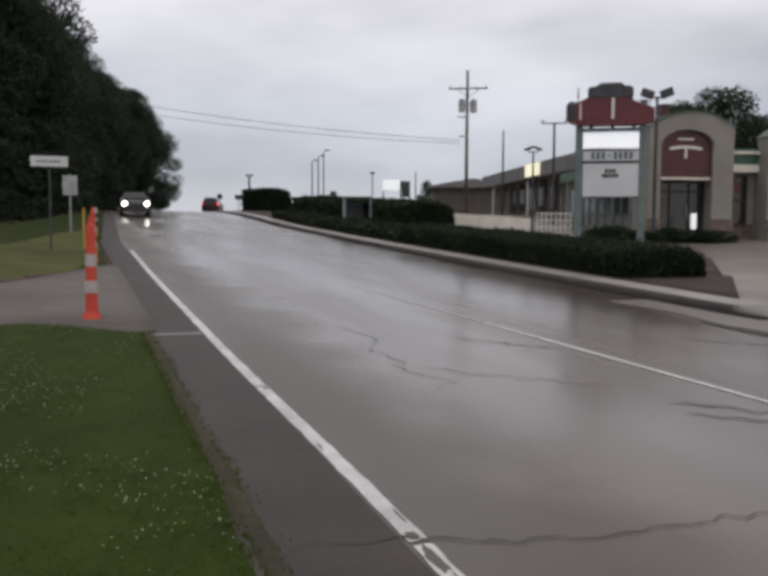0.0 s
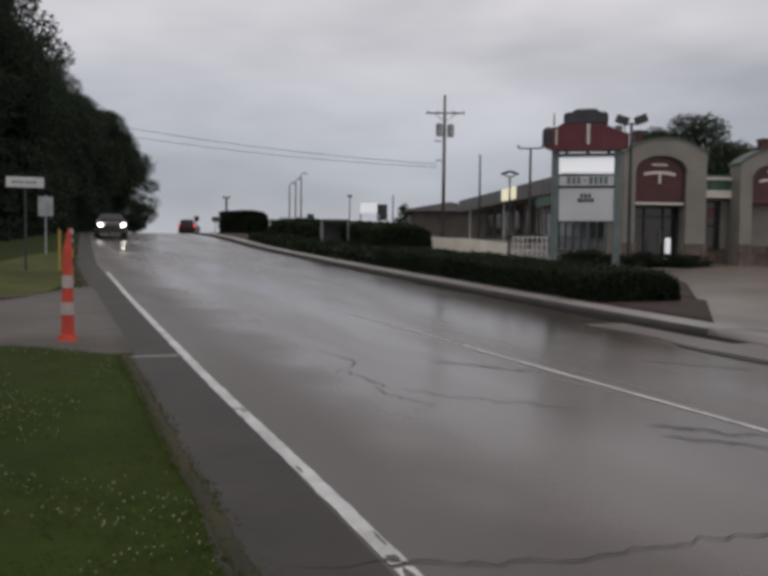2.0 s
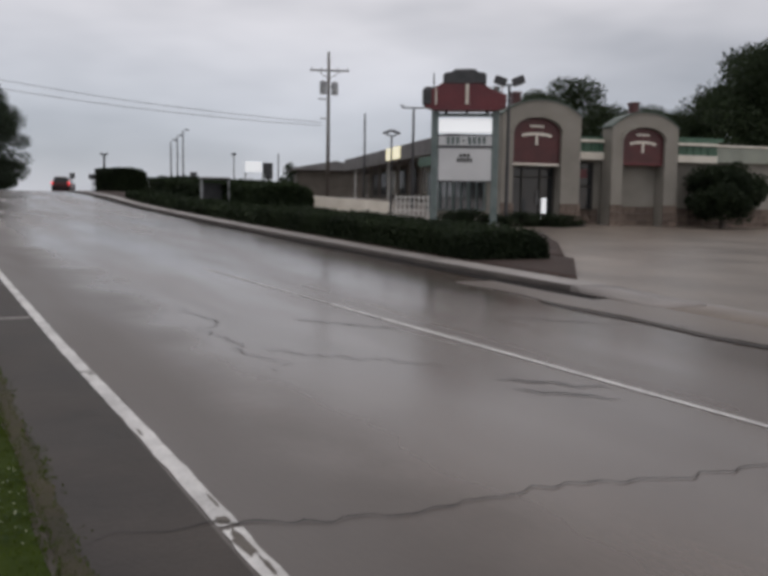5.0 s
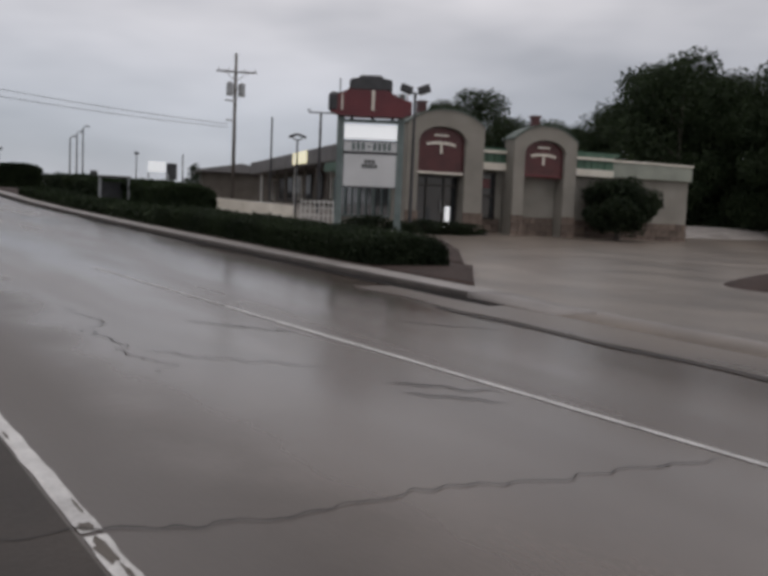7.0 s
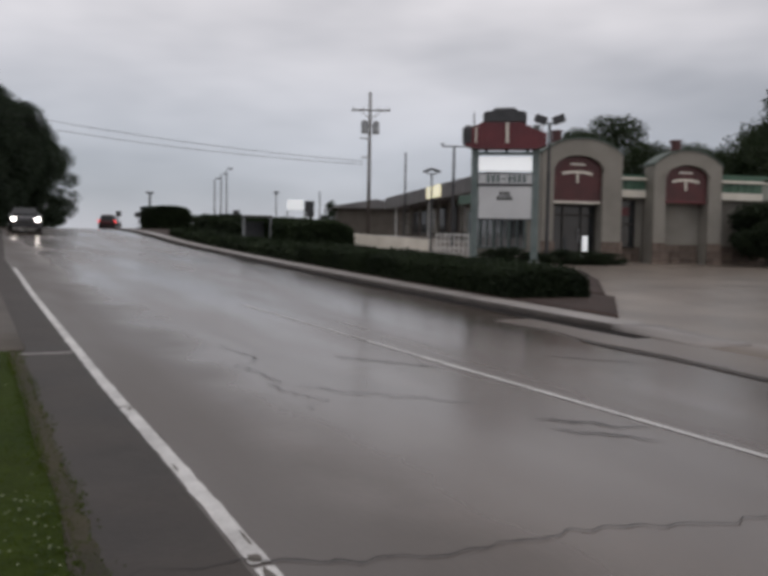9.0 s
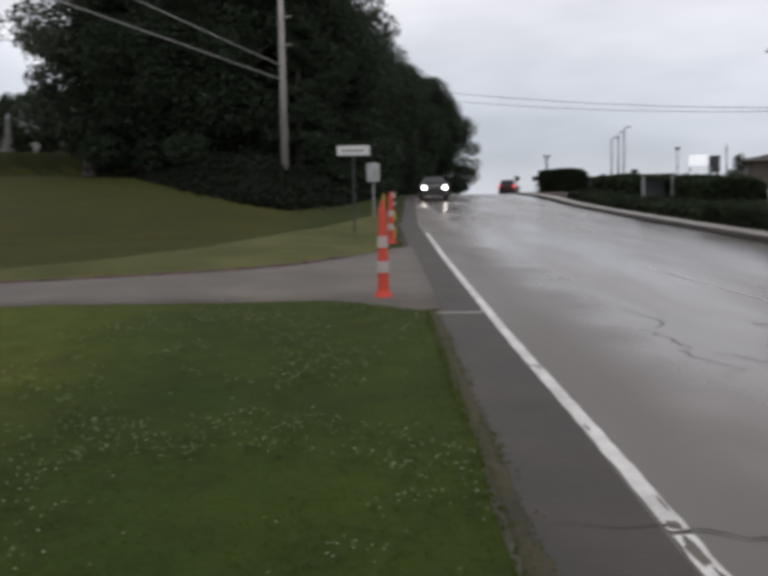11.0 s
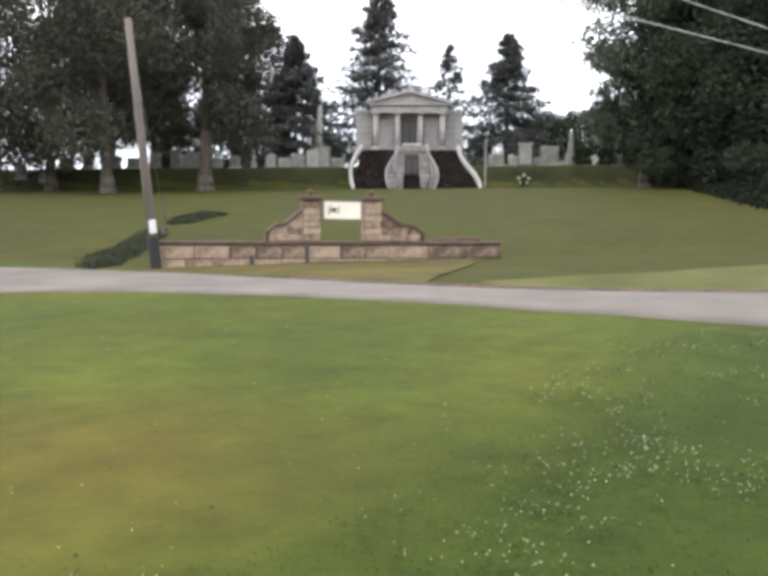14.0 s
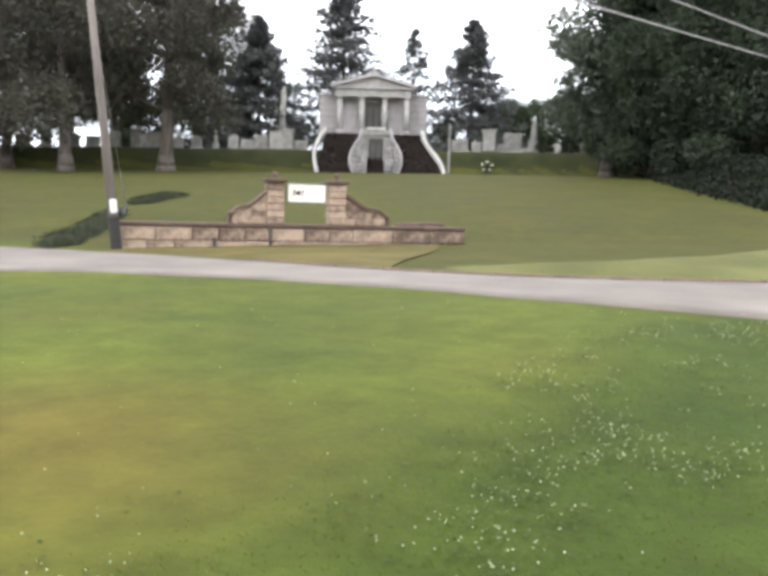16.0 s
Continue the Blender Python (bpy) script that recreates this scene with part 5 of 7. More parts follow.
def cable(a, b, sag, r, label, mat=M_WIRE):
    cu = bpy.data.curves.new("overhead_cable", "CURVE")
    cu.dimensions, cu.bevel_depth, cu.bevel_resolution = "3D", r, 1
    sp = cu.splines.new("POLY")
    sp.points.add(24)
    for i in range(25):
        t = i / 24
        p = Vector(a).lerp(Vector(b), t)
        sp.points[i].co = (p.x, p.y, p.z - sag * 4 * t * (1 - t), 1)
    cu.materials.append(mat)
    return tagged(new("overhead_cable", cu), label, "cable", "overhead cables")


tip = rp.matrix_basis @ Vector((0, 0, above(21, 12.4) - land(RX, RY) - 0.3))
foot = Vector((-23.76, 20.71, land(-23.76, 20.71)))
cable(foot, tip, 0.0, 0.008, "thin steel guy wire from the old pole to the lawn", M_WIREPALE)
cable(foot, foot.lerp(tip, 0.28), 0.0, 0.02, "pale plastic guard on the foot of the guy wire", M_WIREPALE)
for dz, off in ((0.0, 0.0), (0.85, 0.4)):
    cable((UX - 0.6, UY, above(70, 5.3) + dz * 0.3), (*polar(-1.0 + off, 80), above(80, 7.3) + dz), 0.5, 0.022, "thin dark overhead cable across the road")
for el, dx in ((8.25, -5.4), (9.1, -4.4)):
    p0 = Vector((LX, LY - 0.2, above(46, el)))
    cable(p0, p0 + Vector((dx * 5, -18 * 5, 0.3)), 0.0, 0.03, "pale overhead cable from the pole over the lawn", M_WIREPALE)


def lamp_post(x, y, top, label, heads, r=0.07, box=(0.5, 0.3, 0.16), tilt=25):
    ob = thing("street_lamp", Matrix.Translation((x, y, land(x, y))) @ Matrix.Rotation(math.atan2(-x, y), 4, "Z"), label, "lamp post")
    h = top - land(x, y)
    bm = bmesh.new()
    tube(bm, (0, 0, -0.1), (0, 0, h), r * 1.2, r * 0.8, 10)
    part("post", bm, M_SIGNDARK, ob)
    if heads:
        bm = bmesh.new()
        tube(bm, (heads[0], 0, h), (heads[-1], 0, h), r * 0.5, n=8)
        part("arm", bm, M_SIGNDARK, ob)
    for s in heads:
        bm = bmesh.new()
        block(bm, box, (s, 0, h + 0.16), 0.03, Matrix.Rotation(radians(tilt if s > 0 else -tilt), 4, "Y"))
        tube(bm, (s, 0, h), (s, 0, h + 0.12), r * 0.5, n=8)
        part("lamp_head", bm, M_SIGNDARK, ob)
    return ob


lamp_post(*polar(-36.75, 36), above(36, 8.0), "dark lamp post with two floodlight heads", [-0.36, 0.36], 0.07, (0.5, 0.4, 0.3), -20)
lamp_post(*polar(-29.2, 40), above(40, 4.75), "thin lamp post with a flat hat-shaped head", [-0.2, 0.2], 0.05, (0.42, 0.3, 0.1), 20)
lamp_post(*polar(-30.65, 56), above(56, 6.55), "thin dark T-shaped post above the roofs", [-0.75, 0.75], 0.09, (0.3, 0.12, 0.05), 0)
lamp_post(*polar(-27.5, 78), above(78, 6.15), "bare thin grey pole behind the roofs", [], 0.09)
for az, el in ((-15.1, 4.1), (-15.5, 4.4), (-15.85, 4.75)):
    lamp_post(*polar(az, 125), above(125, el), "tall thin lamp post far up the road", [0.5], 0.10, (0.7, 0.3, 0.15), 5)
lamp_post(*polar(-10.9, 150), above(150, 3.1), "grey lattice mast far up the road", [-0.4, 0.4], 0.2, (0.4, 0.3, 0.3), 0)
lamp_post(*polar(-19.05, 120), above(120, 3.3), "far lamp post beside the bright sign", [0.0], 0.08, (0.6, 0.4, 0.3), 0)
lamp_post(*polar(-21.9, 118), above(118, 3.5), "thin bare pole far off behind roofs", [], 0.09)

# ---- long low building, fence and far things ----
long_b = thing("shop_building", facing(*polar(-26.6, 90), 0), "long low brown building with a deep flat eave", "building")
a, b = Vector(polar(-26.6, 90)), Vector(polar(-33.2, 58))
ln = (b - a).length
ang = math.atan2(b.y - a.y, b.x - a.x)
long_b.matrix_basis = Matrix.Translation((a.x, a.y, land(a.x, a.y))) @ Matrix.Rotation(ang, 4, "Z")
top = above(90, 3.14) - land(a.x, a.y)
bm = bmesh.new()
block(bm, (ln, 9, top + 1.0), (ln / 2, 6.0, (top - 1.0) / 2))
part("wall", bm, M_BROWNWALL, long_b)
bm = bmesh.new()
block(bm, (ln + 1.0, 11.5, 1.15), (ln / 2, 5.2, top - 0.55), 0.03)
part("roof", bm, M_ROOFBROWN, long_b, "deep brown-grey fascia of the flat roof")
bm = bmesh.new()
block(bm, (4.2, 0.12, 0.95), (ln * 0.60, -0.62, top - 0.5), 0.02)
part("lit_sign", bm, M_YELLOWLIT, long_b, "blank pale yellow lit sign")
r = random.Random(3)
for k in range(9):
    x = 2.0 + k * (ln - 3) / 9
    bm = bmesh.new()
    block(bm, (1.7, 0.1, 1.9), (x, 1.46, top - 2.6))
    w = part("window", bm, M_GLASS, long_b)
    bm = bmesh.new()
    for s in (-0.88, 0, 0.88):
        block(bm, (0.08, 0.16, 2.0), (x + s, 1.44, top - 2.6), 0.01)
    for z in (-1.0, 1.0):
        block(bm, (1.84, 0.16, 0.08), (x, 1.44, top - 2.6 + z), 0.01)
    part("window_frame", bm, M_CREAM if k % 3 == 0 else M_SIGNDARK, w)
    bm = bmesh.new()
    block(bm, (0.16, 0.16, top), (x + 1.5, -0.2, top / 2 - 0.6), 0.01)
    part("eave_post", bm, M_BROWNWALL if k % 4 else M_WHITE, long_b)
small = thing("far_shop", facing(*polar(-25.6, 104), -20), "low dark-roofed building end behind the utility pole", "building")
bm = bmesh.new()
block(bm, (9.0, 8, 4.3), (0, 4, 1.6))
part("wall", bm, M_BROWNWALL, small)
bm = bmesh.new()
slab(bm, steps(-5.2, 5.2, 8), lambda x: 3.4 - 0.0, lambda x: 3.6 + 0.9 * (1 - abs(x) / 5.2), -0.8, 8.5)
part("roof", bm, M_ROOFBROWN, small)

# white screen wall and lattice
wa, wb = Vector(polar(-22.66, 45)), Vector(polar(-29.3, 43))
for i in range(4):
    p0, p1 = wa.lerp(wb, i / 4), wa.lerp(wb, (i + 1) / 4)
    d = (p1 - p0).length
    if i == 0:
        ww = thing("screen_wall", Matrix.Translation((wa.x, wa.y, land(wa.x, wa.y))) @ Matrix.Rotation(math.atan2(wb.y - wa.y, wb.x - wa.x), 4, "Z"), "long low cream-white screen wall above the hedge", "wall")
        gz = land(wa.x, wa.y)
    bm = bmesh.new()
    t0 = above(45, 0.88) - gz
    slab(bm, [d * i, d * (i + 1) - 0.015], lambda x: -0.6, lambda x: t0 - 0.09 * (x / d), -0.08, 0.08)
    part("panel", bm, M_CREAM, ww)
    bm = bmesh.new()
    block(bm, (0.14, 0.22, t0 + 0.5), (d * i, 0, t0 / 2 - 0.25 - 0.09 * i), 0.01)
    part("pier", bm, M_CREAM, ww)
lat = thing("lattice_fence", facing(*polar(-30.6, 43), -60), "white lattice fence at the end of the screen wall", "fence")
for k in range(8):
    bm = bmesh.new()
    block(bm, (0.05, 0.05, 1.15), (-0.9 + k * 0.26, 0, 0.5), 0.005)
    part("post", bm, M_WHITE, lat)
for z in (0.35, 0.68, 1.0):
    bm = bmesh.new()
    block(bm, (1.95, 0.04, 0.05), (0, 0.03, z), 0.005)
    part("rail", bm, M_WHITE, lat)

shel = thing("bus_shelter", facing(*polar(-17.8, 44), -15), "open shelter with pale posts and a dark back", "shelter")
hs = above(44, 1.75) - land(*polar(-17.8, 44))
for x in (-0.66, 0.66):
    for y in (0, 1.2):
        bm = bmesh.new()
        block(bm, (0.1, 0.1, hs), (x, y, hs / 2), 0.01)
        part("post", bm, M_GALV, shel)
bm = bmesh.new()
block(bm, (1.5, 1.6, 0.08), (0, 0.6, hs + 0.03), 0.03)
part("roof", bm, M_ROOFBROWN, shel)
bm = bmesh.new()
block(bm, (1.2, 0.05, hs - 0.3), (0, 1.2, hs / 2 - 0.05))
part("back_panel", bm, M_SIGNDARK, shel)

bx, by = polar(-20.4, 132)
fs = thing("billboard", facing(bx, by, -20), "bright blank white sign on posts far up the road", "billboard")
hb = land(bx, by)
bm = bmesh.new()
block(bm, (2.5, 0.3, 1.5), (-0.2, 0, above(132, 2.6) - hb), 0.03)
part("panel", bm, M_LIT, fs, "lit white sign face")
for x in (-1.4, 1.4):
    bm = bmesh.new()
    tube(bm, (x, 0.1, -0.2), (x, 0.1, above(132, 2.2) - hb), 0.12)
    part("post", bm, M_GALV, fs)
bm = bmesh.new()
block(bm, (1.5, 1.5, 2.4), (1.9, 1.0, above(132, 2.35) - hb), 0.05)
part("box", bm, M_SIGNDARK, fs)
fb = thing("warehouse", facing(*polar(-19.5, 150), -20), "long low pale-roofed shed far off", "building")
bm = bmesh.new()
block(bm, (30, 12, 2.6), (0, 6, 1.2))
part("wall", bm, M_BROWNWALL, fb)
bm = bmesh.new()
slab(bm, steps(-15.4, 15.4, 10), lambda x: 2.3, lambda x: 2.6 + 0.9 * (1 - abs(x) / 15.4), -0.5, 12.5)
part("roof", bm, M_GALV, fb, "pale metal roof")
for az, el, w in ((-16.5, 2.0, 0.5), (-9.0, 1.75, 0.35), (-10.2, 1.72, 0.5)):
    fx, fy = polar(az, 140)
    ts = thing("road_sign", facing(fx, fy, 0), "small dark sign on a post far up the road", "road sign")
    bm = bmesh.new()
    tube(bm, (0, 0, -0.2), (0, 0, above(140, el) - land(fx, fy)), 0.06)
    part("post", bm, M_SIGNDARK, ts)
    bm = bmesh.new()
    block(bm, (w * 2.2, 0.08, 0.8), (0, -0.05, above(140, el) - land(fx, fy)), 0.02)
    part("plate", bm, M_SIGNDARK, ts)

nx, ny = polar(-16.1, 120)
nb = thing("low_sign", facing(nx, ny, -15), "low dark sign cabinet on posts far up the road", "sign")
bm = bmesh.new()
block(bm, (2.8, 0.4, 0.7), (0, 0, above(120, 1.75) - land(nx, ny)), 0.05)
part("cabinet", bm, M_SIGNDARK, nb)
for x in (-1.0, 1.0):
    bm = bmesh.new()
    tube(bm, (x, 0, -0.2), (x, 0, above(120, 1.6) - land(nx, ny)), 0.08)
    part("post", bm, M_GALV, nb)
# small trees on the far sky line
for az, d, s in ((-22.6, 128, 0.75), (-23.2, 130, 0.62), (-22.2, 132, 0.5)):
    o = broadleaf(standing(*polar(az, d)), 6.0, 1.6, 1.2, int(d), M_LEAF_DARK, "small dark tree on the far sky line", 1500, 0.2, 0.12, "far trees")
    o.scale = (s, s, s * 1.15)


# ---- the tomb on the terrace ----
TD = 75.0
tx, ty = polar(32.98, TD)
tz = above(TD, 4.72)
tomb = thing("mausoleum", Matrix.Translation((tx, ty, tz)) @ Matrix.Rotation(radians(33), 4, "Z"), "pale granite mausoleum with four columns, pediment and curved stairs", "mausoleum")
E = lambda el, d=TD: above(d, el) - tz
bm = bmesh.new()
block(bm, (9.3, 6.5, 3.3), (0, 4.2, 1.55), 0.03)
body = part("wall", bm, M_GRANITE, tomb, "coursed grey granite wall")
for sgn in (-1, 1):
    bm = bmesh.new()
    block(bm, (1.75, 0.3, 0.2), (sgn * 3.85, 0.9, 3.32), 0.03)
    part("wing_cornice", bm, M_GRANITE, tomb)
# stones of the two wings
for sgn, sd in ((-1, 1), (1, 2)):
    a, b = (-4.65, -3.2) if sgn < 0 else (3.2, 4.65)
    stone_course(tomb, a, b, 0.93, -0.1, 3.3, 6, 0.75, 0.08, M_GRANITE, sd, 0.02)
bm = bmesh.new()
block(bm, (6.7, 2.6, 0.35), (0, 0.9, -0.18), 0.03)
part("floor_slab", bm, M_GRANITE, tomb)
colh = E(7.02)
col = None
for x in (-2.85, -0.98, 0.98, 2.85):
    bm = bmesh.new()
    tube(bm, (x, 0.0, 0.12), (x, 0.0, colh - 0.22), 0.27, 0.225, 16)
    ring = part("column", bm, M_CHEEK, tomb, "smooth pale round column", True)
    bm = bmesh.new()
    block(bm, (0.68, 0.68, 0.12), (x, 0.0, 0.06), 0.02)
    tube(bm, (x, 0, 0.12), (x, 0, 0.22), 0.33, 0.28, 16)
    part("column_base", bm, M_GRANITE, ring)
    bm = bmesh.new()
    tube(bm, (x, 0, colh - 0.24), (x, 0, colh - 0.1), 0.23, 0.33, 16)
    block(bm, (0.68, 0.68, 0.1), (x, 0.0, colh - 0.05), 0.01)
    part("capital", bm, M_GRANITE, ring)
bm = bmesh.new()
block(bm, (6.55, 1.5, E(7.45) - colh), (0, 0.4, (E(7.45) + colh) / 2), 0.02)
part("entablature", bm, M_CHEEK, tomb)
bm = bmesh.new()
block(bm, (6.95, 1.9, 0.14), (0, 0.3, E(7.5) + 0.03), 0.03)
part("cornice", bm, M_GRANITE, tomb)
bm = bmesh.new()
slab(bm, [-3.3, 0, 3.3], lambda x: E(7.56), lambda x: E(7.6) + 0.9 * (1 - abs(x) / 3.3), -0.1, 0.3)
part("pediment", bm, M_CHEEK, tomb, "pale marble pediment face")
bm = bmesh.new()
slab(bm, [-3.65, 0, 3.65], lambda x: E(7.58) + 0.95 * (1 - abs(x) / 3.65), lambda x: E(7.76) + 0.98 * (1 - abs(x) / 3.65), -0.6, 7.0)
part("roof", bm, M_GRANITE, tomb, "grey stone gable roof")
bm = bmesh.new()
block(bm, (0.35, 0.35, 0.4), (0, -0.2, E(8.55)), 0.05)
block(bm, (0.18, 0.18, 0.4), (0, -0.2, E(8.8)), 0.03)
part("acroterion", bm, M_GRANITE2, tomb)


def double_door(host, x, y, z0, w, h):
    bm = bmesh.new()
    block(bm, (w, 0.12, h), (x, y, z0 + h / 2), 0.01)
    d = part("door", bm, M_BRONZE, host, "dark bronze double door")
    bm = bmesh.new()
    for s in (-1, 1):
        block(bm, (0.16, 0.25, h + 0.2), (x + s * (w / 2 + 0.08), y - 0.05, z0 + h / 2), 0.02)
    block(bm, (w + 0.5, 0.28, 0.2), (x, y - 0.05, z0 + h + 0.1), 0.02)
    part("door_surround", bm, M_GRANITE2, d)
    for s in (-1, 1):
        bm = bmesh.new()
        block(bm, (w * 0.26, 0.06, h * 0.74), (x + s * w * 0.24, y - 0.07, z0 + h * 0.48), 0.02)
        part("door_panel", bm, M_SIGNDARK, d)


double_door(tomb, 0, 0.92, 0.0, 1.25, E(6.75))
for x in (-1.95, 1.95):
    bm = bmesh.new()
    block(bm, (1.35, 0.1, 2.4), (x, 0.93, 1.35), 0.02)
    part("wall_panel", bm, M_GRANITE, tomb, "pale smooth panel between the columns")

# ivy bank, pale curved cheeks, round stone stair with the crypt door
zb = E(2.05, 71.5)
bm = bmesh.new()
slab(bm, steps(-4.6, 5.8, 12), lambda x: zb - 0.6, lambda x: zb + 0.05, -3.4, -0.4)
verts = [(-4.6, -3.3, zb), (5.85, -3.3, zb), (4.15, -0.5, -0.12), (-3.95, -0.5, -0.12)]
low = [bm.verts.new(v) for v in verts]
bm.faces.new(low)
base = [bm.verts.new((v[0], 0.2, zb)) for v in verts[:2]]
back = [bm.verts.new((v[0], 0.2, -0.12)) for v in verts[2:]]
bm.faces.new((low[1], base[1], back[0], low[2]))
bm.faces.new((base[0], low[0], low[3], back[1]))
part("bank", bm, M_IVY, tomb, "steep dark ivy-covered bank")
rngi = np.random.default_rng(91)
n = 9000
u, v = rngi.random(n) * 2 - 1, rngi.random(n)
px = (-4.6 + 0.65 * v) + (u + 1) / 2 * ((5.85 - 1.7 * v) - (-4.6 + 0.65 * v))
pts = np.stack([px, -3.3 + 2.8 * v + rngi.normal(size=n) * 0.05 - 0.05, zb + (-0.12 - zb) * v + rngi.normal(size=n) * 0.05], 1)
ivy = new("ivy", leaf_mesh("ivy", pts, 0.10 * rngi.uniform(0.6, 1.3, n), M_IVY, rngi))
ivy.parent = tomb
for s in (-1, 1):
    bm = bmesh.new()
    prev = None
    for i in range(15):
        t = i / 14
        x = 5.95 - 1.0 * t - 0.75 * smooth(0.0, 1.0, t) + 0.12 * math.sin(t * math.pi * 2)
        if s < 0:
            x = -4.5 - 0.42 * math.sin(t * math.pi) + 0.5 * t * t
        y, z = -3.45 + 2.95 * t, zb + (0.05 - zb) * (t if t < 1 else 1) + 0.12
        ring = [bm.verts.new((x + a, y, z + b)) for a, b in ((-0.13, -0.2), (-0.13, 0.13), (-0.09, 0.17), (0.09, 0.17), (0.13, 0.13), (0.13, -0.2))]
        if prev:
            for k in range(6):
                bm.faces.new((prev[k], prev[(k + 1) % 6], ring[(k + 1) % 6], ring[k]))
        if i in (0, 14):
            bm.faces.new(ring)
        prev = ring
    bmesh.ops.recalc_face_normals(bm, faces=bm.faces)
    part("cheek_wall", bm, M_CHEEK, tomb, "white curved stair cheek")


def stair_width(t):
    """Width of the round stair's flank from its foot (0) to the landing (1)."""
    return 0.92 + 0.55 * math.sin(min(1.0, t * 1.15 + 0.12) * math.pi) - 0.42 * t * t


for s in (-1, 1):
    r = random.Random(5 + s)
    nst = 11
    hst = -zb / nst
    for k in range(nst):
        t = k / (nst - 1)
        z = zb + 0.12 + (-0.2 - zb) * t
        w = stair_width(t)
        y = -2.9 + 1.3 * t * t
        cut = w * r.uniform(0.35, 0.65)
        for a, b in ((0, cut), (cut, w)):
            bm = bmesh.new()
            block(bm, (b - a - 0.02, 1.3, hst * 0.995), (0.3 + s * (0.68 + (a + b) / 2), y + r.uniform(-0.06, 0.06) + 0.18 * (b / w) ** 2, z), 0.06)
            part("stair_stone", bm, M_ROUGHSTONE, tomb)
    bm = bmesh.new()
    prev = None
    for i in range(15):
        t = i / 14
        p = (0.3 + s * (0.72 + stair_width(t)), -3.35 + 1.5 * t * t, zb + 0.1 + (0.1 - zb) * t)
        if prev:
            tube(bm, prev, p, 0.1, n=8)
        prev = p
    part("stair_parapet", bm, M_GRANITE, tomb, "pale curved stair parapet")
bm = bmesh.new()
block(bm, (2.3, 1.9, 0.3), (0.3, -1.6, -0.25), 0.06)
block(bm, (1.7, 0.3, 0.45), (0.3, -2.45, 0.05), 0.12)
part("landing", bm, M_GRANITE2, tomb, "stone landing over the crypt door")
bm = bmesh.new()
block(bm, (1.6, 1.2, -zb - 0.3), (0.3, -1.5, (zb - 0.4) / 2))
part("crypt_wall", bm, M_GRANITE, tomb)
double_door(tomb, 0.3, -2.2, zb + 0.1, 1.15, -zb - 0.75)

# flagpole stump and flowers by the tomb
fx, fy = polar(27.95, 72.5)
fp = thing("flag_pole", Matrix.Translation((fx, fy, land(fx, fy))), "plain pale wooden post beside the stairs", "post")
bm = bmesh.new()
tube(bm, (0, 0, -0.2), (0, 0, above(72.5, 5.4) - land(fx, fy)), 0.1, 0.07)
part("shaft", bm, M_GRANITE2, fp)
wx, wy = polar(25.45, 73)
wr = thing("flower_stand", Matrix.Translation((wx, wy, land(wx, wy))) @ Matrix.Rotation(radians(25), 4, "Z"), "small spray of pale flowers on the bank", "flowers")
bm = bmesh.new()
for a in range(5):
    an = a * 2 * math.pi / 5 + 0.3
    ball(bm, (0.42 * math.cos(an), -0.1, 0.55 + 0.36 * math.sin(an)), 0.15, 0.7, 7)
part("blossom", bm, M_PETAL, wr, "pale greenish white blossom")
bm = bmesh.new()
ball(bm, (0, 0, 0.5), 0.3, 0.9, 8)
tube(bm, (0, 0, -0.2), (0, 0, 0.4), 0.04)
part("greenery", bm, M_HEDGE, wr)


# ---- gravestones ----
def headstone(w, h, kind):
    ob = thing("gravestone", Matrix(), "weathered pale gravestone on the cemetery terrace", "gravestone", "gravestones")
    bm = bmesh.new()
    block(bm, (w * 1.25, 0.5, 0.25), (0, 0, 0.08), 0.03)
    part("base", bm, M_GRANITE2, ob)
    bm = bmesh.new()
    if kind == "round":
        slab(bm, steps(-w / 2, w / 2, 10), lambda x: 0.2, lambda x: 0.2 + h - 0.25 * w * (1 - math.sqrt(max(0, 1 - (2 * x / w) ** 2))), -0.13, 0.13)
    elif kind == "obelisk":
        tube(bm, (0, 0, 0.2), (0, 0, 0.2 + h * 0.3), w * 0.7, w * 0.65, 4)
        tube(bm, (0, 0, 0.2 + h * 0.3), (0, 0, 0.2 + h * 0.92), w * 0.42, w * 0.28, 4)
        tube(bm, (0, 0, 0.2 + h * 0.92), (0, 0, 0.2 + h), w * 0.28, 0.01, 4)
    elif kind == "pillar":
        block(bm, (w, w * 0.9, h * 0.9), (0, 0, 0.2 + h * 0.45), 0.03)
        block(bm, (w * 1.25, w * 1.1, h * 0.1), (0, 0, 0.2 + h * 0.93), 0.03)
    else:
        block(bm, (w, 0.3, h), (0, 0, 0.2 + h / 2), 0.05)
    part("stone", bm, M_GRANITE2, ob)
    return ob


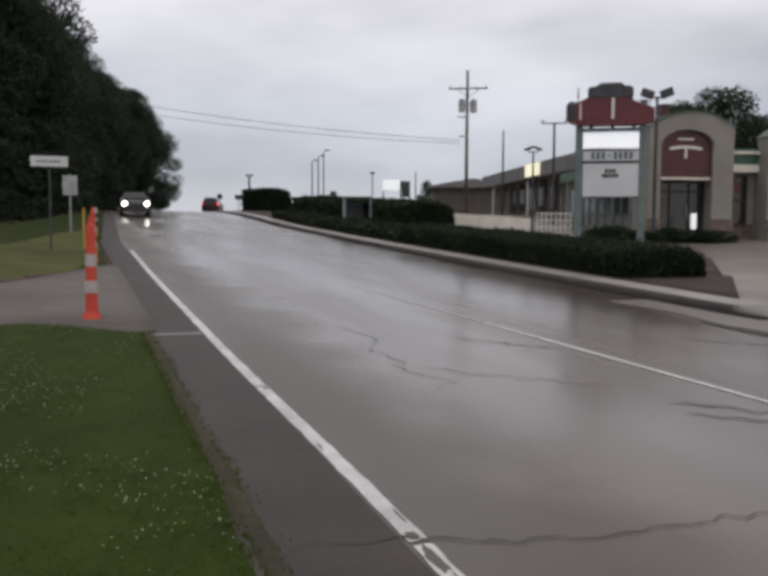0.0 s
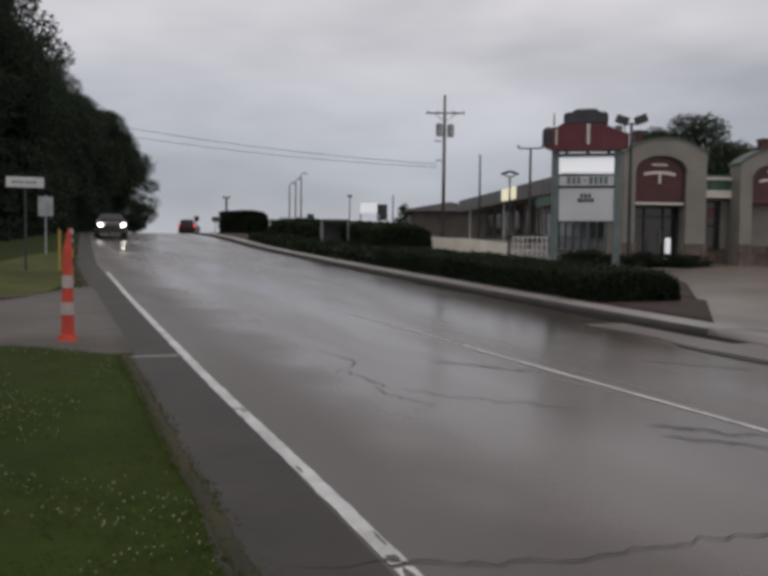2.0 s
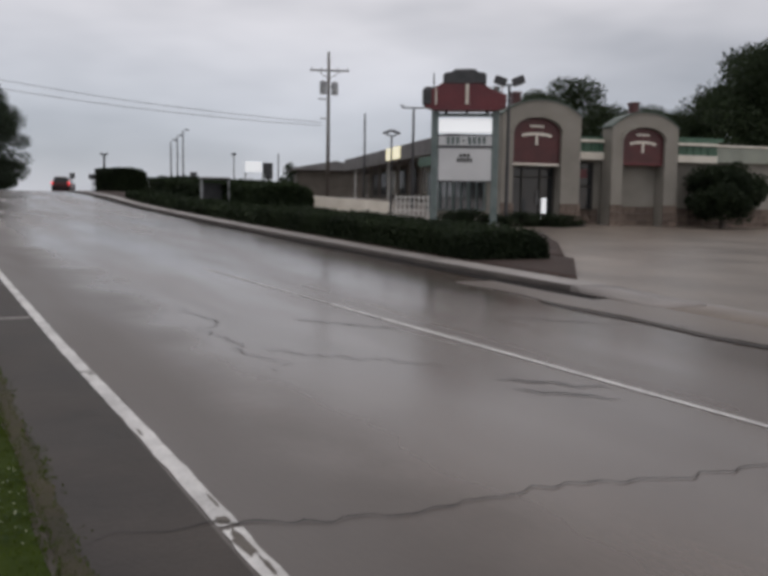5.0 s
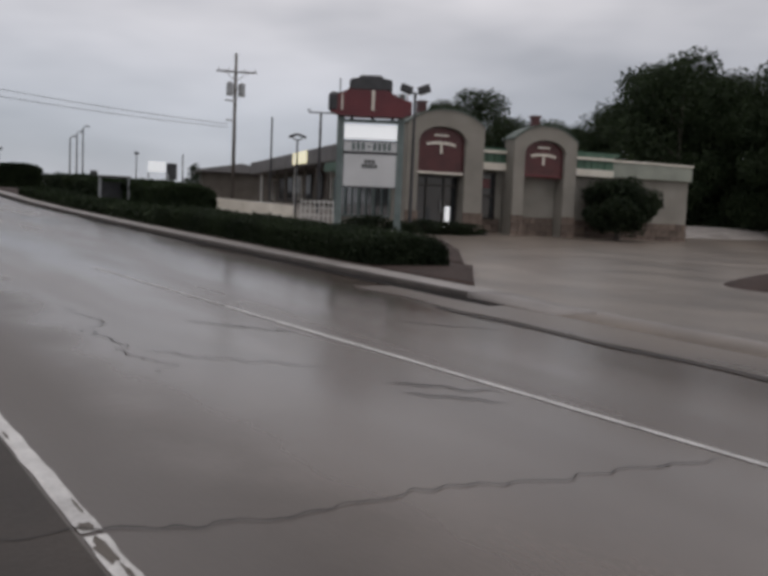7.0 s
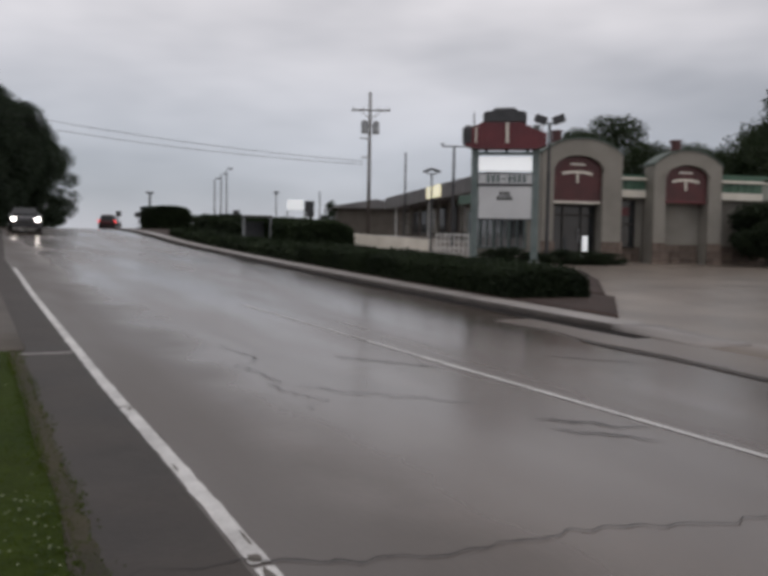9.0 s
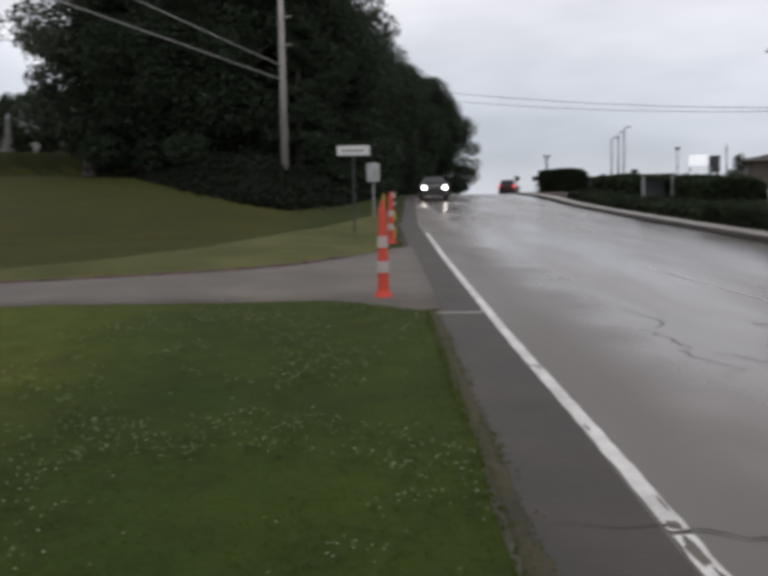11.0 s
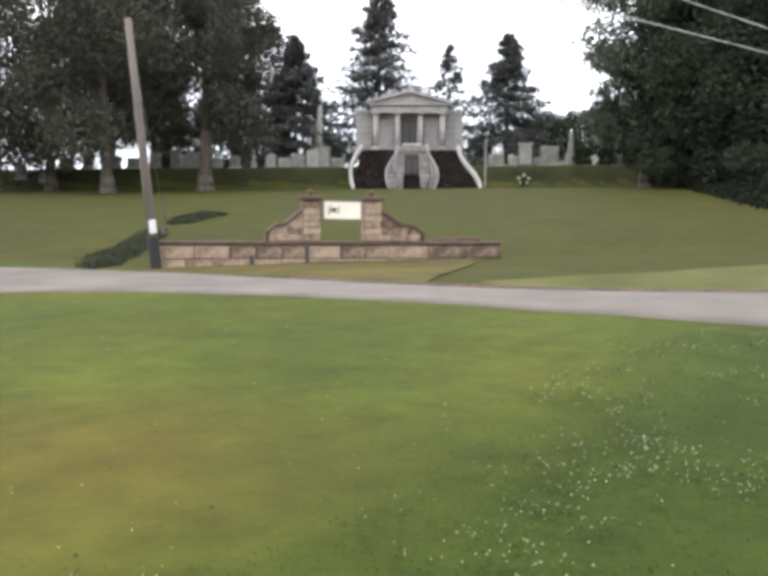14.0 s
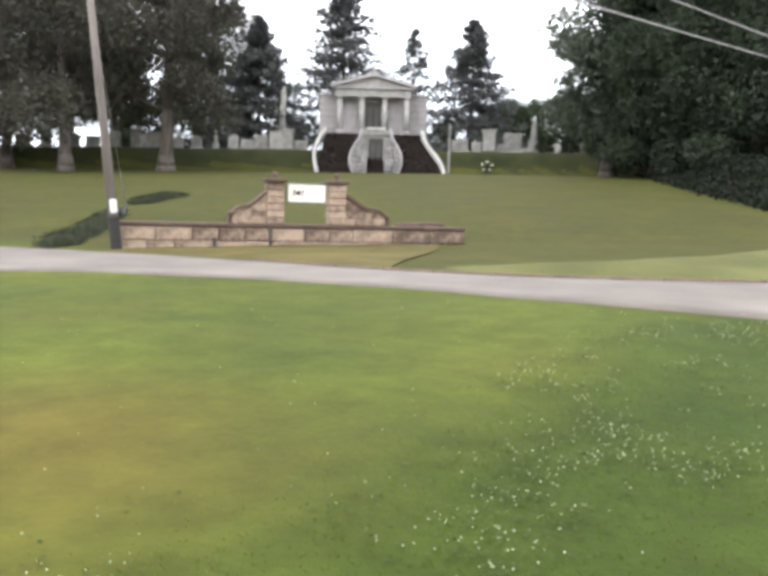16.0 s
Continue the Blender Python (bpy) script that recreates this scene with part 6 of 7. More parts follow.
kinds = {k: headstone(*k) for k in ((0.9, 1.2, "round"), (1.5, 1.5, "slab"), (0.42, 1.6, "obelisk"), (1.05, 1.9, "pillar"), (1.2, 0.8, "slab"), (0.8, 0.9, "round"), (0.24, 1.7, "obelisk"))}
klist = list(kinds)
first = set()
GR = [(27.25, 79, 4, 1.2), (25.35, 78, 3, 1.0), (23.85, 78, 1, 1.05), (22.55, 78, 2, 1.7), (26.2, 80, 5, 1.0), (24.6, 84, 0, 0.8), (21.6, 79, 0, 0.8), (20.3, 80, 5, 1.1), (19.4, 79, 4, 1.0), (18.2, 80, 0, 0.9), (17.2, 79, 2, 1.0), (16.0, 80, 4, 1.1), (15.2, 79, 1, 0.8), (14.4, 80, 3, 0.7),
      (37.6, 80, 4, 1.0), (38.5, 79, 3, 0.95), (39.3, 78, 0, 1.2), (40.2, 79, 1, 0.8), (41.1, 80, 4, 1.0), (42.0, 79, 0, 1.0), (43.1, 80, 2, 1.0), (44.3, 79, 5, 1.1), (46.9, 80, 1, 0.9), (48.0, 79, 3, 0.8), (49.3, 80, 0, 1.1), (50.6, 79, 4, 1.0), (51.7, 82, 5, 1.2), (53.3, 80, 0, 1.0), (54.6, 82, 4, 1.1), (56.0, 80, 2, 1.0), (57.2, 81, 0, 1.0), (45.6, 83, 4, 1.2), (38.0, 88, 5, 1.2), (42.6, 90, 0, 1.2), (47.5, 90, 1, 1.0), (25.9, 90, 0, 1.1), (23.1, 92, 4, 1.0), (20.9, 93, 1, 0.9), (38.95, 84, 6, 3.3)]
rg = random.Random(4)
for az, d, k, s in GR:
    x, y = polar(az, d)
    m = Matrix.Translation((x, y, land(x, y) - 0.03)) @ Matrix.Rotation(radians(32 + rg.uniform(-12, 12)), 4, "Z") @ Matrix.Rotation(radians(rg.uniform(-2.5, 2.5)), 4, "Y")
    src = kinds[klist[k]]
    if k not in first:
        first.add(k)
        src.matrix_basis = m
        o = src
    else:
        o = copy_thing(src, m)
    o.scale = (s, s, s)
for az, d, s in ((21.75, 77.3, 0.95), (20.2, 77.3, 1.1), (18.9, 78, 0.8), (16.2, 77.5, 0.95)):
    o = broadleaf(standing(*polar(az, d)), 1.5, 0.85, 0.05, int(az * 10), M_HEDGE, "clipped dark shrub between the graves", 900, 0.12, 0.05, "cemetery shrubs")
    o.scale = (s, s, s)

# ---- the sign wall at the cemetery's entrance ----
wl0, wr0 = Vector((-16.2, 13.83)), Vector((-10.62, 20.72))
wlen = (wr0 - wl0).length
wdir = math.atan2(wr0.y - wl0.y, wr0.x - wl0.x)
gate = thing("entrance_wall", Matrix.Translation((wl0.x, wl0.y, 0.45)) @ Matrix.Rotation(wdir, 4, "Z"), "low sandstone entrance wall with two piers, scroll wings and a sign", "wall")
inv = gate.matrix_basis.inverted()
bm = bmesh.new()
block(bm, (wlen - 0.04, 0.34, 0.95), (wlen / 2, 0.2, 0.13))
part("core", bm, M_MORTAR, gate)
stone_course(gate, 0.0, wlen, 0.02, -0.12, 0.66, 2, 0.85, 0.12, M_SANDSTONE, 15, 0.016)
bm = bmesh.new()
k = 0.0
while k < wlen - 0.1:
    w = min(1.2, wlen - k)
    block(bm, (w - 0.01, 0.5, 0.085), (k + w / 2, 0.18, 0.60), 0.015)
    k += 1.2
part("coping", bm, M_SANDCAP, gate, "dark brown coping stones")


def on_wall(az):
    """How far along the wall the line of sight at az meets it."""
    az += 0.35
    dx, dy = -math.sin(radians(az)), math.cos(radians(az))
    ex, ey = math.cos(wdir), math.sin(wdir)
    t = (wl0.x * dy - wl0.y * dx) / (ey * dx - ex * dy)
    p = wl0 + Vector((ex, ey)) * t
    return t, p.length


p1, d1 = on_wall(39.25)
p2, d2 = on_wall(35.2)
wz = 0.645
ptop = above(22, 1.5) - 0.45
for s, px in ((-1, p1), (1, p2)):
    bm = bmesh.new()
    block(bm, (0.36, 0.36, ptop - wz - 0.06), (px, 0.2, (ptop + wz - 0.06) / 2))
    pr = part("pier", bm, M_MORTAR, gate, "square sandstone pier")
    for q in range(6):
        h = (ptop - wz - 0.08) / 6
        bm = bmesh.new()
        block(bm, (0.42 + 0.02 * (q % 2), 0.42, h - 0.012), (px, 0.2, wz + (q + 0.5) * h), 0.015)
        part("stone", bm, M_SANDSTONE, pr)
    bm = bmesh.new()
    block(bm, (0.56, 0.56, 0.09), (px, 0.2, ptop), 0.02)
    part("cap", bm, M_SANDCAP, pr)
    bm = bmesh.new()
    tube(bm, (px, 0.2, ptop + 0.03), (px, 0.2, ptop + 0.1), 0.05)
    ball(bm, (px, 0.2, ptop + 0.15), 0.08)
    part("finial", bm, M_SANDCAP, pr)
    far, _ = on_wall(42.15 if s < 0 else 31.85)
    L = abs(far - px) - 0.2
    hh = ptop - wz - 0.2

    def curve(t):
        if t < 0.6:
            return hh * (0.86 - 0.44 * smooth(-0.1, 0.62, t))
        return 0.43 * hh * math.sqrt(max(0.0, 1 - 0.93 * ((t - 0.6) / 0.4) ** 2))

    xs = steps(0, 1, 24)
    bm = bmesh.new()
    slab(bm, [t * L for t in xs], lambda x: 0, lambda x: max(0.01, curve(x / L)), -0.13, 0.13)
    bm.transform(Matrix.Translation((px + s * 0.2, 0.2, wz)) @ Matrix.Diagonal((s, 1, 1, 1)))
    if s < 0:
        bmesh.ops.reverse_faces(bm, faces=bm.faces[:])
    wing = part("wing", bm, M_SANDSTONE, gate, "curved scroll wing of sandstone")
    for q in range(5):
        z0, z1 = hh * q / 5.2, hh * (q + 1) / 5.2
        x = 0.02
        while x < L - 0.15:
            w = 0.26 + 0.1 * ((q * 7 + int(x * 10)) % 3)
            if curve(min(1, (x + w) / L)) > z1 + 0.01 and x + w < L:
                bm = bmesh.new()
                block(bm, (w - 0.012, 0.31, z1 - z0 - 0.012), (px + s * (0.2 + x + w / 2), 0.2, wz + (z0 + z1) / 2), 0.012)
                part("stone", bm, M_SANDSTONE, wing)
            x += w
    bm = bmesh.new()
    slab(bm, [t * L for t in xs], lambda x: max(0.01, curve(x / L)) - 0.005, lambda x: max(0.01, curve(x / L)) + 0.075, -0.19, 0.19)
    block(bm, (0.08, 0.38, 0.3), (L, 0, 0.12), 0.01)
    bm.transform(Matrix.Translation((px + s * 0.2, 0.2, wz)) @ Matrix.Diagonal((s, 1, 1, 1)))
    if s < 0:
        bmesh.ops.reverse_faces(bm, faces=bm.faces[:])
    part("wing_coping", bm, M_SANDCAP, wing)
s0, e0 = on_wall(38.44)
s1, e1 = on_wall(35.95)
z0, z1 = above(22, 0.12) - 0.45, above(22, 1.33) - 0.45
bm = bmesh.new()
block(bm, (s1 - s0, 0.06, z1 - z0), ((s0 + s1) / 2, 0.1, (z0 + z1) / 2), 0.01)
board = part("sign_board", bm, M_CREAM, gate, "cream-white sign board with dark lettering")
bm = bmesh.new()
for x in (s0, s1):
    block(bm, (0.03, 0.08, z1 - z0 + 0.03), (x, 0.1, (z0 + z1) / 2))
for z in (z0, z1):
    block(bm, (s1 - s0, 0.08, 0.03), ((s0 + s1) / 2, 0.1, z))
part("sign_frame", bm, M_SIGNGREY, board)
for i, (x, h) in enumerate(((0.16, 0.2), (0.24, 0.1), (0.31, 0.12), (0.40, 0.18))):
    bm = bmesh.new()
    block(bm, (0.03 if h > 0.15 else 0.06, 0.01, h), (s0 + x * 0.95, 0.063, (z0 + z1) / 2), 0.003, Matrix.Rotation(radians(12), 4, "Y"))
    part("letter_bar", bm, M_BLACK, board)
# iron pipes before the wall
for az, h in ((39.6, 0.62), (43.2, 0.34), (41.6, 0.14)):
    t, d = on_wall(az)
    bm = bmesh.new()
    tube(bm, (t, -0.09, -0.2), (t, -0.09, h - 0.05), 0.045)
    part("drain_pipe", bm, M_SIGNDARK, gate)
# the dark strip that climbs the slope, and a low block of stone on the lawn
def run_wall(name, pts, h, w, mat, label):
    ob = thing(name, Matrix(), label, "wall")
    for (x0, y0), (x1, y1) in zip(pts, pts[1:]):
        n = max(2, int(math.hypot(x1 - x0, y1 - y0) / 0.9))
        for i in range(n):
            a = Vector((x0 + (x1 - x0) * i / n, y0 + (y1 - y0) * i / n))
            b = Vector((x0 + (x1 - x0) * (i + 1) / n, y0 + (y1 - y0) * (i + 1) / n))
            c = (a + b) / 2
            bm = bmesh.new()
            block(bm, ((b - a).length - 0.012, w, h + 0.4), (c.x, c.y, land(c.x, c.y) + h / 2 - 0.2), 0.03, Matrix.Rotation(math.atan2(b.y - a.y, b.x - a.x), 4, "Z"))
            part("stone", bm, mat, ob)
    return ob


def ivy_bed(pts, w, h, label):
    """A low dark bed that follows the slope."""
    ob = thing("ivy_bed", Matrix(), label, "ground cover")
    path = []
    for (x0, y0), (x1, y1) in zip(pts, pts[1:]):
        path += [(x0 + (x1 - x0) * i / 12, y0 + (y1 - y0) * i / 12) for i in range(12)]

    def place(u, k):
        x, y = path[k]
        x2, y2 = path[min(k + 1, len(path) - 1)] if k + 1 < len(path) else path[k]
        x1, y1 = path[max(0, k - 1)]
        dx, dy = x2 - x1, y2 - y1
        ln = math.hypot(dx, dy) or 1.0
        taper = min(1.0, (len(path) - 1 - k) / 8 + 0.15, k / 3 + 0.1)
        x, y = x - dy / ln * u * w * taper, y + dx / ln * u * w * taper
        return (x, y, land(x, y) - 0.03 + (h + 0.05 * noise.noise((k * 0.8, u, 0))) * (1 - u * u) * taper)

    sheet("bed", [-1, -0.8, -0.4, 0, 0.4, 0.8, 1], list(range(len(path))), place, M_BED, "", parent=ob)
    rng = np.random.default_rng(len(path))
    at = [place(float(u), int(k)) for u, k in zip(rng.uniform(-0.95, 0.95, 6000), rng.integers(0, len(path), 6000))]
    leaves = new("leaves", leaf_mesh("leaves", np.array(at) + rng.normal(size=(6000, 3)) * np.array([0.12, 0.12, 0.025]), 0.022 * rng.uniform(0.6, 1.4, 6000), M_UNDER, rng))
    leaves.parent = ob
    return ob


ivy_bed([(-17.5, 12.9), (-19.9, 15.5), (-22.4, 18.6), (-24.9, 21.5)], 0.5, 0.3, "low dark bed climbing the slope beside the wall")
ivy_bed([(-25.9, 22.9), (-27.2, 25.3), (-28.2, 28.0)], 0.62, 0.24, "dark patch higher up the lawn")
run_wall("lawn_edging", [polar(31.3, 27), polar(28.3, 27.6)], 0.12, 0.4, M_SANDCAP, "low dark stone edging on the lawn")
run_wall("lane_edging", [(x, lane_far(x) + 0.08) for x in (-11.5, -9.5, -7.5, -5.5, -3.8, -2.4, -1.3, -0.4)], 0.06, 0.16, M_SANDCAP, "low brown stone edging along the lane")


# ---- roadside posts and signs ----
def channelizer(az, d, h, label, bands):
    x, y = polar(az, d)
    ob = thing("traffic_channelizer", Matrix.Translation((x, y, land(x, y) + 0.01)), label, "traffic cone", "traffic channelizers")
    bm = bmesh.new()
    tube(bm, (0, 0, 0.0), (0, 0, 0.09), 0.13, 0.105, 14)
    part("base", bm, M_ORANGE, ob)
    for k, (a, b, m) in enumerate(bands):
        ra, rb = 0.082 - 0.028 * a, 0.082 - 0.028 * b
        bm = bmesh.new()
        e = 0.006 if m is M_REFLECT else 0.0
        tube(bm, (0, 0, a * h + 0.05), (0, 0, b * h + 0.05), ra + e, rb + e, 14)
        part("band" if m is M_REFLECT else "barrel", bm, m, ob)
    bm = bmesh.new()
    tube(bm, (0, 0, h + 0.04), (0, 0, h + 0.10), 0.055, 0.035, 12)
    block(bm, (0.05, 0.025, 0.1), (0, 0, h + 0.13), 0.01)
    part("handle", bm, M_ORANGE, ob)
    return ob


BANDS = [(0, 0.26, M_ORANGE), (0.26, 0.40, M_REFLECT), (0.40, 0.56, M_ORANGE), (0.56, 0.70, M_REFLECT), (0.70, 0.86, M_ORANGE), (0.86, 1.0, M_ORANGE)]
channelizer(-1.2, 11.5, 1.12, "orange channelizer with white bands at the lane's corner", BANDS)
channelizer(-1.35, 21.5, 1.1, "weathered orange channelizer further along the verge", BANDS)
mx, my = 0.52, 23.5
mk = thing("marker_post", Matrix.Translation((mx, my, land(mx, my))), "thin yellow and black marker post with a white tip", "marker post")
hm = above(23.5, 0.95) - land(mx, my)
for a, b, m in ((0, 0.25, M_YELLOW), (0.25, 0.4, M_BLACK), (0.4, 0.6, M_YELLOW), (0.6, 0.72, M_BLACK), (0.72, 0.8, M_REFLECT), (0.8, 0.88, M_BLACK), (0.88, 1.0, M_REFLECT)):
    bm = bmesh.new()
    block(bm, (0.14, 0.06, (b - a) * hm), (0, 0, (a + b) / 2 * hm), 0.01)
    part("band", bm, m, mk)
yx, yy = 0.28, 26.0
yp = thing("marker_post", Matrix.Translation((yx, yy, land(yx, yy))), "slim yellow marker post on the verge", "marker post")
bm = bmesh.new()
block(bm, (0.07, 0.04, above(26, 0.9) - land(yx, yy)), (0, 0, (above(26, 0.9) - land(yx, yy)) / 2), 0.01)
part("post", bm, M_YELLOW, yp)

sx0, sy0 = polar(1.12, 25)
ss = thing("street_name_sign", facing(sx0, sy0, 0), "white street-name sign on a thin dark post", "street sign")
gs = land(sx0, sy0)
bm = bmesh.new()
tube(bm, (0, 0, -0.2), (0, 0, above(25, 3.4) - gs), 0.03)
part("post", bm, M_SIGNDARK, ss)
bm = bmesh.new()
block(bm, (0.94, 0.03, 0.28), (0, -0.03, above(25, 3.73) - gs), 0.008)
pl = part("plate", bm, M_BOARD, ss, "white rectangular name plate")
for k, x in enumerate((-0.28, -0.18, -0.08, 0.04, 0.14, 0.24)):
    bm = bmesh.new()
    block(bm, (0.065, 0.006, 0.07), (x, -0.047, above(25, 3.73) - gs))
    part("letter_bar", bm, M_SIGNGREY, pl)
qx, qy = polar(-0.05, 34)
rs = thing("road_sign", facing(qx, qy, 0), "grey back of a road sign on a steel post", "road sign")
gq = land(qx, qy)
bm = bmesh.new()
tube(bm, (0, 0.04, -0.2), (0, 0.04, above(34, 3.0) - gq), 0.035)
part("post", bm, M_GALV, rs)
bm = bmesh.new()
block(bm, (0.52, 0.03, 0.72), (0, 0, above(34, 2.3) - gq), 0.01)
part("plate", bm, M_GALV, rs, "bare grey sign back")


# ---- cars far up the road ----
def wheel(host, x, y, r):
    bm = bmesh.new()
    tube(bm, (x - 0.1, y, r), (x + 0.1, y, r), r, n=18)
    w = part("wheel", bm, M_TYRE, host)
    bm = bmesh.new()
    tube(bm, (x - 0.11, y, r), (x + 0.11, y, r), r * 0.62, n=14)
    part("rim", bm, M_GALV, w)


def car(m, prof, glass, width, paint, label, front_lit, wheels, r):
    ob = thing("car", m, label, "car")
    ys = [p[0] for p in prof]
    bm = bmesh.new()

    def at(tab, y):
        for (a, b), (c, d) in zip(tab, tab[1:]):
            if a <= y <= c:
                return b + (d - b) * (y - a) / (c - a)
        return tab[-1][1]

    rows = []
    for y in steps(ys[0], ys[-1], 30):
        top = at(prof, y)
        belt = min(top, at(glass, y))
        w = width / 2 * (1 - 0.12 * smooth(0.75, 1.0, abs(y - (ys[0] + ys[-1]) / 2) / ((ys[-1] - ys[0]) / 2)))
        roof = w - 0.32 * min(1.0, max(0.0, (top - belt) / 0.45)) - 0.04
        rows.append([bm.verts.new(c) for c in ((-w * 0.94, y, 0.25), (-w, y, 0.5), (-w * 0.98, y, belt), (-roof, y, top), (roof, y, top), (w * 0.98, y, belt), (w, y, 0.5), (w * 0.94, y, 0.25))])
    for a, b in zip(rows, rows[1:]):
        for i in range(8):
            bm.faces.new((a[i], b[i], b[(i + 1) % 8], a[(i + 1) % 8]))
    bm.faces.new(rows[0])
    bm.faces.new(rows[-1][::-1])
    bmesh.ops.recalc_face_normals(bm, faces=bm.faces[:])
    part("body", bm, paint, ob, smooth_shade=False)
    for wx in (-width / 2 + 0.1, width / 2 - 0.1):
        for wy in wheels:
            wheel(ob, wx, wy, r)
    return ob


CY = 56.0
cx = course(2.6, CY)
sedan = car(Matrix.Translation((cx, CY, road_z(CY))) @ Matrix.Rotation(radians(-2), 4, "Z"), [(-2.35, 0.6), (-2.2, 0.78), (-1.1, 0.98), (-0.4, 1.4), (0.7, 1.45), (1.6, 1.08), (2.3, 1.0), (2.4, 0.6)], [(-2.35, 0.8), (-1.1, 0.95), (2.4, 0.98)], 1.8, M_CARBLACK, "dark sedan with headlights on, coming down the wet road", True, (-1.4, 1.35), 0.32)
for s in (-1, 1):
    bm = bmesh.new()
    ball(bm, (s * 0.64, -2.37, 0.68), 0.13, 0.8, 10)
    part("headlight", bm, M_HEADLIGHT, sedan, "lit white headlight")
bm = bmesh.new()
block(bm, (1.25, 0.05, 0.16), (0, -2.33, 0.5), 0.02)
part("grille", bm, M_TYRE, sedan)
bm = bmesh.new()
slab(bm, [-0.62, 0.62], lambda x: -0.02, lambda x: 0.02, -0.36, 0.36)
bm.transform(Matrix.Translation((0, -0.79, 1.2)) @ Matrix.Rotation(radians(31), 4, "X"))
part("windscreen", bm, M_GLASS, sedan)
CY2 = 94.0
cx2 = course(7.2, CY2)
suv = car(Matrix.Translation((cx2, CY2, road_z(CY2))) @ Matrix.Rotation(radians(-16), 4, "Z"), [(-2.3, 0.9), (-2.25, 1.05), (-2.0, 1.68), (0.4, 1.72), (1.1, 1.15), (2.2, 1.05), (2.35, 0.7)], [(-2.3, 1.0), (2.35, 1.05)], 1.85, M_CARMAROON, "dark red sport utility car driving away up the road", False, (-1.4, 1.4), 0.36)
for s in (-1, 1):
    bm = bmesh.new()
    block(bm, (0.16, 0.1, 0.34), (s * 0.8, -2.24, 1.0), 0.03)
    part("tail_light", bm, M_TAILLIGHT, suv, "lit red tail light")
bm = bmesh.new()
slab(bm, [-0.62, 0.62], lambda x: -0.02, lambda x: 0.02, -0.24, 0.24)
bm.transform(Matrix.Translation((0, -2.16, 1.38)) @ Matrix.Rotation(radians(68), 4, "X"))
part("rear_window", bm, M_GLASS, suv)
bm = bmesh.new()
block(bm, (1.7, 0.14, 0.2), (0, -2.34, 0.55), 0.04)
part("bumper", bm, M_TYRE, suv)

# ---- lawn growth near the walker ----
rngb = np.random.default_rng(5)


def lawn_points(n, rmin, rmax, a0, a1, power=0.5):
    r = rmin + (rmax - rmin) * rngb.random(n) ** power
    a = np.radians(rngb.uniform(a0, a1, n))
    x, y = -r * np.sin(a), r * np.cos(a)
    ok = np.array([(xx < 0.72 + 0.1 * noise.noise((yy * 0.9, 2, 0))) and not (lane_near(xx) - 0.05 < yy < lane_far(xx) + 0.1) for xx, yy in zip(x, y)])
    return x[ok], y[ok]


def blades(name, x, y, hmin, hmax, wide, mat, label):
    n = len(x)
    z = np.array([ground_z(a, b) for a, b in zip(x, y)])
    h = rngb.uniform(hmin, hmax, n)
    an = rngb.uniform(0, 2 * math.pi, n)
    lean = rngb.normal(size=(n, 2)) * h[:, None] * 0.55
    w = wide * rngb.uniform(0.6, 1.3, n)
    base = np.stack([x, y, z - 0.005], 1)
    side = np.stack([np.cos(an) * w, np.sin(an) * w, np.zeros(n)], 1)
    tip = base + np.stack([lean[:, 0], lean[:, 1], h], 1)
    v = np.stack([base - side, base + side, tip], 1).reshape(-1, 3)
    me = bpy.data.meshes.new(name)
    me.from_pydata(v.tolist(), [], np.arange(3 * n).reshape(-1, 3).tolist())
    me.materials.append(mat)
    return tagged(new(name, me), label, "grass", kind="stuff")


def lushness(a, b):
    """How thick the clover stands: high in the strip beside the road, in tufts."""
    return smooth(-0.5, 0.5, a + 3.0 + 0.9 * noise.noise((a * 0.6, b * 0.6, 5))) * smooth(-0.25, 0.4, noise.noise((a * 0.9, b * 0.9, 8)) + 0.6 * noise.noise((a * 3.1, b * 3.1, 3)))


x, y = lawn_points(70000, 2.4, 11, -14, 64, 0.75)
thin = np.array([rngb.random() < (1 - smooth(3.5, 10.5, math.hypot(a, b))) * (0.05 + 0.95 * smooth(-3.4, -2.2, a)) for a, b in zip(x, y)])
x, y = x[thin], y[thin]
blades("grass", x, y, 0.008, 0.028, 0.005, M_BLADE, "short wet mown grass blades")
# ragged grass at the road's edge
yy = rngb.uniform(2.4, 11.0, 4500)
xx = 0.78 + 0.07 * np.array([noise.noise((t * 0.9, 2, 0)) for t in yy]) + rngb.normal(size=4500) * 0.045
blades("grass", xx, yy, 0.01, 0.03, 0.006, M_BLADE, "ragged taller grass along the road edge")
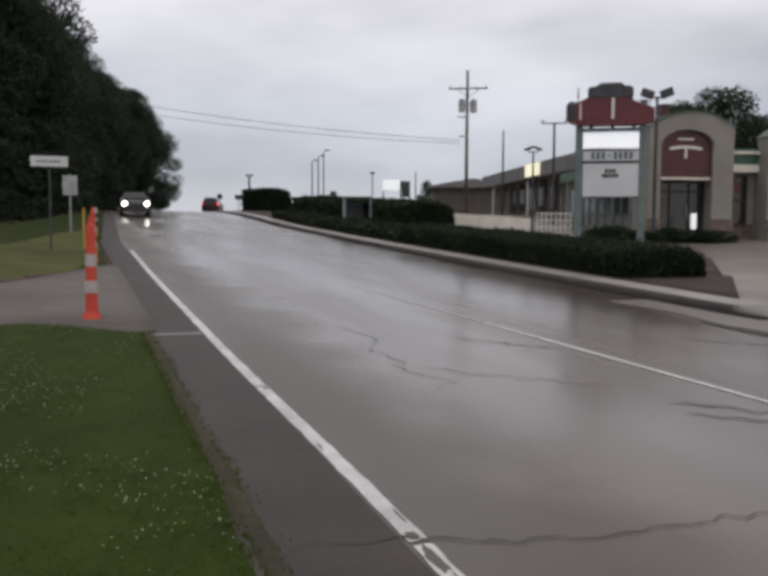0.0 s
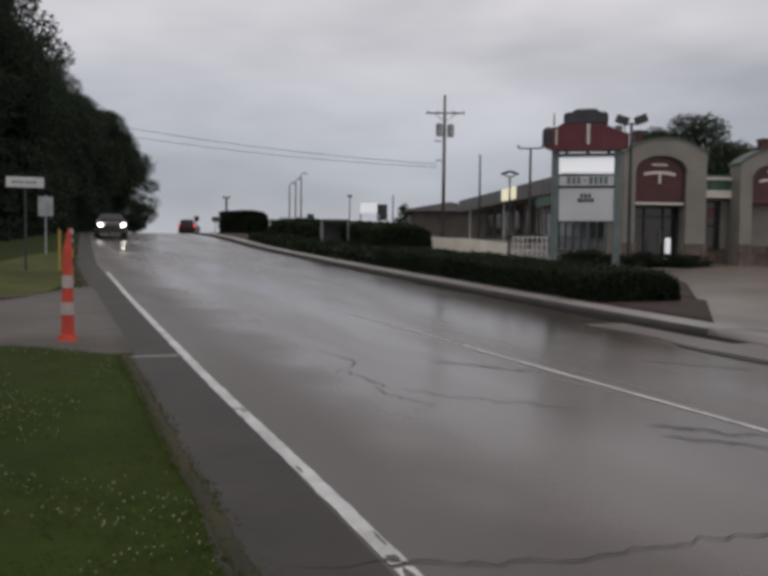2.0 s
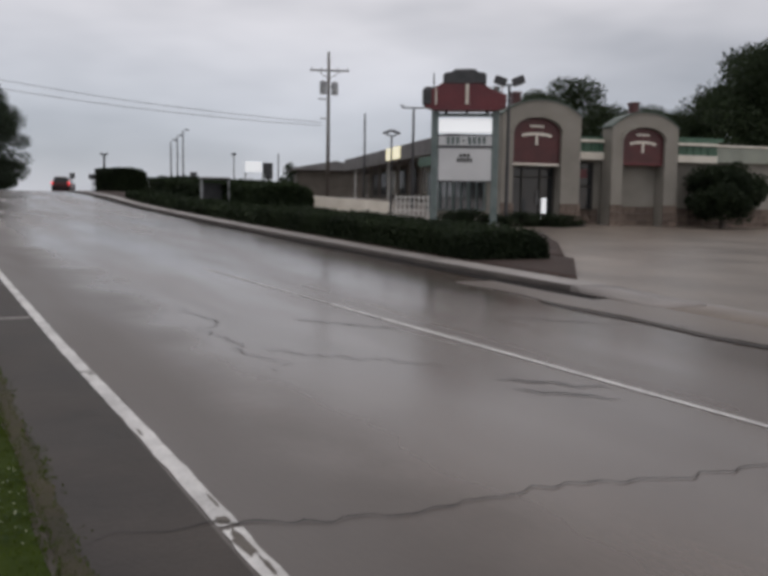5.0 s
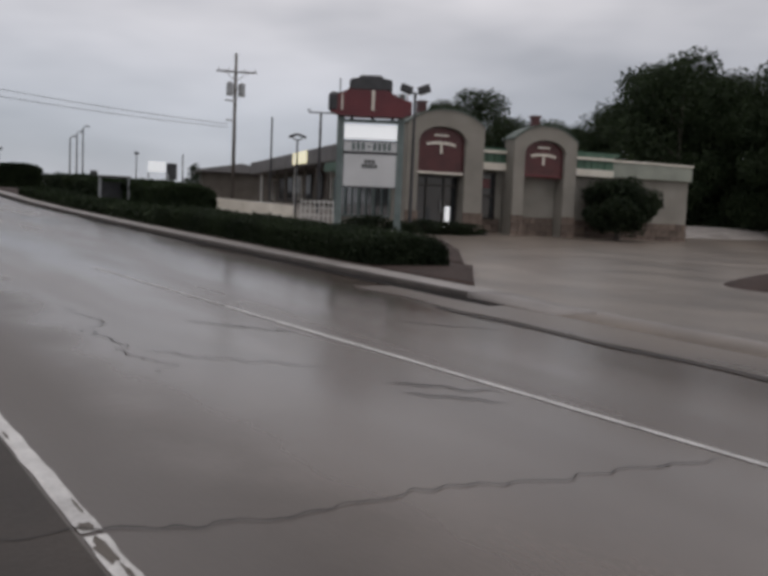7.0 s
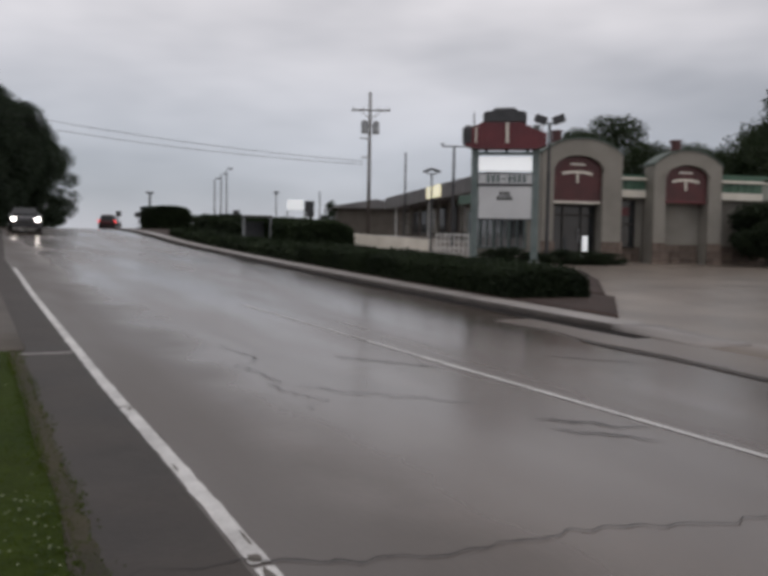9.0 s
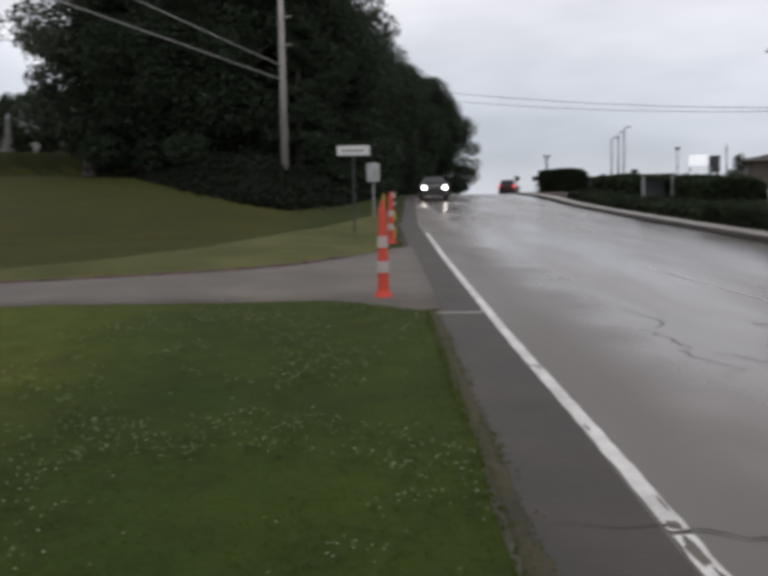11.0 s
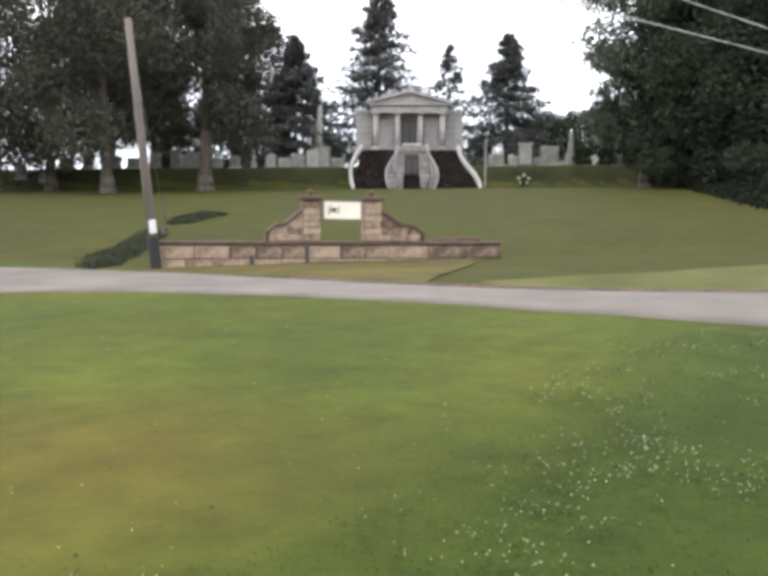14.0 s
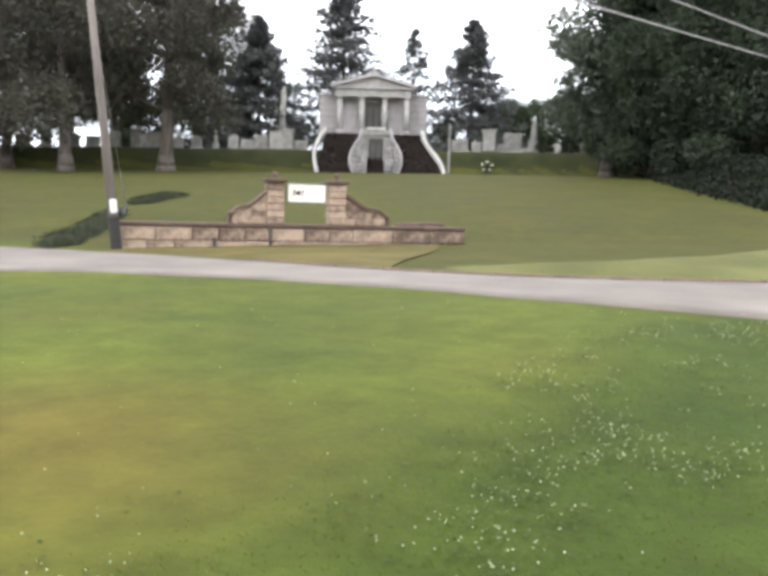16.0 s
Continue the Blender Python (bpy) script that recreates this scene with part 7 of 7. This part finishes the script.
# clover heads
x, y = lawn_points(24000, 2.4, 11.3, -14, 60, 0.75)
keep = np.array([rngb.random() < 0.004 + 0.42 * lushness(a, b) ** 2 for a, b in zip(x, y)])
x, y = x[keep], y[keep]
octa = np.array([(1, 0, 0), (0, 1, 0), (-1, 0, 0), (0, -1, 0), (0, 0, 1), (0, 0, -1)], float)
tri = np.array([(0, 1, 4), (1, 2, 4), (2, 3, 4), (3, 0, 4), (1, 0, 5), (2, 1, 5), (3, 2, 5), (0, 3, 5)])
z = np.array([ground_z(a, b) for a, b in zip(x, y)]) + rngb.uniform(0.03, 0.085, len(x))
v = (np.stack([x, y, z], 1)[:, None, :] + octa[None] * rngb.uniform(0.0035, 0.007, len(x))[:, None, None]).reshape(-1, 3)
me = bpy.data.meshes.new("clover")
me.from_pydata(v.tolist(), [], (np.arange(len(x))[:, None, None] * 6 + tri[None]).reshape(-1, 3).tolist())
me.materials.append(M_CLOVER)
tagged(new("clover", me), "scattered white clover heads in the lawn", "clover", kind="stuff")
# clover leaves under the heads
x, y = lawn_points(60000, 2.4, 11.3, -14, 60, 0.75)
keep = np.array([rngb.random() < 0.4 * lushness(a, b) for a, b in zip(x, y)])
x, y = x[keep], y[keep]
n = len(x)
z = np.array([ground_z(a, b) for a, b in zip(x, y)]) + rngb.uniform(0.012, 0.045, n)
an = rngb.uniform(0, 2 * math.pi, n)[:, None] + np.array([0, 1.57, 3.14, 4.71])[None]
rad = rngb.uniform(0.008, 0.016, n)[:, None]
tilt = rngb.normal(size=(n, 2)) * 0.25
px, py = rad * np.cos(an), rad * np.sin(an)
v = np.stack([x[:, None] + px, y[:, None] + py, z[:, None] + px * tilt[:, :1] + py * tilt[:, 1:]], 2).reshape(-1, 3)
me = bpy.data.meshes.new("clover_leaves")
me.from_pydata(v.tolist(), [], np.arange(4 * n).reshape(-1, 4).tolist())
me.materials.append(M_CLOVERLEAF)
tagged(new("clover_leaves", me), "tufts of dark green clover leaves beside the road", "clover", kind="stuff")
# grit along the edge of the asphalt
sheet("edge_soil", [0.0, 0.5, 1.0], steps(-3, 11, 160), lambda u, yy: (0.74 + 0.11 * u * (1 + 0.5 * noise.noise((yy * 1.7, 4, 0)) + 0.4 * noise.noise((yy * 6.1, 9, 0))), yy, road_z(yy) + 0.012 - 0.012 * abs(2 * u - 1)), M_SOIL, "brown grit and soil along the asphalt edge")
